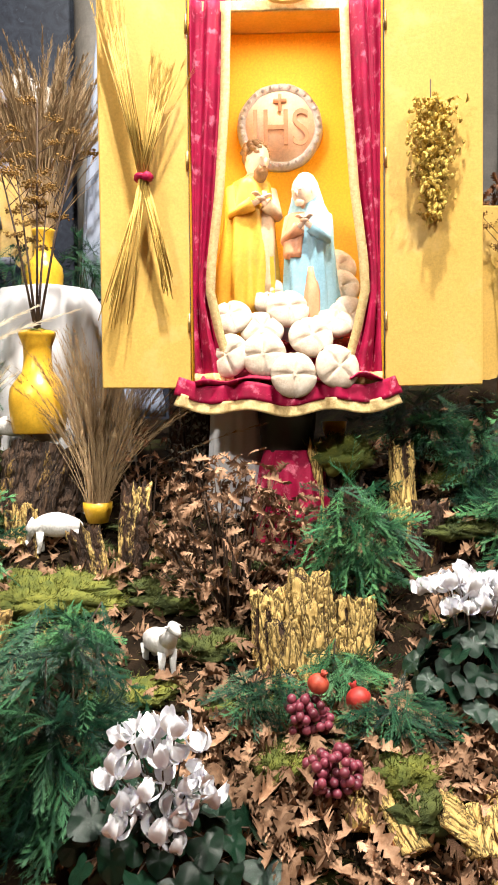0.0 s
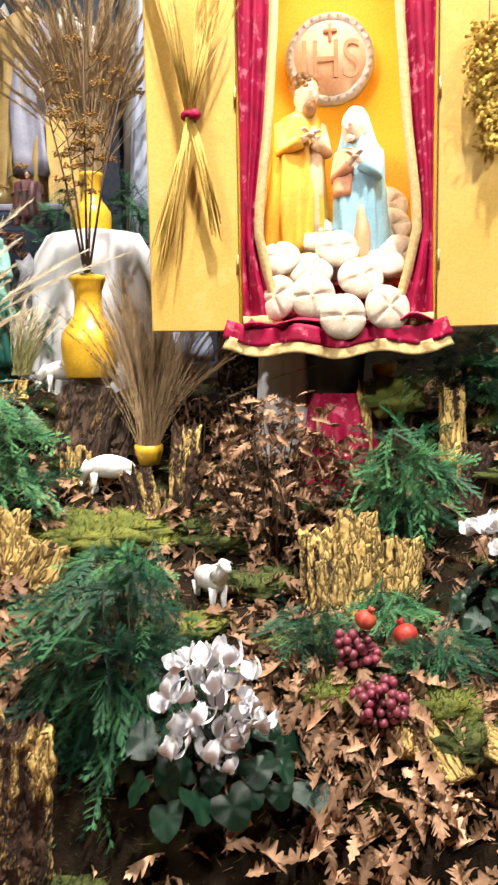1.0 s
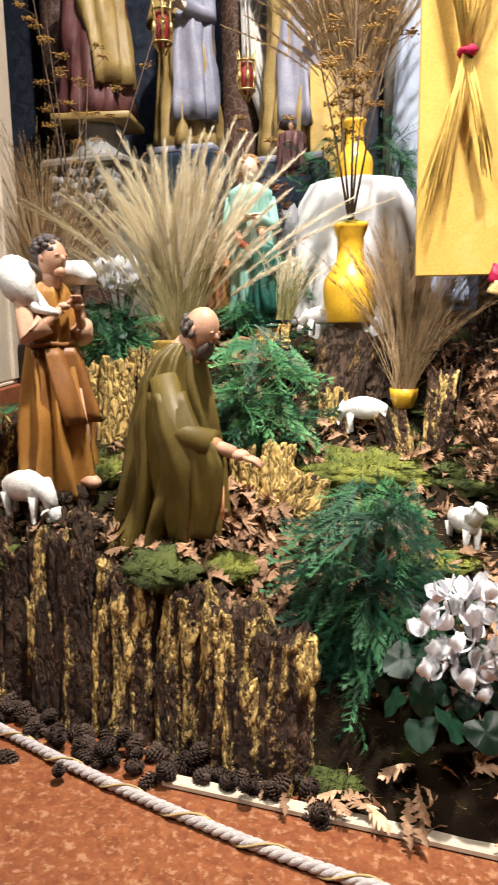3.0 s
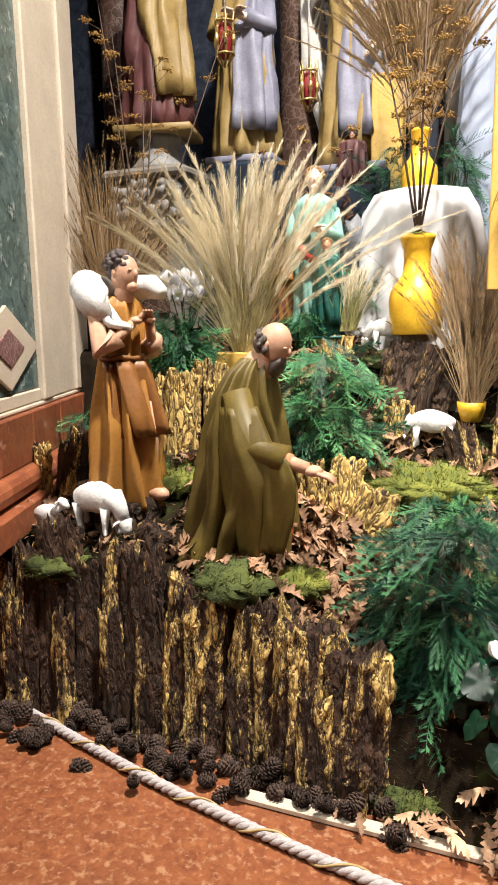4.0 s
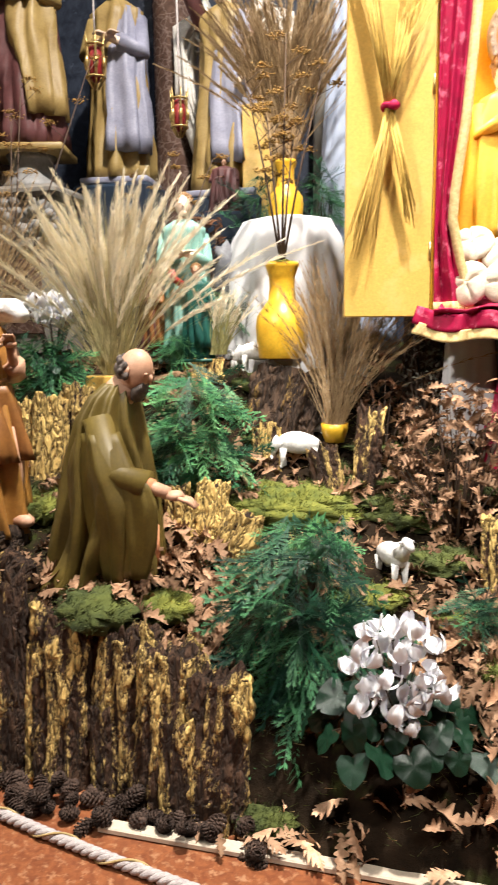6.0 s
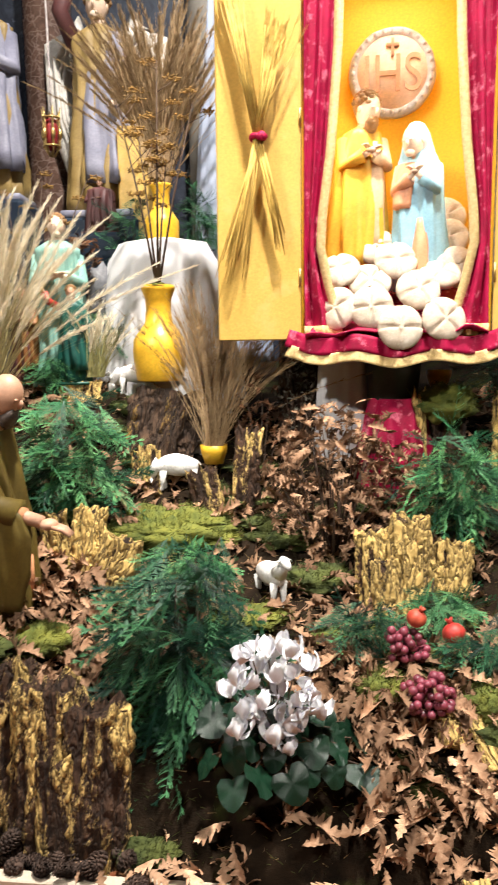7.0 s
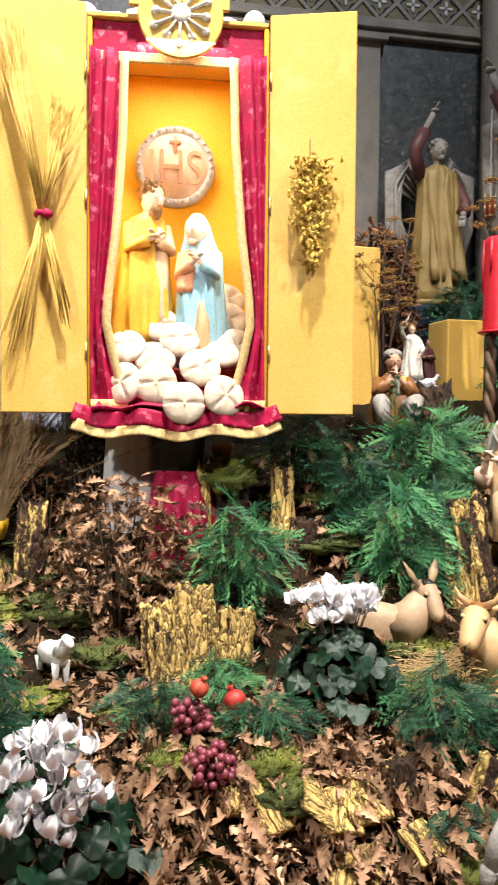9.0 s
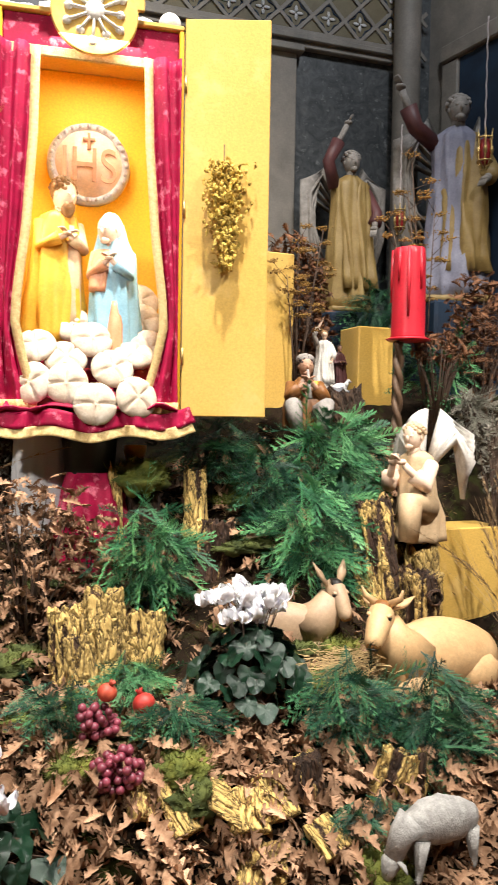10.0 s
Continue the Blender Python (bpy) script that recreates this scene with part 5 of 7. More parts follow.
def cyclamen(x, y, z, rx, flowers, fz, fr, leaves, fsize, lsize, seed, tall, front=0.0):
    """A potted cyclamen: leaves in a low dome, flowers above; fz and fr: middle height and half size of the flower head."""
    rnd = random.Random(seed)
    ob = empty("cyclamen", pose(x, y, z), "white flowering cyclamen with dark marbled leaves", "potted plant", "cyclamens")
    q = Soup()
    lathe(q, [(0.05, -0.06), (0.065, 0.03), (0.07, 0.03), (0.066, 0.035), (0.001, 0.03)], 20)
    part("pot", q, M["horn"], ob, "dark plastic pot")
    stems = Soup()
    for i in range(leaves):
        a = i * 2.4
        k = ((i + 0.5) / leaves) ** 0.55
        p = Vector((rx * k * math.cos(a), rx * 0.8 * k * math.sin(a) - 0.01, tall * (1 - 0.95 * k * k) + rnd.uniform(-0.012, 0.012)))
        part("leaf", CYC_LEAF, [], ob, at=Matrix.Translation(p) @ pose(0, 0, 0, rnd.uniform(-42, 42), 18 + 40 * k + rnd.uniform(-26, 26), math.degrees(a) + rnd.uniform(-45, 45)) @ Matrix.Scale(lsize * rnd.uniform(0.75, 1.15), 4))
        tube(stems, [(0, 0, 0.02), (p.x * 0.5, p.y * 0.5, p.z * 0.8), p], 0.0022, 5)
    for i in range(flowers):
        a = i * 2.4 + 0.5
        k = ((i + 0.5) / flowers) ** 0.5
        p = Vector((fr[0] * k * math.cos(a), front + fr[1] * rnd.uniform(-1, 1), fz + fr[2] * k * math.sin(a) + rnd.uniform(-0.012, 0.012)))
        part("flower", CYC_FLOWER[0], [], ob, at=Matrix.Translation(p) @ pose(0, 0, 0, rnd.uniform(-30, 45), rnd.uniform(-30, 30), rnd.uniform(0, 360)) @ Matrix.Scale(fsize * rnd.uniform(0.8, 1.15), 4))
        tube(stems, [(0, 0, 0.02), (p.x * 0.7, p.y * 0.7, p.z * 0.7), p], 0.0022, 5)
    part("stem_tangle", stems, M["twig"], ob, "thin dark stems")
    return ob


cyclamen(-0.15, 1.80, 0.33, 0.27, 23, 0.19, (0.125, 0.05, 0.18), 64, 0.060, 0.095, 3, 0.14, -0.14)
cyclamen(0.77, 2.16, 0.54, 0.21, 34, 0.305, (0.14, 0.09, 0.055), 96, 0.052, 0.074, 4, 0.25)
cyclamen(-1.72, 2.72, 1.28, 0.12, 16, 0.26, (0.11, 0.07, 0.05), 12, 0.065, 0.06, 6, 0.12)


# ---- fruit ----
def grape_bunch(x, y, z, rx, rz, n, seed):
    rnd = random.Random(seed)
    ob = empty("grape_bunch", pose(x, y, z), "bunch of dusky red grapes lying on the slope", "grapes", "grape bunches")
    q = Soup()
    blob(q, (0, 0, 0), (0.0130, 0.0130, 0.0138), 0, 16)
    me = q.mesh("grape", [M["grape"]])
    done = []
    tries = 0
    while len(done) < n and tries < 6000:
        tries += 1
        p = Vector((rnd.uniform(-rx, rx), rnd.uniform(-0.05, 0.03), rnd.uniform(-rz, rz)))
        if (p.x / rx) ** 2 + (p.z / rz) ** 2 + (p.y / 0.06) ** 2 > 1 or any((p - o).length < 0.019 for o in done):
            continue
        done.append(p)
        part("grape", me, [], ob, at=pose(p.x, p.y, p.z, rnd.uniform(0, 90), rnd.uniform(0, 90), 0) @ Matrix.Scale(rnd.uniform(0.85, 1.1), 4))
    q = Soup()
    tube(q, [(0, 0.02, -rz), (0.01, 0.02, 0), (0, 0.03, rz * 1.1)], 0.003, 6)
    part("stalk", q, M["twig"], ob)


grape_bunch(0.235, 1.96, 0.57, 0.072, 0.055, 44, 3)
grape_bunch(0.285, 1.80, 0.49, 0.078, 0.058, 52, 4)


def pomegranate(x, y, z, r, mt, rx, ry, label):
    ob = empty("pomegranate", pose(x, y, z, rx, ry, 0), label, "fruit")
    q = Soup()
    v = []
    for i in range(13):
        b = math.pi * (0.02 + 0.96 * i / 12)
        for j in range(24):
            a = 2 * math.pi * j / 24
            k = r * math.sin(b) * (1 + 0.035 * math.cos(6 * a))
            v.append((k * math.cos(a), k * math.sin(a), -r * 0.94 * math.cos(b)))
    q.add(v, ring_faces(13, 24, True, True, True))
    part("fruit", q, M[mt], ob)
    q = Soup()
    v = []
    for h, w in ((0.86, 0.30), (1.1, 0.24), (1.28, 0.34)):
        for j in range(18):
            a = 2 * math.pi * j / 18
            k = 1 + (0.18 * math.cos(6 * a) if h > 1.2 else 0)
            v.append((r * w * math.cos(a), r * w * math.sin(a), r * (h + (0.12 * math.cos(6 * a) if h > 1.2 else 0))))
    q.add(v, ring_faces(3, 18))
    c = part("crown", q, M[mt], ob)
    c.modifiers.new("thick", "SOLIDIFY").thickness = 0.003


pomegranate(0.265, 1.97, 0.65, 0.030, "pom_o", 10, 25, "small orange red pomegranate among cypress sprigs")
pomegranate(0.38, 1.98, 0.60, 0.035, "pom", -20, -20, "ripe red pomegranate among cypress sprigs")


# ---- animals ----
def sheep_soup(ln, pose_kind="graze", s=None, x=None):
    """A sheep facing -x with its feet at z = 0: graze, stand or lie. Wool in slot 0."""
    s = s or Soup()
    h = 0.0 if pose_kind == "lie" else (0.24 if pose_kind == "graze" else 0.36) * ln
    n, rows = 20, 13
    v = []
    for i in range(rows):
        t = i / (rows - 1)
        r = ln * (0.20 * math.sin(math.pi * (0.10 + 0.83 * t)) ** 0.55 + 0.012)
        for j in range(n):
            a = 2 * math.pi * j / n
            k = 1 + 0.09 * noise.noise((t * 9, math.cos(a) * 3, math.sin(a) * 3)) + 0.06 * noise.noise((t * 25, math.cos(a) * 9, math.sin(a) * 9))
            v.append((ln * (-0.36 + 0.76 * t), r * k * 0.80 * math.cos(a), h + 0.20 * ln + 0.02 * ln * math.sin(t * 5) + r * k * math.sin(a)))
    s.add(v, ring_faces(rows, n, True, True, True), 0, x)
    if pose_kind == "graze":
        neck = [(-0.30 * ln, 0, h + 0.26 * ln), (-0.42 * ln, 0, h + 0.16 * ln), (-0.50 * ln, 0, h - 0.02 * ln)]
        hd, tip = Vector((-0.52 * ln, 0, h - 0.05 * ln)), Vector((-0.57 * ln, 0, h - 0.20 * ln))
    else:
        neck = [(-0.28 * ln, 0, h + 0.28 * ln), (-0.38 * ln, 0, h + 0.40 * ln), (-0.44 * ln, 0, h + 0.50 * ln)]
        hd, tip = Vector((-0.46 * ln, 0, h + 0.53 * ln)), Vector((-0.63 * ln, 0, h + 0.45 * ln))
    tube(s, neck, [0.15 * ln, 0.11 * ln, 0.085 * ln], 14, 0, x)
    tube(s, [hd + (hd - tip) * 0.5, hd, hd.lerp(tip, 0.6), tip], [0.055 * ln, 0.092 * ln, 0.068 * ln, 0.04 * ln], 12, 0, x)
    for sd in (-1, 1):
        e = hd + Vector((0.02 * ln, sd * 0.07 * ln, 0.03 * ln))
        tube(s, [e, e + Vector((0.02 * ln, sd * 0.06 * ln, -0.02 * ln)), e + Vector((0.02 * ln, sd * 0.11 * ln, -0.06 * ln))], [0.025 * ln, 0.03 * ln, 0.008 * ln], 8, 0, x, 0.5)
        if pose_kind != "lie":
            for lx, off in ((-0.26, 0.02), (0.30, -0.03)):
                tube(s, [(lx * ln, sd * 0.09 * ln, h + 0.12 * ln), ((lx + off * sd) * ln, sd * 0.09 * ln, h * 0.5), ((lx + off * 1.5 * sd) * ln, sd * 0.09 * ln, 0.01 * ln), ((lx + off * 1.5 * sd) * ln - 0.03 * ln, sd * 0.09 * ln, 0)], [0.075 * ln, 0.042 * ln, 0.032 * ln, 0.036 * ln], 10, 0, x)
        else:
            tube(s, [(-0.25 * ln, sd * 0.12 * ln, 0.06 * ln), (-0.40 * ln, sd * 0.10 * ln, 0.03 * ln), (-0.30 * ln, sd * 0.12 * ln, 0.02 * ln)], [0.05 * ln, 0.035 * ln, 0.03 * ln], 8, 0, x)
    tube(s, [(0.36 * ln, 0, h + 0.26 * ln), (0.42 * ln, 0, h + 0.2 * ln), (0.42 * ln, 0, h + 0.08 * ln)], [0.04 * ln, 0.035 * ln, 0.015 * ln], 8, 0, x)
    return s


def sheep(x, y, z, ln, kind, rz, label, mt="wool"):
    return thing("sheep_figurine", sheep_soup(ln, kind), M[mt], pose(x, y, z, 0, 0, rz), label, "sheep figurine", "sheep of the crib")


sheep(-1.715, 1.96, 0.65, 0.28, "graze", 165, "white painted sheep figurine grazing on the bark wall")
sheep(-1.93, 1.95, 0.655, 0.19, "lie", 165, "white painted lamb figurine lying on moss")
sheep(-0.635, 2.78, 0.885, 0.225, "graze", 12, "white painted sheep figurine grazing on a mossy bank")
sheep(-0.205, 2.30, 0.56, 0.205, "stand", 124, "white painted sheep figurine standing on the path")
sheep(-1.13, 3.08, 1.27, 0.15, "stand", -10, "small white sheep figurine standing on bark")
sheep(-0.86, 2.98, 1.28, 0.19, "graze", 10, "small white sheep figurine grazing below a white cloth")
sheep(1.185, 1.57, 0.195, 0.32, "graze", 8, "grey plaster sheep figurine grazing in front of cypress", "wool_grey")
sheep(-0.97, 3.1, 1.31, 0.10, "lie", 0, "tiny white lamb figurine lying on moss")


def cattle(name, x, y, z, ln, rz, hide, label, horns, hrot, nod=-20):
    """A lying ox or donkey facing -x."""
    s = Soup()
    v = []
    n, rows = 22, 14
    for i in range(rows):
        t = i / (rows - 1)
        r = ln * (0.21 * math.sin(math.pi * (0.12 + 0.80 * t)) ** 0.5 + 0.02)
        for j in range(n):
            a = 2 * math.pi * j / n
            v.append((ln * (-0.34 + 0.84 * t), 0.78 * r * math.cos(a), 0.19 * ln + 0.02 * ln * math.sin(4 * t) + r * (math.sin(a) + 0.1 * math.sin(2 * a))))
    s.add(v, ring_faces(rows, n, True, True, True), 0)
    m = pose(-0.40 * ln, 0, 0.50 * ln, 0, 0, hrot) @ pose(0, 0, 0, 0, nod, 0) @ Matrix.Scale(0.82, 4)
    tube(s, [(-0.18 * ln, 0, 0.22 * ln), (-0.32 * ln, 0, 0.34 * ln), (-0.39 * ln, 0, 0.48 * ln)], [0.19 * ln, 0.14 * ln, 0.10 * ln], 16, 0)
    tube(s, [(0.10 * ln, 0, 0.04 * ln), (0.0, 0, 0.03 * ln), (-0.10 * ln, 0, -0.03 * ln), (-0.21 * ln, 0, -0.10 * ln), (-0.25 * ln, 0, -0.12 * ln)], [0.06 * ln, 0.095 * ln, 0.085 * ln, 0.065 * ln, 0.045 * ln], 16, 0, m)
    for sd in (-1, 1):
        blob(s, (-0.07 * ln, sd * 0.077 * ln, 0.03 * ln), (0.022 * ln, 0.016 * ln, 0.018 * ln), 1, 8, x=m)
        blob(s, (-0.065 * ln, sd * 0.070 * ln, 0.05 * ln), (0.035 * ln, 0.022 * ln, 0.014 * ln), 0, 8, x=m)
        blob(s, (-0.245 * ln, sd * 0.028 * ln, -0.105 * ln), (0.012 * ln, 0.012 * ln, 0.010 * ln), 1, 8, x=m)
        if horns:
            tube(s, [(0.03 * ln, sd * 0.05 * ln, 0.10 * ln), (0.03 * ln, sd * 0.13 * ln, 0.15 * ln), (0.01 * ln, sd * 0.15 * ln, 0.22 * ln)], [0.03 * ln, 0.022 * ln, 0.006 * ln], 8, 0, m)
        e = 0.10 if horns else 0.2
        tube(s, [(0.05 * ln, sd * 0.07 * ln, 0.06 * ln), (0.12 * ln, sd * 0.13 * ln, (0.04 + e * 0.5) * ln), (0.20 * ln, sd * 0.19 * ln, (0.03 + e) * ln)], [0.025 * ln, 0.045 * ln, 0.006 * ln], 8, 0, m, 0.5)
        tube(s, [(-0.20 * ln, sd * 0.13 * ln, 0.12 * ln), (-0.42 * ln, sd * 0.13 * ln, 0.06 * ln), (-0.24 * ln, sd * 0.15 * ln, 0.03 * ln)], [0.085 * ln, 0.05 * ln, 0.035 * ln], 10, 0)
        blob(s, (0.30 * ln, sd * 0.12 * ln, 0.10 * ln), (0.17 * ln, 0.08 * ln, 0.13 * ln), 0, 12)
    blob(s, (-0.225 * ln, 0, -0.115 * ln), (0.045 * ln, 0.058 * ln, 0.045 * ln), 2, 12, x=m)
    tube(s, [(-0.262 * ln, -0.035 * ln, -0.135 * ln), (-0.272 * ln, 0, -0.13 * ln), (-0.262 * ln, 0.035 * ln, -0.135 * ln)], 0.005 * ln, 6, 1, m)
    blob(s, (0.02 * ln, 0, 0.10 * ln), (0.06 * ln, 0.06 * ln, 0.03 * ln), 1 if not horns else 2, 10, 0.3, x=m)
    return thing(name, s, [M[hide], M["horn"], M["brown_robe"]], pose(x, y, z, 0, 0, rz), label, "animal figurine")


cattle("ox_figurine", 1.50, 2.16, 0.47, 0.62, 14, "hide", "tan painted ox figurine lying beside the hay", True, 34, -4)
cattle("donkey_figurine", 0.98, 2.40, 0.56, 0.52, 165, "hide_grey", "grey brown painted donkey figurine lying behind the cyclamen", False, -58, -22)
q = Soup()
rnd = random.Random(4)
for i in range(700):
    p = Vector((rnd.gauss(1.13, 0.08), rnd.gauss(2.12, 0.05), 0.60 + rnd.uniform(-0.05, 0.06)))
    d = Vector((rnd.uniform(-1, 1), rnd.uniform(-0.6, 0.6), rnd.uniform(-0.25, 0.25))).normalized() * rnd.uniform(0.02, 0.06)
    w = Vector((0, 0.001, 0.001))
    q.add([p - w, p + w, p + d + w, p + d - w], [(0, 1, 2, 3)])
thing("hay_heap", q, M["hay"], Matrix(), "small heap of loose hay between ox and donkey", "hay", "", "stuff", False)


# ---- standing statues ----
def standing(name, x, y, z, h, rz, cols, label, lean=0.0, arms="fold", wings=False, cover=False, beard=False, wide=1.0, cloak=None, seed=0.0):
    """A robed statue facing -y, h high; cols: robe, skin, hair, second cloth."""
    s = Soup()
    w = h * wide
    robe(s, [(0, 0, 0, 0.16 * w, 0.13 * w), (0.25 * h, 0, 0, 0.145 * w, 0.115 * w), (0.5 * h, 0, lean * 0.3 * h, 0.125 * w, 0.10 * w), (0.68 * h, 0, lean * 0.6 * h, 0.12 * w, 0.085 * w), (0.78 * h, 0, lean * h, 0.125 * w, 0.075 * w), (0.83 * h, 0, lean * h, 0.05 * w, 0.045 * w)], 0, folds=10, depth=0.17, n=56, seed=seed)
    robe(s, [(0.12 * h, 0.05 * w, -0.04 * w, 0.115 * w, 0.11 * w), (0.45 * h, 0.03 * w, -0.025 * w, 0.112 * w, 0.095 * w), (0.70 * h, 0.04 * w, 0.0, 0.10 * w, 0.082 * w), (0.79 * h, 0.05 * w, 0.0, 0.07 * w, 0.06 * w)], 3, folds=7, depth=0.20, seed=seed + 4, n=56)
    r = 0.062 * h
    head(s, (0, lean * h - 0.02 * h, 0.91 * h), r, 1, 2, cover=3 if cover else None, beard=2 if beard else None)
    if arms == "fold":
        arm(s, [(-0.11 * w, 0, 0.74 * h), (-0.14 * w, -0.05 * h, 0.58 * h), (-0.01 * h, -0.14 * h, 0.62 * h)], 0.035 * h, 0, 1)
        arm(s, [(0.11 * w, 0, 0.74 * h), (0.14 * w, -0.05 * h, 0.58 * h), (0.01 * h, -0.14 * h, 0.62 * h)], 0.035 * h, 3, 1)
    elif arms == "raise":
        arm(s, [(-0.11 * w, 0, 0.75 * h), (-0.17 * w, -0.03 * h, 0.90 * h), (-0.06 * w, -0.06 * h, 1.12 * h)], 0.035 * h, 4, 1, cuff=0.55)
        arm(s, [(0.11 * w, 0, 0.74 * h), (0.17 * w, -0.05 * h, 0.60 * h), (0.12 * w, -0.12 * h, 0.50 * h)], 0.035 * h, 4, 1)
    elif arms == "raise_left":
        arm(s, [(-0.11 * w, 0, 0.75 * h), (-0.22 * w, -0.04 * h, 0.82 * h), (-0.30 * w, -0.08 * h, 0.98 * h)], 0.035 * h, 4, 1, cuff=0.55)
        arm(s, [(0.11 * w, 0, 0.74 * h), (0.17 * w, -0.05 * h, 0.60 * h), (0.12 * w, -0.12 * h, 0.55 * h)], 0.035 * h, 3, 1)
    if wings:
        for sd in (-1, 1):
            for k in range(5):
                pts = [(0.05, 0.70 - 0.02 * k), (0.14 + 0.015 * k, 0.90 - 0.05 * k), (0.25 - 0.012 * k, 0.80 - 0.07 * k), (0.25 - 0.02 * k, 0.48 - 0.01 * k), (0.18 - 0.02 * k, 0.16 + 0.06 * k)]
                tube(s, [(sd * a * h, (0.10 + 0.006 * k) * h, b * h) for a, b in pts], [0.015 * h, 0.035 * h, 0.05 * h, 0.045 * h, 0.01 * h], 10, 5, None, 0.35)
    slab(s, (-0.17 * w, -0.14 * w, -0.03 * h), (0.17 * w, 0.14 * w, 0.002), 3, 0.006)
    cols = list(cols) + [cols[3]] * (6 - len(cols))
    return statue(name, s, cols, pose(x, y, z, 0, 0, rz), label)


# the old man leaning forward with an open hand
s = Soup()
robe(s, [(-0.06, 0, 0.02, 0.155, 0.185), (0.0, 0, 0.0, 0.15, 0.175), (0.20, 0, -0.03, 0.15, 0.155), (0.41, 0, -0.045, 0.145, 0.125), (0.53, 0, -0.05, 0.135, 0.095), (0.61, 0, -0.07, 0.10, 0.07), (0.655, 0, -0.085, 0.05, 0.045)], 0, folds=11, depth=0.26, n=110, seed=1.0)
robe(s, [(0.0, -0.10, -0.12, 0.035, 0.07), (0.14, -0.11, -0.13, 0.05, 0.09), (0.27, -0.12, -0.135, 0.06, 0.115), (0.38, -0.125, -0.11, 0.06, 0.09), (0.50, -0.11, -0.08, 0.055, 0.06)], 0, folds=5, depth=0.22, n=48, seed=3.0)
for sd, fwd, up in ((-1, -0.32, 0.31),):
    arm(s, [(sd * 0.11, -0.07, 0.55), (sd * 0.13, -0.13, 0.37), (sd * 0.10, fwd, up)], 0.042, 0, 1, cuff=0.62)
    tube(s, [(sd * 0.118, -0.20, 0.345), (sd * 0.105, fwd + 0.06, up + 0.01)], [0.034, 0.036], 12, 3)
tube(s, [(0.02, -0.15, 0.02), (0.02, -0.16, 0.16)], [0.06, 0.05], 12, 3)
head(s, (0.0, -0.155, 0.70), 0.066, 1, 2, beard=2, bald=True, nod=22)
tube(s, [(0, -0.07, 0.60), (0, -0.12, 0.66)], [0.06, 0.045], 14, 1)
robe(s, [(0.02, -0.118, -0.19, 0.018, 0.045), (0.14, -0.122, -0.20, 0.030, 0.075), (0.27, -0.122, -0.20, 0.040, 0.095), (0.34, -0.118, -0.19, 0.045, 0.085), (0.38, -0.115, -0.17, 0.03, 0.05)], 0, folds=5, depth=0.28, n=56, seed=5.0)
statue("old_man_statue", s, ("olive", "skin", "hair_grey", "salmon"), pose(-1.205, 2.08, 0.63, 0, 0, 84), "painted statue of a bald bearded man in an olive cloak")

# the young shepherd with a lamb across his shoulders
s = Soup()
robe(s, [(-0.10, 0.0, 0.0, 0.125, 0.12), (0.0, 0, 0, 0.125, 0.115), (0.22, 0.0, -0.01, 0.118, 0.105), (0.40, 0.0, 0.0, 0.095, 0.08), (0.48, 0, 0, 0.082, 0.068), (0.58, 0, 0, 0.09, 0.068), (0.66, 0, 0, 0.098, 0.062), (0.70, 0, 0, 0.05, 0.045)], 0, folds=9, depth=0.27, n=96, seed=6)
robe(s, [(0.18, 0.03, -0.035, 0.105, 0.095), (0.34, 0.02, -0.03, 0.10, 0.082), (0.46, 0.0, -0.012, 0.09, 0.074)], 3, folds=7, depth=0.34, n=90, seed=2)
tube(s, [(0.088 * math.cos(a), 0.075 * math.sin(a), 0.475 + 0.004 * math.sin(5 * a)) for a in np.linspace(0, 6.283, 24)], 0.010, 8, 3)
arm(s, [(-0.10, 0, 0.64), (-0.13, -0.05, 0.50), (-0.02, -0.10, 0.60)], 0.034, 1, 1, cuff=0.5)
arm(s, [(0.10, 0, 0.64), (0.13, -0.03, 0.48), (0.05, -0.11, 0.60)], 0.034, 1, 1, cuff=0.5)
tube(s, [(0.06, -0.07, -0.02), (0.055, -0.075, 0.16), (0.05, -0.05, 0.30)], [0.032, 0.045, 0.055], 12, 1)
blob(s, (0.06, -0.10, -0.05), (0.035, 0.07, 0.03), 1, 10)
head(s, (0.0, -0.035, 0.785), 0.064, 1, 2, turn=8)
tube(s, [(-0.10, -0.045, 0.62), (-0.125, 0.0, 0.70), (-0.10, 0.06, 0.73), (0.0, 0.09, 0.71), (0.09, 0.07, 0.70)], [0.03, 0.062, 0.068, 0.06, 0.05], 16, 4)
blob(s, (-0.115, 0.015, 0.70), (0.06, 0.075, 0.072), 4, 16, 0.25, 9)
tube(s, [(0.08, 0.06, 0.70), (0.105, 0.0, 0.735), (0.11, -0.06, 0.735), (0.115, -0.115, 0.71)], [0.045, 0.05, 0.046, 0.026], 14, 4)
blob(s, (0.15, 0.0, 0.73), (0.035, 0.016, 0.02), 4, 8)
for k, e in ((-0.12, -0.07), (-0.08, -0.075)):
    tube(s, [(k, 0.0, 0.68), (k + 0.02, -0.07, 0.60), (k * 0.3, -0.105, 0.585)], [0.025, 0.016, 0.012], 8, 4)
statue("shepherd_statue", s, ("ochre", "skin", "hair_dark", "brown_robe", "wool"), pose(-1.70, 2.15, 0.805, 0, 0, 70), "painted statue of a young shepherd carrying a white lamb")
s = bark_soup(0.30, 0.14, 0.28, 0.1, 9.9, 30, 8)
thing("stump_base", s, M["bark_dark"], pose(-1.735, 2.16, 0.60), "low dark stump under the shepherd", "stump")

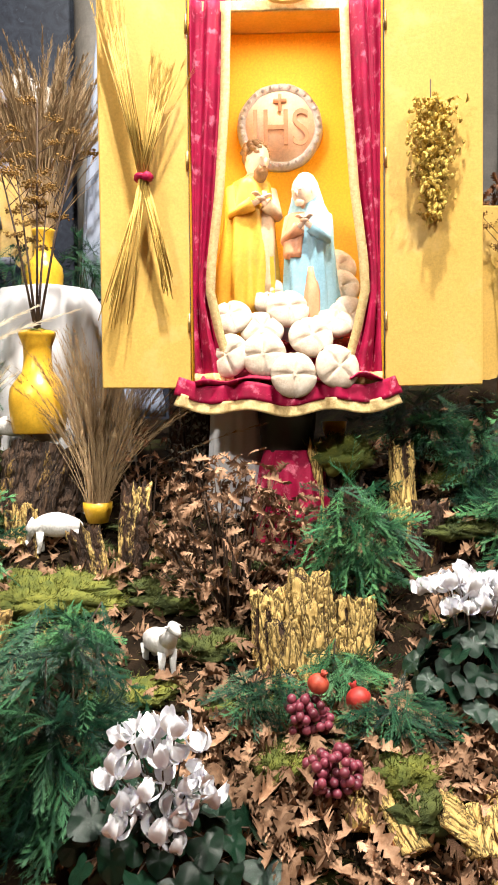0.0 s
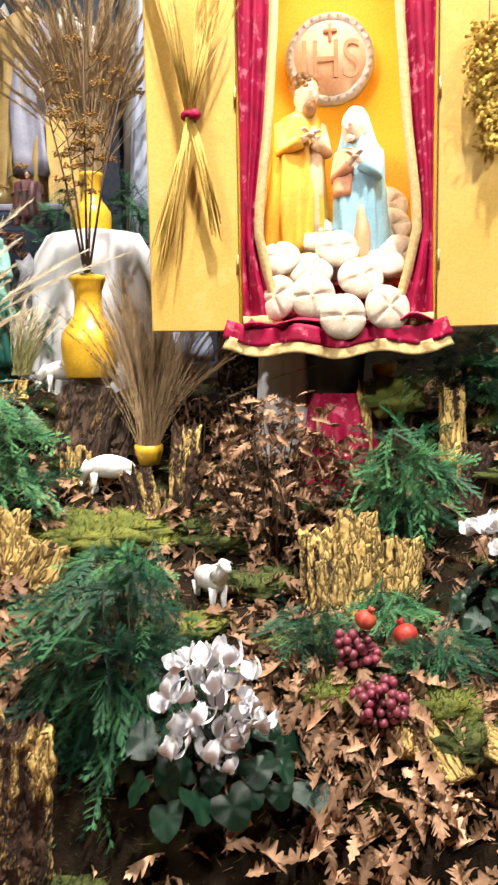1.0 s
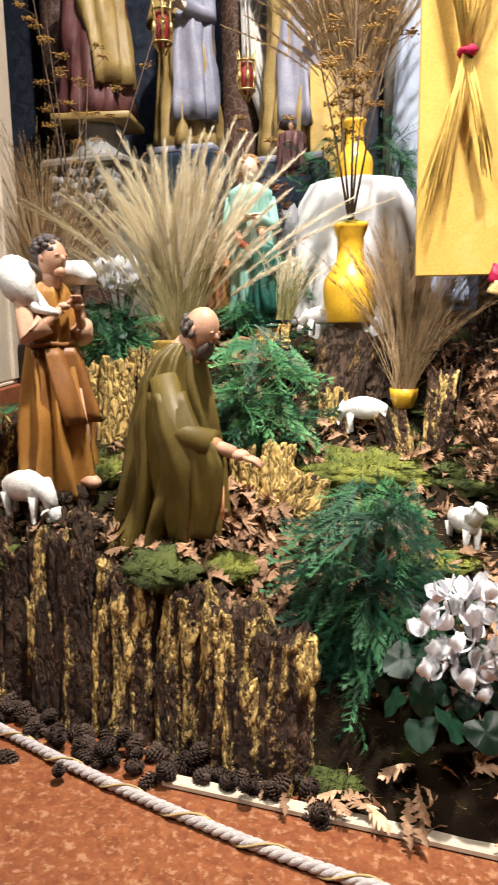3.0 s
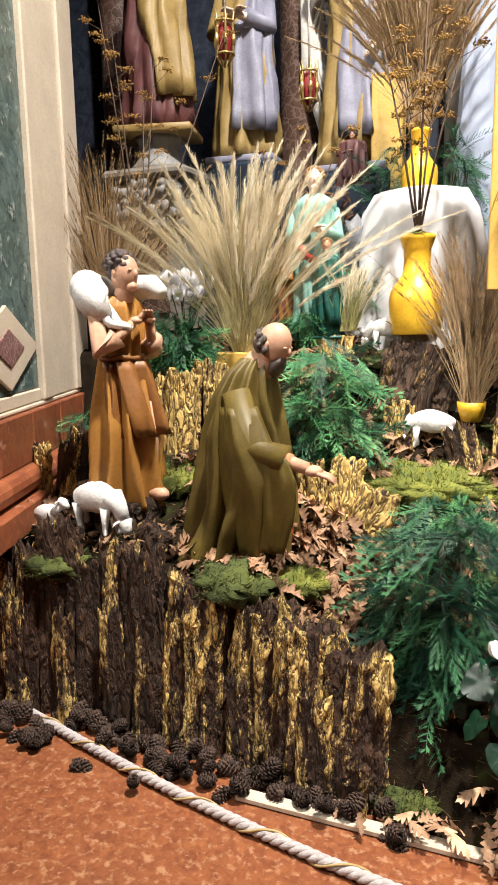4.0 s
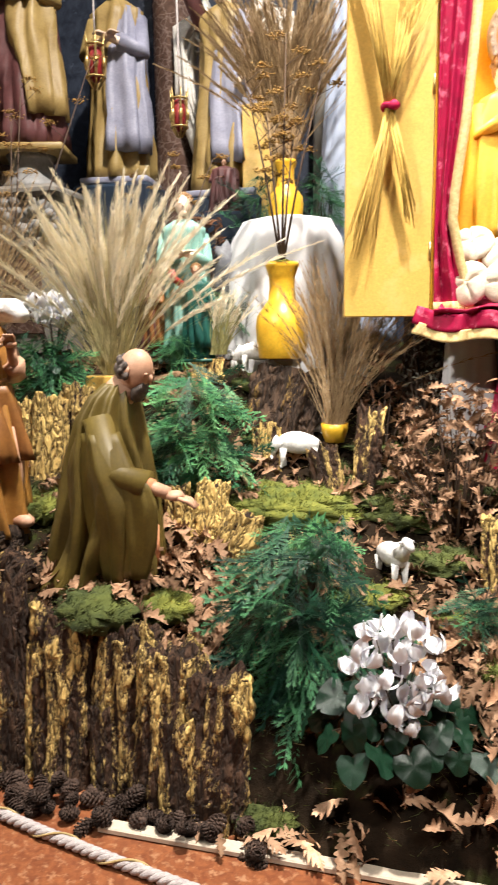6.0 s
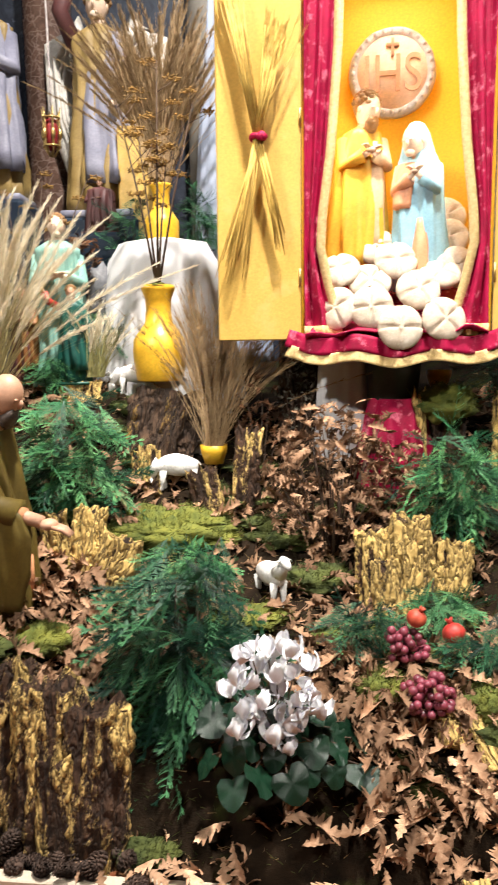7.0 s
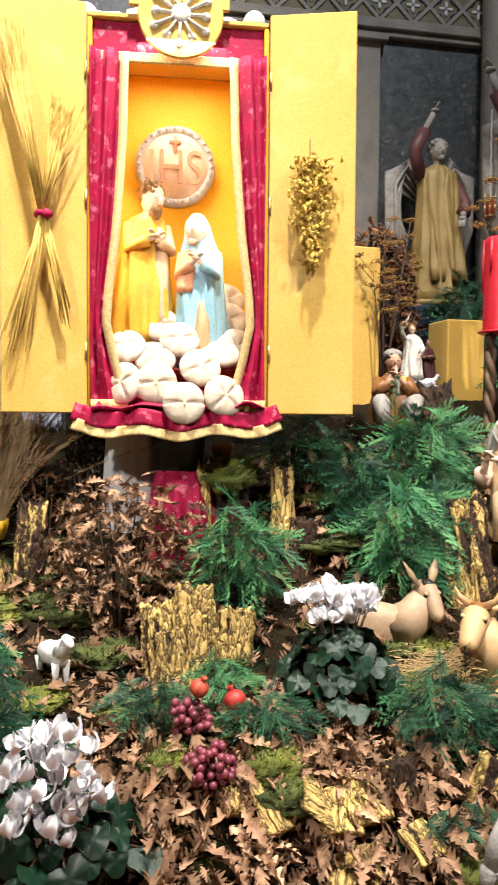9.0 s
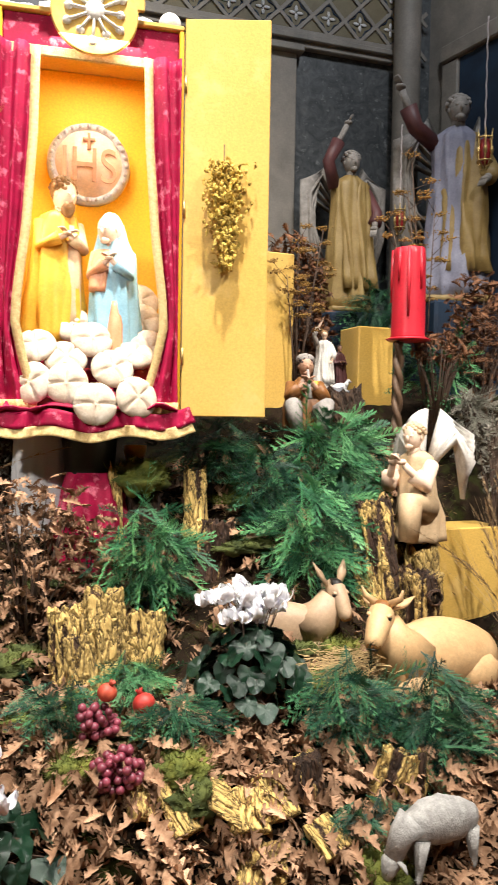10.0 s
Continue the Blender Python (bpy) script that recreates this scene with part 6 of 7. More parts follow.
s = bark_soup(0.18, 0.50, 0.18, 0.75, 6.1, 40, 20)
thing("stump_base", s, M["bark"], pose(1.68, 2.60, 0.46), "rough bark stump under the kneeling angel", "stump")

standing("woman_statue", -1.24, 3.12, 1.33, 0.77, 18, ("mint", "skin_pale", "hair_brown", "mint", "mint"), "painted statue of a woman in a pale mint dress", -0.03, seed=1)
standing("girl_statue", -1.15, 3.02, 1.33, 0.44, 10, ("teal", "skin", "hair_brown", "teal", "red_paint"), "small painted statue of a girl in a dark green dress", 0.0, "raise_left", seed=2)
standing("man_statue", -1.40, 3.08, 1.33, 0.45, 0, ("maroon", "skin", "hair_dark", "brown_robe"), "small painted statue of a man in brown", seed=3)
# large statues at the back
standing("saint_statue", -2.42, 3.80, 2.52, 1.35, 15, ("maroon", "skin_pale", "hair_grey", "old_gold"), "large statue of a saint in a yellow mantle on a pedestal", 0, "fold", seed=4)
standing("saint_statue", -2.00, 4.15, 2.38, 1.25, 5, ("old_gold", "skin_pale", "hair_brown", "lilac"), "large statue of a saint in white and yellow robes", 0, "fold", seed=5)
standing("angel_statue", -1.30, 4.10, 2.26, 1.25, 0, ("old_gold", "skin_pale", "hair_brown", "lilac", "maroon", "plaster"), "large statue of a winged angel in lilac and yellow", 0, "raise", True, seed=6)
standing("bust_statue", -1.26, 3.88, 2.12, 0.30, 0, ("maroon", "skin", "hair_dark", "maroon"), "small dark maroon bust on a block", wide=1.9, seed=7)
standing("angel_statue", 2.08, 4.28, 2.25, 1.08, 0, ("old_gold", "old_plaster", "old_plaster", "old_gold", "maroon", "old_plaster"), "statue of a white winged angel raising a lamp", 0, "raise", True, wide=0.95, seed=8)
standing("angel_statue", 2.72, 4.00, 2.32, 1.36, -20, ("lilac", "old_plaster", "old_plaster", "old_gold", "maroon", "old_plaster"), "statue of a pale angel holding out a hanging lamp", 0, "raise_left", True, wide=0.95, seed=9)
for bx, by, bz, w in ((2.08, 4.28, 2.22, 0.2), (2.72, 4.0, 2.28, 0.25), (-2.00, 4.15, 2.34, 0.25), (-1.30, 4.10, 2.22, 0.24), (-1.26, 3.88, 2.11, 0.16)):
    q = Soup()
    slab(q, (-w, -w * 0.8, 0.9), (w, w * 0.8, bz), 0, 0.02)
    thing("plinth", q, M["navy"], pose(bx, by, 0), "dark stone plinth under a statue", "plinth", "plinths", smooth=False)
# pedestal with carved capital
ped = empty("carved_pedestal", pose(-2.42, 3.80, 0), "pale stone pedestal with a carved capital", "pedestal")
q = Soup()
lathe(q, [(0.17, 2.28), (0.17, 2.31), (0.15, 2.33), (0.13, 2.36), (0.12, 2.42), (0.13, 2.45), (0.145, 2.48)], 28)
part("drum", q, M["grey_cloth"], ped, "round fluted stone drum")
q = Soup()
slab(q, (-0.27, -0.24, 2.22), (0.27, 0.24, 2.28), 0, 0.02)
part("slab", q, M["stone_trim"], ped, "pale moulded slab", False)
q = Soup()
slab(q, (-0.20, -0.18, 2.0), (0.20, 0.18, 2.218), 0, 0.03)
rnd = random.Random(2)
for i in range(60):
    blob(q, (rnd.uniform(-0.22, 0.22), -0.18 - rnd.uniform(0, 0.03), rnd.uniform(2.01, 2.21)), (0.035, 0.03, 0.03), 0, 8, 0.5, 9, None, i)
part("capital", q, M["grey_cloth"], ped, "carved stone capital")
q = Soup()
slab(q, (-0.24, -0.21, 1.93), (0.24, 0.21, 1.998), 0, 0.02)
slab(q, (-0.20, -0.17, 1.0), (0.20, 0.17, 1.928), 0, 0.008)
part("shaft", q, M["stone_trim"], ped, "pale stone shaft", False)
q = Soup()
slab(q, (-0.13, -0.185, 1.45), (0.13, -0.172, 1.88), 0, 0.006)
part("inlay", q, M["brown_col"], ped, "brown marble inlay", False)

# the kneeling white-winged figure, the seated piper and the boy
s = Soup()
robe(s, [(0, 0, 0.03, 0.115, 0.15), (0.12, 0, 0.02, 0.11, 0.13), (0.22, 0, -0.01, 0.095, 0.09), (0.33, 0, -0.02, 0.09, 0.07), (0.40, 0, -0.02, 0.085, 0.06), (0.43, 0, -0.02, 0.04, 0.04)], 0, folds=7, depth=0.08, n=44, seed=3)
tube(s, [(0.06, -0.02, 0.16), (0.07, -0.17, 0.20), (0.07, -0.18, 0.02)], [0.07, 0.06, 0.045], 14, 0)
arm(s, [(-0.08, -0.02, 0.37), (-0.10, -0.10, 0.26), (-0.03, -0.17, 0.37)], 0.034, 1, 1, cuff=0.5)
arm(s, [(0.08, -0.02, 0.37), (0.10, -0.10, 0.27), (0.03, -0.17, 0.37)], 0.034, 1, 1, cuff=0.5)
head(s, (0, -0.05, 0.495), 0.056, 1, 2, turn=0)
for sd in (-1, 1):
    for k in range(6):
        a = k / 5
        tube(s, [(sd * 0.03, 0.06, 0.36), (sd * (0.08 + 0.05 * a), 0.12, 0.60 - 0.10 * a), (sd * (0.15 + 0.03 * a), 0.15, 0.50 - 0.12 * a), (sd * (0.15 - 0.01 * a), 0.16, 0.20 + 0.05 * a)], [0.03, 0.06, 0.07, 0.015], 10, 3, None, 0.5)
statue("kneeling_angel_statue", s, ("beige", "skin_pale", "beige", "plaster"), pose(1.67, 2.58, 0.975, 0, 0, -62) @ Matrix.Scale(0.92, 4), "beige statue of a kneeling angel with white wings")
s = Soup()
robe(s, [(0.0, 0, 0, 0.10, 0.10), (0.12, 0, 0.0, 0.10, 0.09), (0.22, 0, 0, 0.075, 0.06), (0.27, 0, 0, 0.03, 0.03)], 0, folds=6, depth=0.08, n=36)
robe(s, [(0.02, 0.05, 0.03, 0.09, 0.08), (0.15, 0.05, 0.03, 0.075, 0.06), (0.25, 0.03, 0.02, 0.045, 0.05)], 4, folds=5, depth=0.12, n=32, seed=3)
for sd in (-1, 1):
    tube(s, [(sd * 0.05, -0.03, 0.08), (sd * 0.08, -0.13, 0.13), (sd * 0.06, -0.14, 0.0)], [0.05, 0.042, 0.03], 10, 3)
    arm(s, [(sd * 0.07, 0, 0.23), (sd * 0.09, -0.06, 0.17), (sd * 0.01, -0.09, 0.24)], 0.024, 0, 1, cuff=0.6)
head(s, (0, -0.02, 0.32), 0.046, 1, 2, cover=None)
blob(s, (0, 0, 0.355), (0.05, 0.05, 0.03), 3, 12, 0.2)
tube(s, [(0.0, -0.07, 0.30), (0.0, -0.13, 0.16)], [0.006, 0.012], 8, 3)
statue("piper_statue", s, ("brown_robe", "skin", "hair_dark", "old_plaster", "yellow_robe"), pose(1.32, 3.08, 1.44, 0, 0, -10), "small painted statue of a seated boy playing a pipe")
standing("boy_statue", 1.55, 3.40, 1.66, 0.33, -15, ("plaster", "skin_pale", "hair_brown", "plaster"), "small pale statue of a boy with a raised arm", 0, "raise", seed=11)
standing("shepherd_figurine", 1.66, 3.45, 1.66, 0.26, 10, ("maroon", "skin", "hair_dark", "maroon"), "small dark statue of a shepherd", seed=12)
sheep(1.63, 3.36, 1.655, 0.11, "lie", 180, "tiny white lamb figurine lying beside the boy")
q = Soup()
blob(q, (0, 0, 0), (0.22, 0.18, 0.16), 0, 24, 0.5, 9)
thing("rock", q, M["rock"], pose(1.56, 3.42, 1.52), "dark rock under the small figures", "rock")
q = Soup()
blob(q, (0, 0, 0), (0.10, 0.10, 0.16), 0, 24, 0.7, 10)
thing("rock", q, M["rock"], pose(-1.06, 3.32, 1.72), "rough grey rock behind the girl", "rock")
q = Soup()
blob(q, (0, 0, 0), (0.2, 0.15, 0.3), 0, 24, 0.4, 9)
thing("rock", q, M["rock"], pose(-1.06, 3.40, 1.45), "rough dark rock behind the girl", "rock")


# ---- cloths, vases, boxes ----
def cloth_mound(x, y, z, h, r0, r1, label, seed, ry=0.7, tilt=0.0):
    s = Soup()
    robe(s, [(-0.3, 0, 0, r1 * 1.1, r1 * ry), (0.0, 0, 0, r1, r1 * ry), (h * 0.5, 0, 0, (r0 + r1) * 0.5, (r0 + r1) * 0.5 * ry), (h * 0.85, 0, 0, r0, r0 * ry), (h * 0.97, 0, 0, r0 * 0.8, r0 * 0.75 * ry), (h, 0, 0, r0 * 0.3, r0 * 0.3 * ry)], 0, folds=11, depth=0.07, n=90, seed=seed)
    return thing("white_cloth", s, M["blue_cloth" if "blue" in label else "white_cloth"], pose(x, y, z, 0, tilt, 0), label, "cloth", "white cloths")


cloth_mound(-0.79, 3.33, 1.25, 0.75, 0.26, 0.38, "white cloth draped in folds over a mound", 1)
cloth_mound(-0.685, 2.99, 1.0, 0.36, 0.125, 0.18, "white cloth trailing down the slope under the vase", 2, 0.62)
cloth_mound(0.075, 2.98, 1.0, 0.50, 0.11, 0.13, "white cloth hanging behind the pedestal", 3, 0.5)
cloth_mound(-0.52, 3.75, 1.7, 1.75, 0.10, 0.20, "tall pale blue cloth hanging behind the shrine", 4, 0.4)


def vase(x, y, z, k, label):
    s = Soup()
    lathe(s, [(0.001, 0), (0.086, 0), (0.090, 0.006), (0.098, 0.06), (0.102, 0.12), (0.097, 0.16), (0.076, 0.19), (0.054, 0.22), (0.048, 0.265), (0.050, 0.31), (0.062, 0.342), (0.065, 0.352), (0.062, 0.362), (0.052, 0.358), (0.042, 0.31), (0.040, 0.26), (0.001, 0.25)], 40)
    return thing("vase", s, M["yellow_vase"], pose(x, y, z) @ Matrix.Scale(k, 4), label, "vase", "yellow vases")


vase(-0.735, 2.95, 1.335, 1.14, "glossy yellow ceramic vase with dark branches")
vase(-0.82, 3.45, 1.97, 0.86, "yellow ceramic vase with brown plume grass")
q = Soup()
blob(q, (0, 0, 0), (0.058, 0.058, 0.012), 0, 20, 0.8, 12)
thing("moss_plug", q, M["moss"], pose(-0.735, 2.95, 1.745), "green moss filling the vase mouth", "moss")


def planter(x, y, z, w, h, label):
    s = Soup()
    slab(s, (-w / 2, -w / 2, 0), (w / 2, w / 2, h), 0, 0.006)
    return thing("yellow_box", s, M["yellow"], pose(x, y, z, 0, 0, 4), label, "box", "yellow boxes", smooth=False)


planter(-1.455, 2.77, 1.10, 0.20, 0.17, "yellow square planter holding pampas grass")
planter(1.85, 3.50, 1.40, 0.22, 0.62, "tall yellow painted box behind the candle")
planter(1.91, 3.04, 0.42, 0.62, 0.575, "large yellow painted box behind the ox")
planter(1.28, 3.46, 1.50, 0.16, 0.88, "tall yellow painted box behind the shrine door")
planter(-1.09, 4.02, 1.35, 0.17, 1.36, "tall yellow painted box beside the angel")
s = Soup()
lathe(s, [(0.04, 0), (0.055, 0.05), (0.058, 0.08), (0.052, 0.08), (0.048, 0.05), (0.001, 0.04)], 24)
pot = thing("small_pot", s, M["yellow_vase"], pose(-0.485, 2.84, 0.985), "small yellow pot of dry grass", "pot", "small pots")
copy_thing(pot, pose(0.475, 2.98, 1.30) @ Matrix.Scale(0.9, 4))


# ---- grasses ----
def grass(name, x, y, z, n, h, spread, mt, label, plumes=0, pmat="plume", plen=0.32, fuzz=70, lean=(0, 0), seed=1, flat=0.55, width=0.0018, fw=0.0016, flen=0.024):
    """A sheaf of thin stems that fans out, some with feathery plumes."""
    rnd = random.Random(seed)
    ob = empty(name, pose(x, y, z), label, "dry grass")
    q, qp = Soup(), Soup()
    for i in range(n):
        a = rnd.gauss(0, 0.5) * spread
        b = rnd.uniform(-1, 1) * spread * flat
        ln = h * rnd.uniform(0.55, 1.0)
        d = Vector((math.sin(a) + lean[0], b * 0.7 + lean[1], math.cos(a))).normalized()
        p0 = Vector((rnd.uniform(-0.035, 0.035), rnd.uniform(-0.035, 0.035), 0))
        bend = Vector((d.x * 0.35, d.y * 0.3, -0.18 * abs(d.x))) * ln
        pts = [p0 + d * ln * t + bend * t * t for t in (0, 0.35, 0.7, 1.0)]
        w = Vector((width, 0.0006, 0))
        v = []
        for k, p in enumerate(pts):
            v += [p - w * (1.1 - k * 0.3), p + w * (1.1 - k * 0.3)]
        q.add(v, ring_faces(4, 2, False))
        if i < plumes:
            tri = []
            t0 = 1.0 - plen * 1.5 * rnd.uniform(0.8, 1.15)
            sag = Vector((math.copysign(0.10, d.x) * rnd.random(), -0.03, -0.06 * rnd.random())) * ln
            for k in range(fuzz):
                u = rnd.random()
                t = t0 + (1.10 - t0) * u
                c = p0 + d * ln * t + bend * t * t + sag * u * u
                ax = (d * ln + bend * 2 * t + sag * 2 * u).normalized()
                r = flen * (0.35 + 1.1 * math.sin(math.pi * min(1.0, 0.12 + 0.85 * u))) * rnd.uniform(0.5, 1.1)
                e = Vector((rnd.uniform(-1, 1), rnd.uniform(-1, 1), rnd.uniform(-0.6, 0.4))).normalized() * r * 0.55 + ax * r * 1.25
                sd = e.cross(Vector((0.3, 1, 0.2))).normalized() * fw
                tri += [c - sd, c + sd, c + e]
            qp.add(tri, [(k, k + 1, k + 2) for k in range(0, len(tri), 3)])
    tagged(part("stems", q, M[mt], ob, smooth=False), "", "", "", "stuff")
    if plumes:
        tagged(part("plumes", qp, M[pmat], ob, "feathery plumes", smooth=False), "", "", "", "stuff")
    return ob


grass("pampas_grass", -1.455, 2.77, 1.24, 420, 0.86, 0.60, "grass_pale", "tall bunch of cream pampas grass with feathery plumes", 95, "plume", 0.30, 270, (0.0, -0.1), 4, 0.55, 0.0014, 0.0014, 0.036)
grass("plume_grass", -0.82, 3.45, 2.26, 260, 0.82, 0.42, "grass_brown", "dense brown plume grass standing in a vase", 190, "grass_brown", 0.33, 150, (0, -0.05), 5, 0.55, 0.0018, 0.0018, 0.03)
grass("dry_grass", -0.485, 2.84, 1.05, 210, 0.72, 0.46, "grass_brown", "tuft of dry brown grass in a small pot", 130, "grass_brown", 0.40, 80, (0.05, 0.06), 6, 0.2, 0.0011, 0.0011, 0.024)
grass("dry_grass", -2.34, 3.05, 1.35, 260, 0.95, 0.60, "grass_brown", "tuft of dry brown grass against the pier", 110, "grass_brown", 0.34, 80, (0, 0), 7)
grass("dry_grass", 2.13, 2.48, 0.50, 70, 0.80, 0.46, "grass_brown", "bunch of dry brown grass before the yellow box", 26, "grass_brown", 0.34, 90, (-0.04, -0.05), 8)
grass("dry_grass", -1.05, 3.02, 1.35, 90, 0.34, 0.5, "grass_green", "low pale dry grass beside the vase", 30, "plume", 0.34, 40, (0.1, 0), 9)


def umbels(x, y, z, stems, label, seed, r=0.035, mt="umbel"):
    """Thin dark branching stems topped with flat dry flower heads."""
    rnd = random.Random(seed)
    ob = empty("dried_flower_stem", pose(x, y, z), label, "dried flowers", "dried flower stems")
    for tx, ty, tz, heads in stems:
        q, qf = Soup(), Soup()
        mid = Vector((tx * 0.45, ty * 0.5, tz * 0.5))
        tip = Vector((tx, ty, tz))
        tube(q, [(0, 0, 0), mid, tip], [0.006, 0.0045, 0.002], 6)
        for k in range(heads):
            t = 0.55 + 0.45 * (k + 0.5) / heads
            b = mid.lerp(tip, (t - 0.5) * 2)
            c = b + Vector((rnd.uniform(-0.09, 0.09), rnd.uniform(-0.05, 0.05), rnd.uniform(0.02, 0.09)))
            tube(q, [b, c], [0.002, 0.0012], 5)
            for m in range(48):
                e = c + Vector((rnd.gauss(0, r * 0.55), rnd.gauss(0, r * 0.5), rnd.uniform(0.0, 0.016)))
                rr = rnd.uniform(0.003, 0.006)
                qf.add([e + Vector((rr, 0, 0)), e + Vector((0, rr, 0)), e + Vector((-rr, 0, 0)), e + Vector((0, -rr, 0)), e + Vector((0, 0, rr)), e - Vector((0, 0, rr))], [(0, 1, 4), (1, 2, 4), (2, 3, 4), (3, 0, 4), (1, 0, 5), (2, 1, 5), (3, 2, 5), (0, 3, 5)])
        st = part("stem", q, M["twig"], ob, "thin dark stem")
        tagged(part("flower_cluster", qf, M[mt], st, "flat dry ochre flower heads", smooth=False), "", "", "", "stuff")


umbels(-0.735, 2.95, 1.72, ((-0.06, -0.02, 0.62, 7), (0.05, 0, 0.55, 7), (-0.16, 0, 0.80, 6), (0.17, 0, 0.78, 6), (0.02, 0, 0.95, 5)), "dark branches with dry ochre flower heads in a vase", 3)
umbels(-2.22, 3.2, 1.5, ((-0.12, 0, 1.35, 7), (0.12, 0, 1.2, 6), (-0.2, 0, 1.55, 6), (0.5, 0, 1.25, 4), (0.05, 0, 1.0, 4)), "dry ochre flower stems beside the pedestal", 4)
umbels(1.98, 3.08, 1.62, ((-0.12, 0, 1.05, 8), (-0.20, 0, 0.85, 6), (0.04, 0, 1.0, 6), (-0.02, 0, 0.75, 5), (-0.10, 0, 1.2, 6)), "dry ochre flower stems behind the red candle", 5)
umbels(-1.5, 3.4, 1.5, ((0.1, 0, 0.85, 4), (-0.1, 0, 0.75, 4), (0.32, 0, 0.8, 4)), "dry dark flower stems between the statues", 6, 0.03)
umbels(1.36, 3.32, 1.6, ((0.0, 0, 0.85, 9), (0.10, 0, 0.6, 7), (-0.06, 0, 0.65, 7), (0.14, 0, 0.9, 6)), "dry ochre flower stems behind the shrine door", 7)
umbels(2.35, 3.10, 1.5, ((0.0, 0, 0.55, 8), (0.12, 0, 0.45, 8), (-0.1, 0, 0.35, 8), (0.14, 0, 0.7, 6)), "dry brown flower stems beside the candle", 8, 0.04, "rust")

# wheat sheaf and hops on the shrine doors
wheat = empty("wheat_sheaf", pose(-0.27, 2.648, 2.255, 0, 0, 12), "sheaf of dry wheat tied with a crimson knot", "wheat")
rnd = random.Random(3)
q, qe = Soup(), Soup()
for i in range(96):
    up = i < 58
    side = -1 if (i % 2 == 0) else 1
    if up:
        tip = Vector((-0.115 + rnd.gauss(0, 0.022), -0.015, 0.58 + rnd.uniform(-0.08, 0.1))) if side < 0 else Vector((0.06 + rnd.gauss(0, 0.035), -0.015, 0.36 + rnd.uniform(-0.08, 0.06)))
    else:
        tip = Vector((-0.10 + rnd.gauss(0, 0.03), -0.012, -0.50 + rnd.uniform(-0.05, 0.1))) if side < 0 else Vector((0.085 + rnd.gauss(0, 0.016), -0.012, -0.40 + rnd.uniform(-0.03, 0.1)))
    p0 = Vector((rnd.uniform(-0.015, 0.015), -0.015 - rnd.uniform(0, 0.02), 0))
    mid = p0.lerp(tip, 0.5) + Vector((rnd.uniform(-0.008, 0.008), -0.008, 0))
    tube(q, [p0, mid, tip], [0.003, 0.0026, 0.0016], 5)
    if up:
        d = (tip - mid).normalized()
        for k in range(26):
            c = tip + d * rnd.uniform(-0.13, 0.03)
            e = c + d * rnd.uniform(0.02, 0.07) + Vector((rnd.gauss(0, 0.006), rnd.uniform(-0.008, 0), 0))
            sd = Vector((0.0016, 0.0008, 0))
            qe.add([c - sd, c + sd, e], [(0, 1, 2)])
part("stalk_tangle", q, M["straw"], wheat, "thin golden stalks")
tagged(part("ears", qe, M["straw"], wheat, smooth=False), "", "", "", "stuff")
q = Soup()
tube(q, [(0.024 * math.cos(a), -0.02 + 0.02 * math.sin(a), 0.004 * math.sin(2 * a)) for a in np.linspace(0, 6.283, 14)], 0.011, 8)
blob(q, (0.012, -0.045, 0.0), (0.02, 0.012, 0.017), 0, 10, 0.5)
part("knot", q, M["crimson"], wheat, "crimson ribbon knot")
hops = empty("dried_hops", pose(0.775, 2.625, 2.475, 0, 0, -10) @ Matrix.Scale(0.92, 4), "hanging bunch of dried golden hops on a yellow door", "dried flowers")
q = Soup()
rnd = random.Random(9)
for i in range(620):
    t = rnd.random()
    wide = 0.095 * math.sin(math.pi * (0.18 + 0.75 * t)) ** 0.8 * (1.05 - 0.5 * t)
    c = (rnd.gauss(0, 0.5) * wide + 0.02 * t, -0.035 + rnd.uniform(-0.04, 0.03), 0.05 - 0.46 * t)
    blob(q, c, (0.008, 0.008, 0.010), 0, 6, 0.7, 12, None, i)
strew(q, LEAF, [Matrix.Translation((rnd.gauss(0, 0.05) * (1.1 - 0.7 * t), -0.04 + rnd.uniform(-0.045, 0.03), 0.06 - 0.46 * t)) @ pose(0, 0, 0, rnd.uniform(-90, 90), rnd.uniform(-60, 60), rnd.uniform(0, 360)) @ Matrix.Scale(rnd.uniform(0.02, 0.045), 4) for t in np.linspace(0, 1, 260)])
tagged(part("hop_cluster", q, M["hops"], hops, smooth=False), "", "", "", "stuff")
q = Soup()
tube(q, [(0, -0.02, 0.14), (0.0, -0.02, 0.05), (0.01, -0.03, -0.2)], 0.0025, 6)
part("string", q, M["twig"], hops)

# small plaster angels resting on the shrine's top
q = Soup()
blob(q, (0, 0, 0), (0.15, 0.06, 0.06), 0, 20, 0.3, 8)
blob(q, (0.14, -0.02, 0.05), (0.05, 0.05, 0.05), 0, 14)
tube(q, [(-0.05, 0, 0.03), (-0.16, 0, 0.08), (-0.24, 0, 0.05)], [0.05, 0.035, 0.01], 10)
statue("putto_statue", q, ("plaster",), pose(0.46, 2.95, 3.16), "small pale plaster figure resting on the shrine")
o = bpy.data.objects["putto_statue"]
copy_thing(o, pose(0.02, 2.98, 3.16, 0, 0, 180))

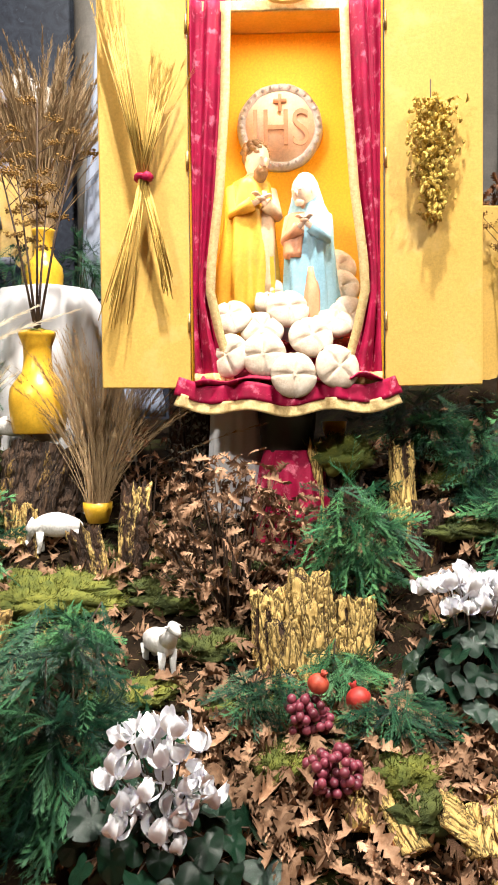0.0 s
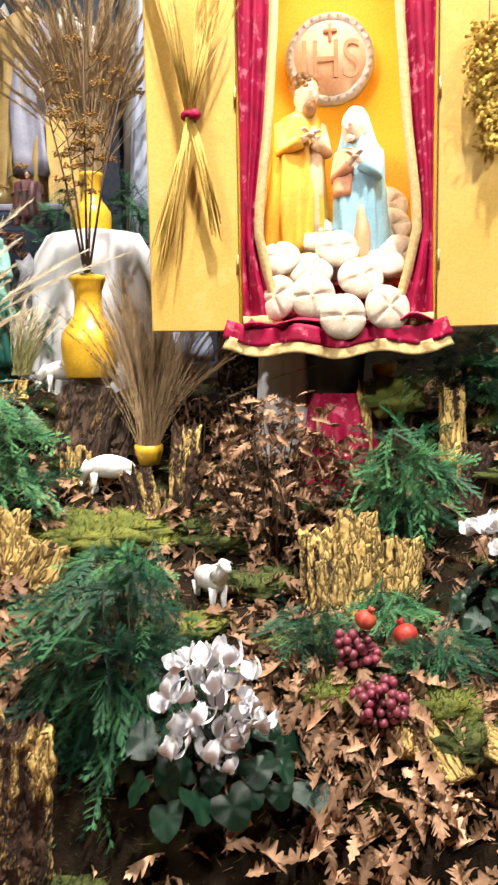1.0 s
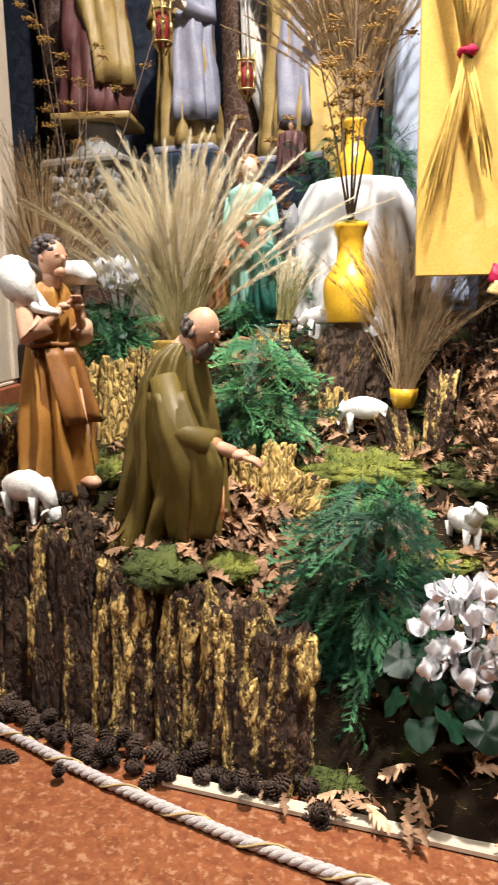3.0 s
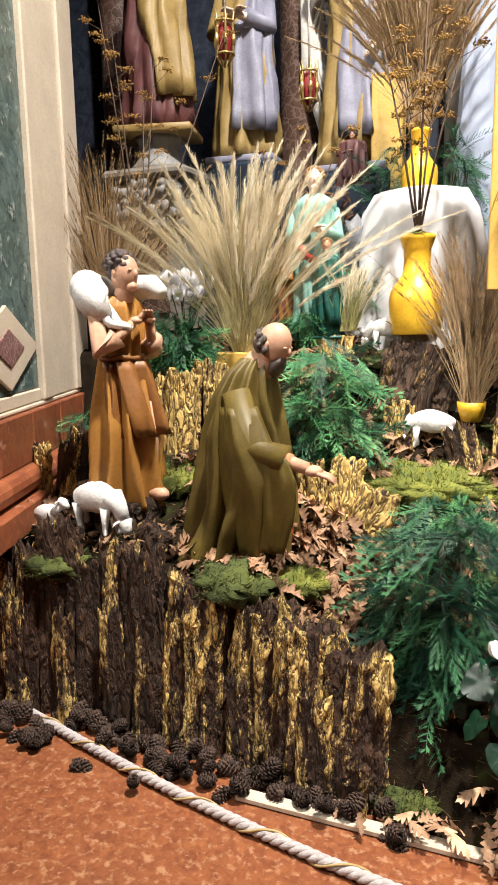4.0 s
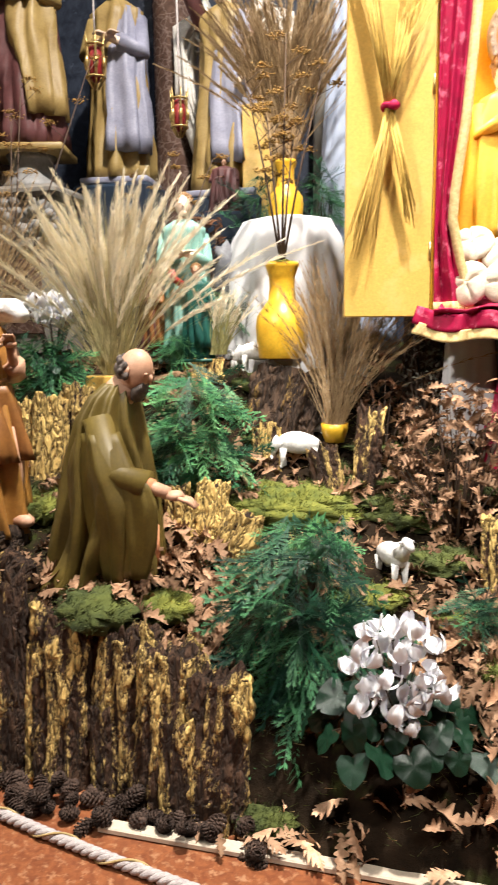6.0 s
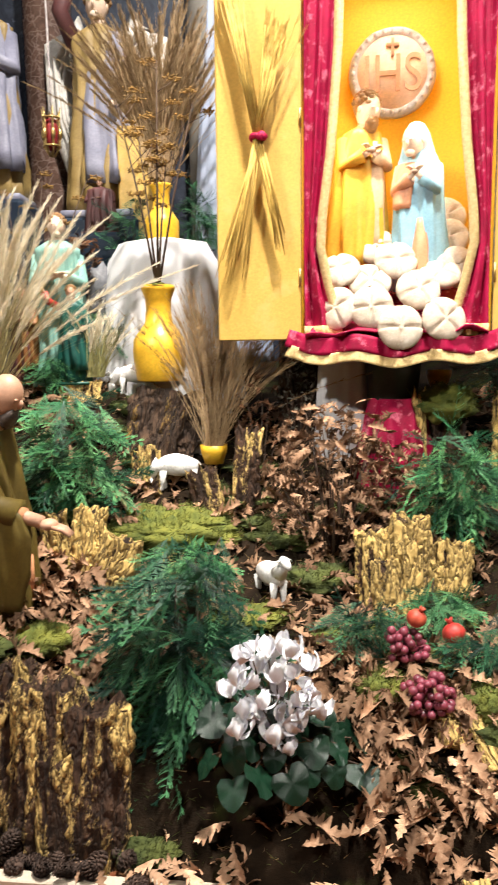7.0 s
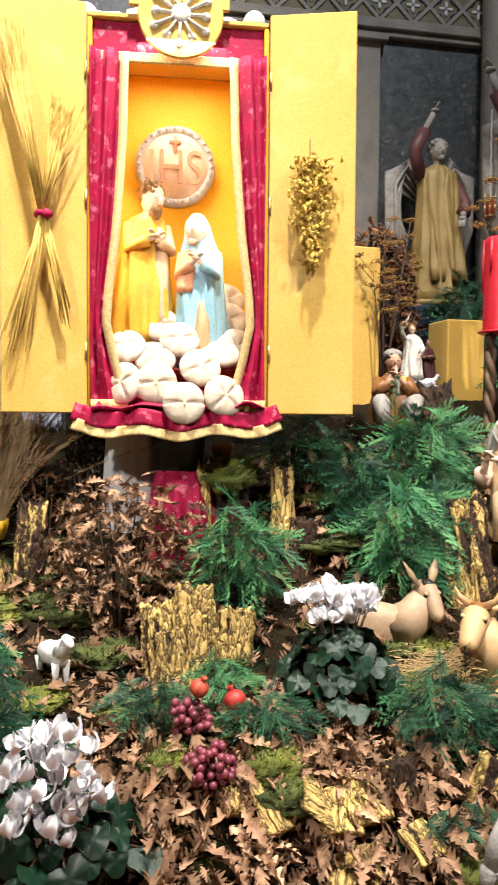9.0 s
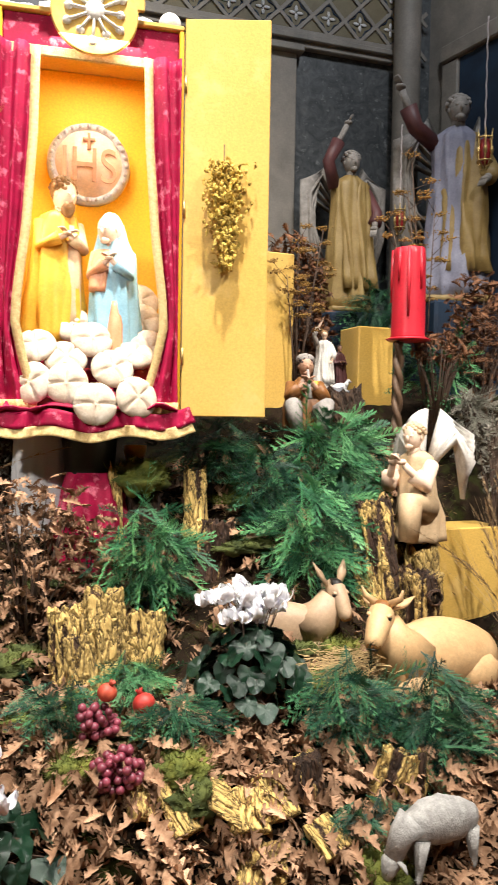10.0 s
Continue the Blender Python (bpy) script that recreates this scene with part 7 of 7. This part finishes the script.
# red candle on its twisted stand
can = empty("candle", pose(1.835, 3.0, 1.905), "thick red wax candle on a twisted wooden stand", "candle")
q = Soup()
lathe(q, [(0.001, 0), (0.086, 0), (0.084, 0.02), (0.082, 0.2), (0.080, 0.42), (0.078, 0.45), (0.072, 0.455), (0.05, 0.44), (0.001, 0.438)], 36, 0, None, 0.05)
for a, ln in ((2.6, 0.26), (4.2, 0.34), (5.0, 0.2), (3.6, 0.16)):
    tube(q, [(0.078 * math.cos(a), 0.078 * math.sin(a), 0.45), (0.083 * math.cos(a), 0.083 * math.sin(a), 0.45 - ln * 0.5), (0.085 * math.cos(a), 0.085 * math.sin(a), 0.45 - ln)], [0.010, 0.009, 0.006], 8)
lathe(q, [(0.001, -0.004), (0.10, -0.004), (0.11, 0.004), (0.09, 0.012), (0.001, 0.012)], 24, 0, None, 0.1)
part("wax", q, M["wax"], can, "red wax with drips")
q = Soup()
tube(q, [(0, 0, 0.43), (0.003, 0, 0.465)], 0.003, 6)
part("wick", q, M["horn"], can)
q = Soup()
for k in range(2):
    tube(q, [(-0.05 + 0.013 * math.cos(t * 22 + k * math.pi), 0.013 * math.sin(t * 22 + k * math.pi), -0.01 - 0.75 * t) for t in np.linspace(0, 1, 60)], 0.016, 8)
part("stand", q, M["wood"], can, "twisted dark wooden stand")


def hanging_lamp(x, y, z, k, top, label):
    """A gilt openwork lantern with a red glass, hung by a cord."""
    ob = empty("hanging_lamp", pose(x, y, z), label, "lamp", "hanging lamps")
    q = Soup()
    lathe(q, [(0.012 * k, -0.10 * k), (0.03 * k, -0.06 * k), (0.034 * k, 0.0), (0.028 * k, 0.05 * k), (0.01 * k, 0.06 * k)], 14)
    part("glass", q, M["lamp_red"], ob, "dark red glass")
    for i in range(6):
        a = i * math.pi / 3
        q = Soup()
        tube(q, [(0.012 * k * math.cos(a), 0.012 * k * math.sin(a), -0.13 * k), (0.042 * k * math.cos(a), 0.042 * k * math.sin(a), -0.08 * k), (0.042 * k * math.cos(a), 0.042 * k * math.sin(a), 0.06 * k), (0.05 * k * math.cos(a), 0.05 * k * math.sin(a), 0.11 * k)], [0.004 * k, 0.006 * k, 0.006 * k, 0.002 * k], 6)
        blob(q, (0.045 * k * math.cos(a), 0.045 * k * math.sin(a), -0.02 * k), (0.012 * k, 0.012 * k, 0.03 * k), 0, 8)
        part("rib", q, M["brass"], ob)
    for zz in (-0.08, 0.06):
        q = Soup()
        tube(q, [(0.043 * k * math.cos(a), 0.043 * k * math.sin(a), zz * k) for a in np.linspace(0, 6.283, 20)], 0.006 * k, 6)
        part("band", q, M["brass"], ob, "gilt openwork band")
    q = Soup()
    tube(q, [(0.002 * math.sin(t * 40), 0.002 * math.cos(t * 40), 0.05 * k + (top - z - 0.05 * k) * t) for t in np.linspace(0, 1, 30)], 0.005, 6)
    part("cord", q, M["rope"], ob, "pale twisted cord")


hanging_lamp(-1.89, 3.60, 2.90, 1.15, 8.38, "gilt hanging lantern with red glass on a cord")
hanging_lamp(-1.42, 3.60, 2.60, 1.0, 8.38, "gilt hanging lantern with dark red glass on a cord")
hanging_lamp(2.66, 3.60, 3.17, 1.0, 3.96, "small gilt lantern hung from a raised hand")
hanging_lamp(2.31, 4.00, 2.82, 0.8, 3.42, "small gilt lantern hung from an angel's hand")

# ---- rope and pine cones along the floor ----
rope = empty("rope", Matrix(), "white twisted rope with a gold cord lying on the marble floor", "rope")
way = [Vector(p) for p in ((-2.75, 1.98, 0.02), (-2.12, 1.785, 0.02), (-1.53, 1.604, 0.02), (-1.12, 1.494, 0.02), (-0.62, 1.393, 0.02), (-0.1, 1.33, 0.02), (0.7, 1.22, 0.02))]
dense = []
for i in range(len(way) - 1):
    a, b = way[i], way[i + 1]
    c0, c1 = way[max(0, i - 1)], way[min(len(way) - 1, i + 2)]
    for k in range(50):
        t = k / 50
        h0 = (b - c0) * 0.5
        h1 = (c1 - a) * 0.5
        dense.append(a * (2 * t ** 3 - 3 * t ** 2 + 1) + h0 * (t ** 3 - 2 * t ** 2 + t) + b * (-2 * t ** 3 + 3 * t ** 2) + h1 * (t ** 3 - t ** 2))
for k in range(4):
    q = Soup()
    pts = []
    run = 0.0
    r = 0.0085 if k < 3 else 0.0185
    for i, p in enumerate(dense):
        d = (dense[min(i + 1, len(dense) - 1)] - dense[max(i - 1, 0)]).normalized()
        if i:
            run += (p - dense[i - 1]).length
        n1 = d.cross(Vector((0, 0, 1))).normalized()
        n2 = n1.cross(d)
        a = run / (0.085 if k < 3 else 0.24) * 6.283 + k * 2.094
        pts.append(p + (n1 * math.cos(a) + n2 * math.sin(a)) * r)
    tube(q, pts, 0.0095 if k < 3 else 0.0035, 7)
    part("strand", q, M["rope" if k < 3 else "rope_gold"], rope, "" if k < 3 else "thin gold cord")


def cone_mesh():
    q = Soup()
    lathe(q, [(0.004, 0), (0.012, 0.01), (0.012, 0.04), (0.003, 0.06)], 8)
    for i in range(64):
        t = i / 63
        a = i * 2.4
        r = 0.027 * math.sin(math.pi * (0.16 + 0.76 * t)) ** 0.8
        z = 0.006 + 0.054 * t
        m = pose(0, 0, z, 0, 0, math.degrees(a)) @ pose(0, 0, 0, 0, -10 - 40 * t, 0)
        q.add([(0.004, -0.003, 0), (0.004, 0.003, 0), (r, 0.007, 0.001), (r + 0.003, 0, 0.003), (r, -0.007, 0.001), (r * 0.9, 0, -0.003)], [(0, 4, 3, 2, 1), (0, 5, 4), (5, 0, 1), (5, 1, 2), (5, 2, 3), (5, 3, 4)], 0, m)
    return q


rnd = random.Random(12)
first = None
for i in range(120):
    x = -0.45 - 1.75 * rnd.random() ** 0.8
    lay = lerp(((-2.75, 1.98), (-2.12, 1.785), (-1.53, 1.604), (-1.12, 1.494), (-0.62, 1.393), (0.7, 1.22)), x)
    y = rnd.uniform(1.60, 1.70) - 0.09 * max(0.0, x + 1.25)
    if y < lay + 0.06:
        y = lay - rnd.uniform(0.05, 0.12) if x < -1.75 or i % 3 == 0 else lay + 0.065
    high = 0.02 + (0.035 if i % 4 == 0 and y > lay else 0)
    m = pose(x, y, high, rnd.uniform(30, 120), rnd.uniform(-40, 40), rnd.uniform(0, 360)) @ Matrix.Scale(rnd.uniform(0.82, 1.18), 4)
    if first is None:
        first = thing("pine_cone", cone_mesh(), M["cone"], m, "open dark brown pine cone at the foot of the bark wall", "pine cone", "pine cones")
    else:
        copy_thing(first, m)
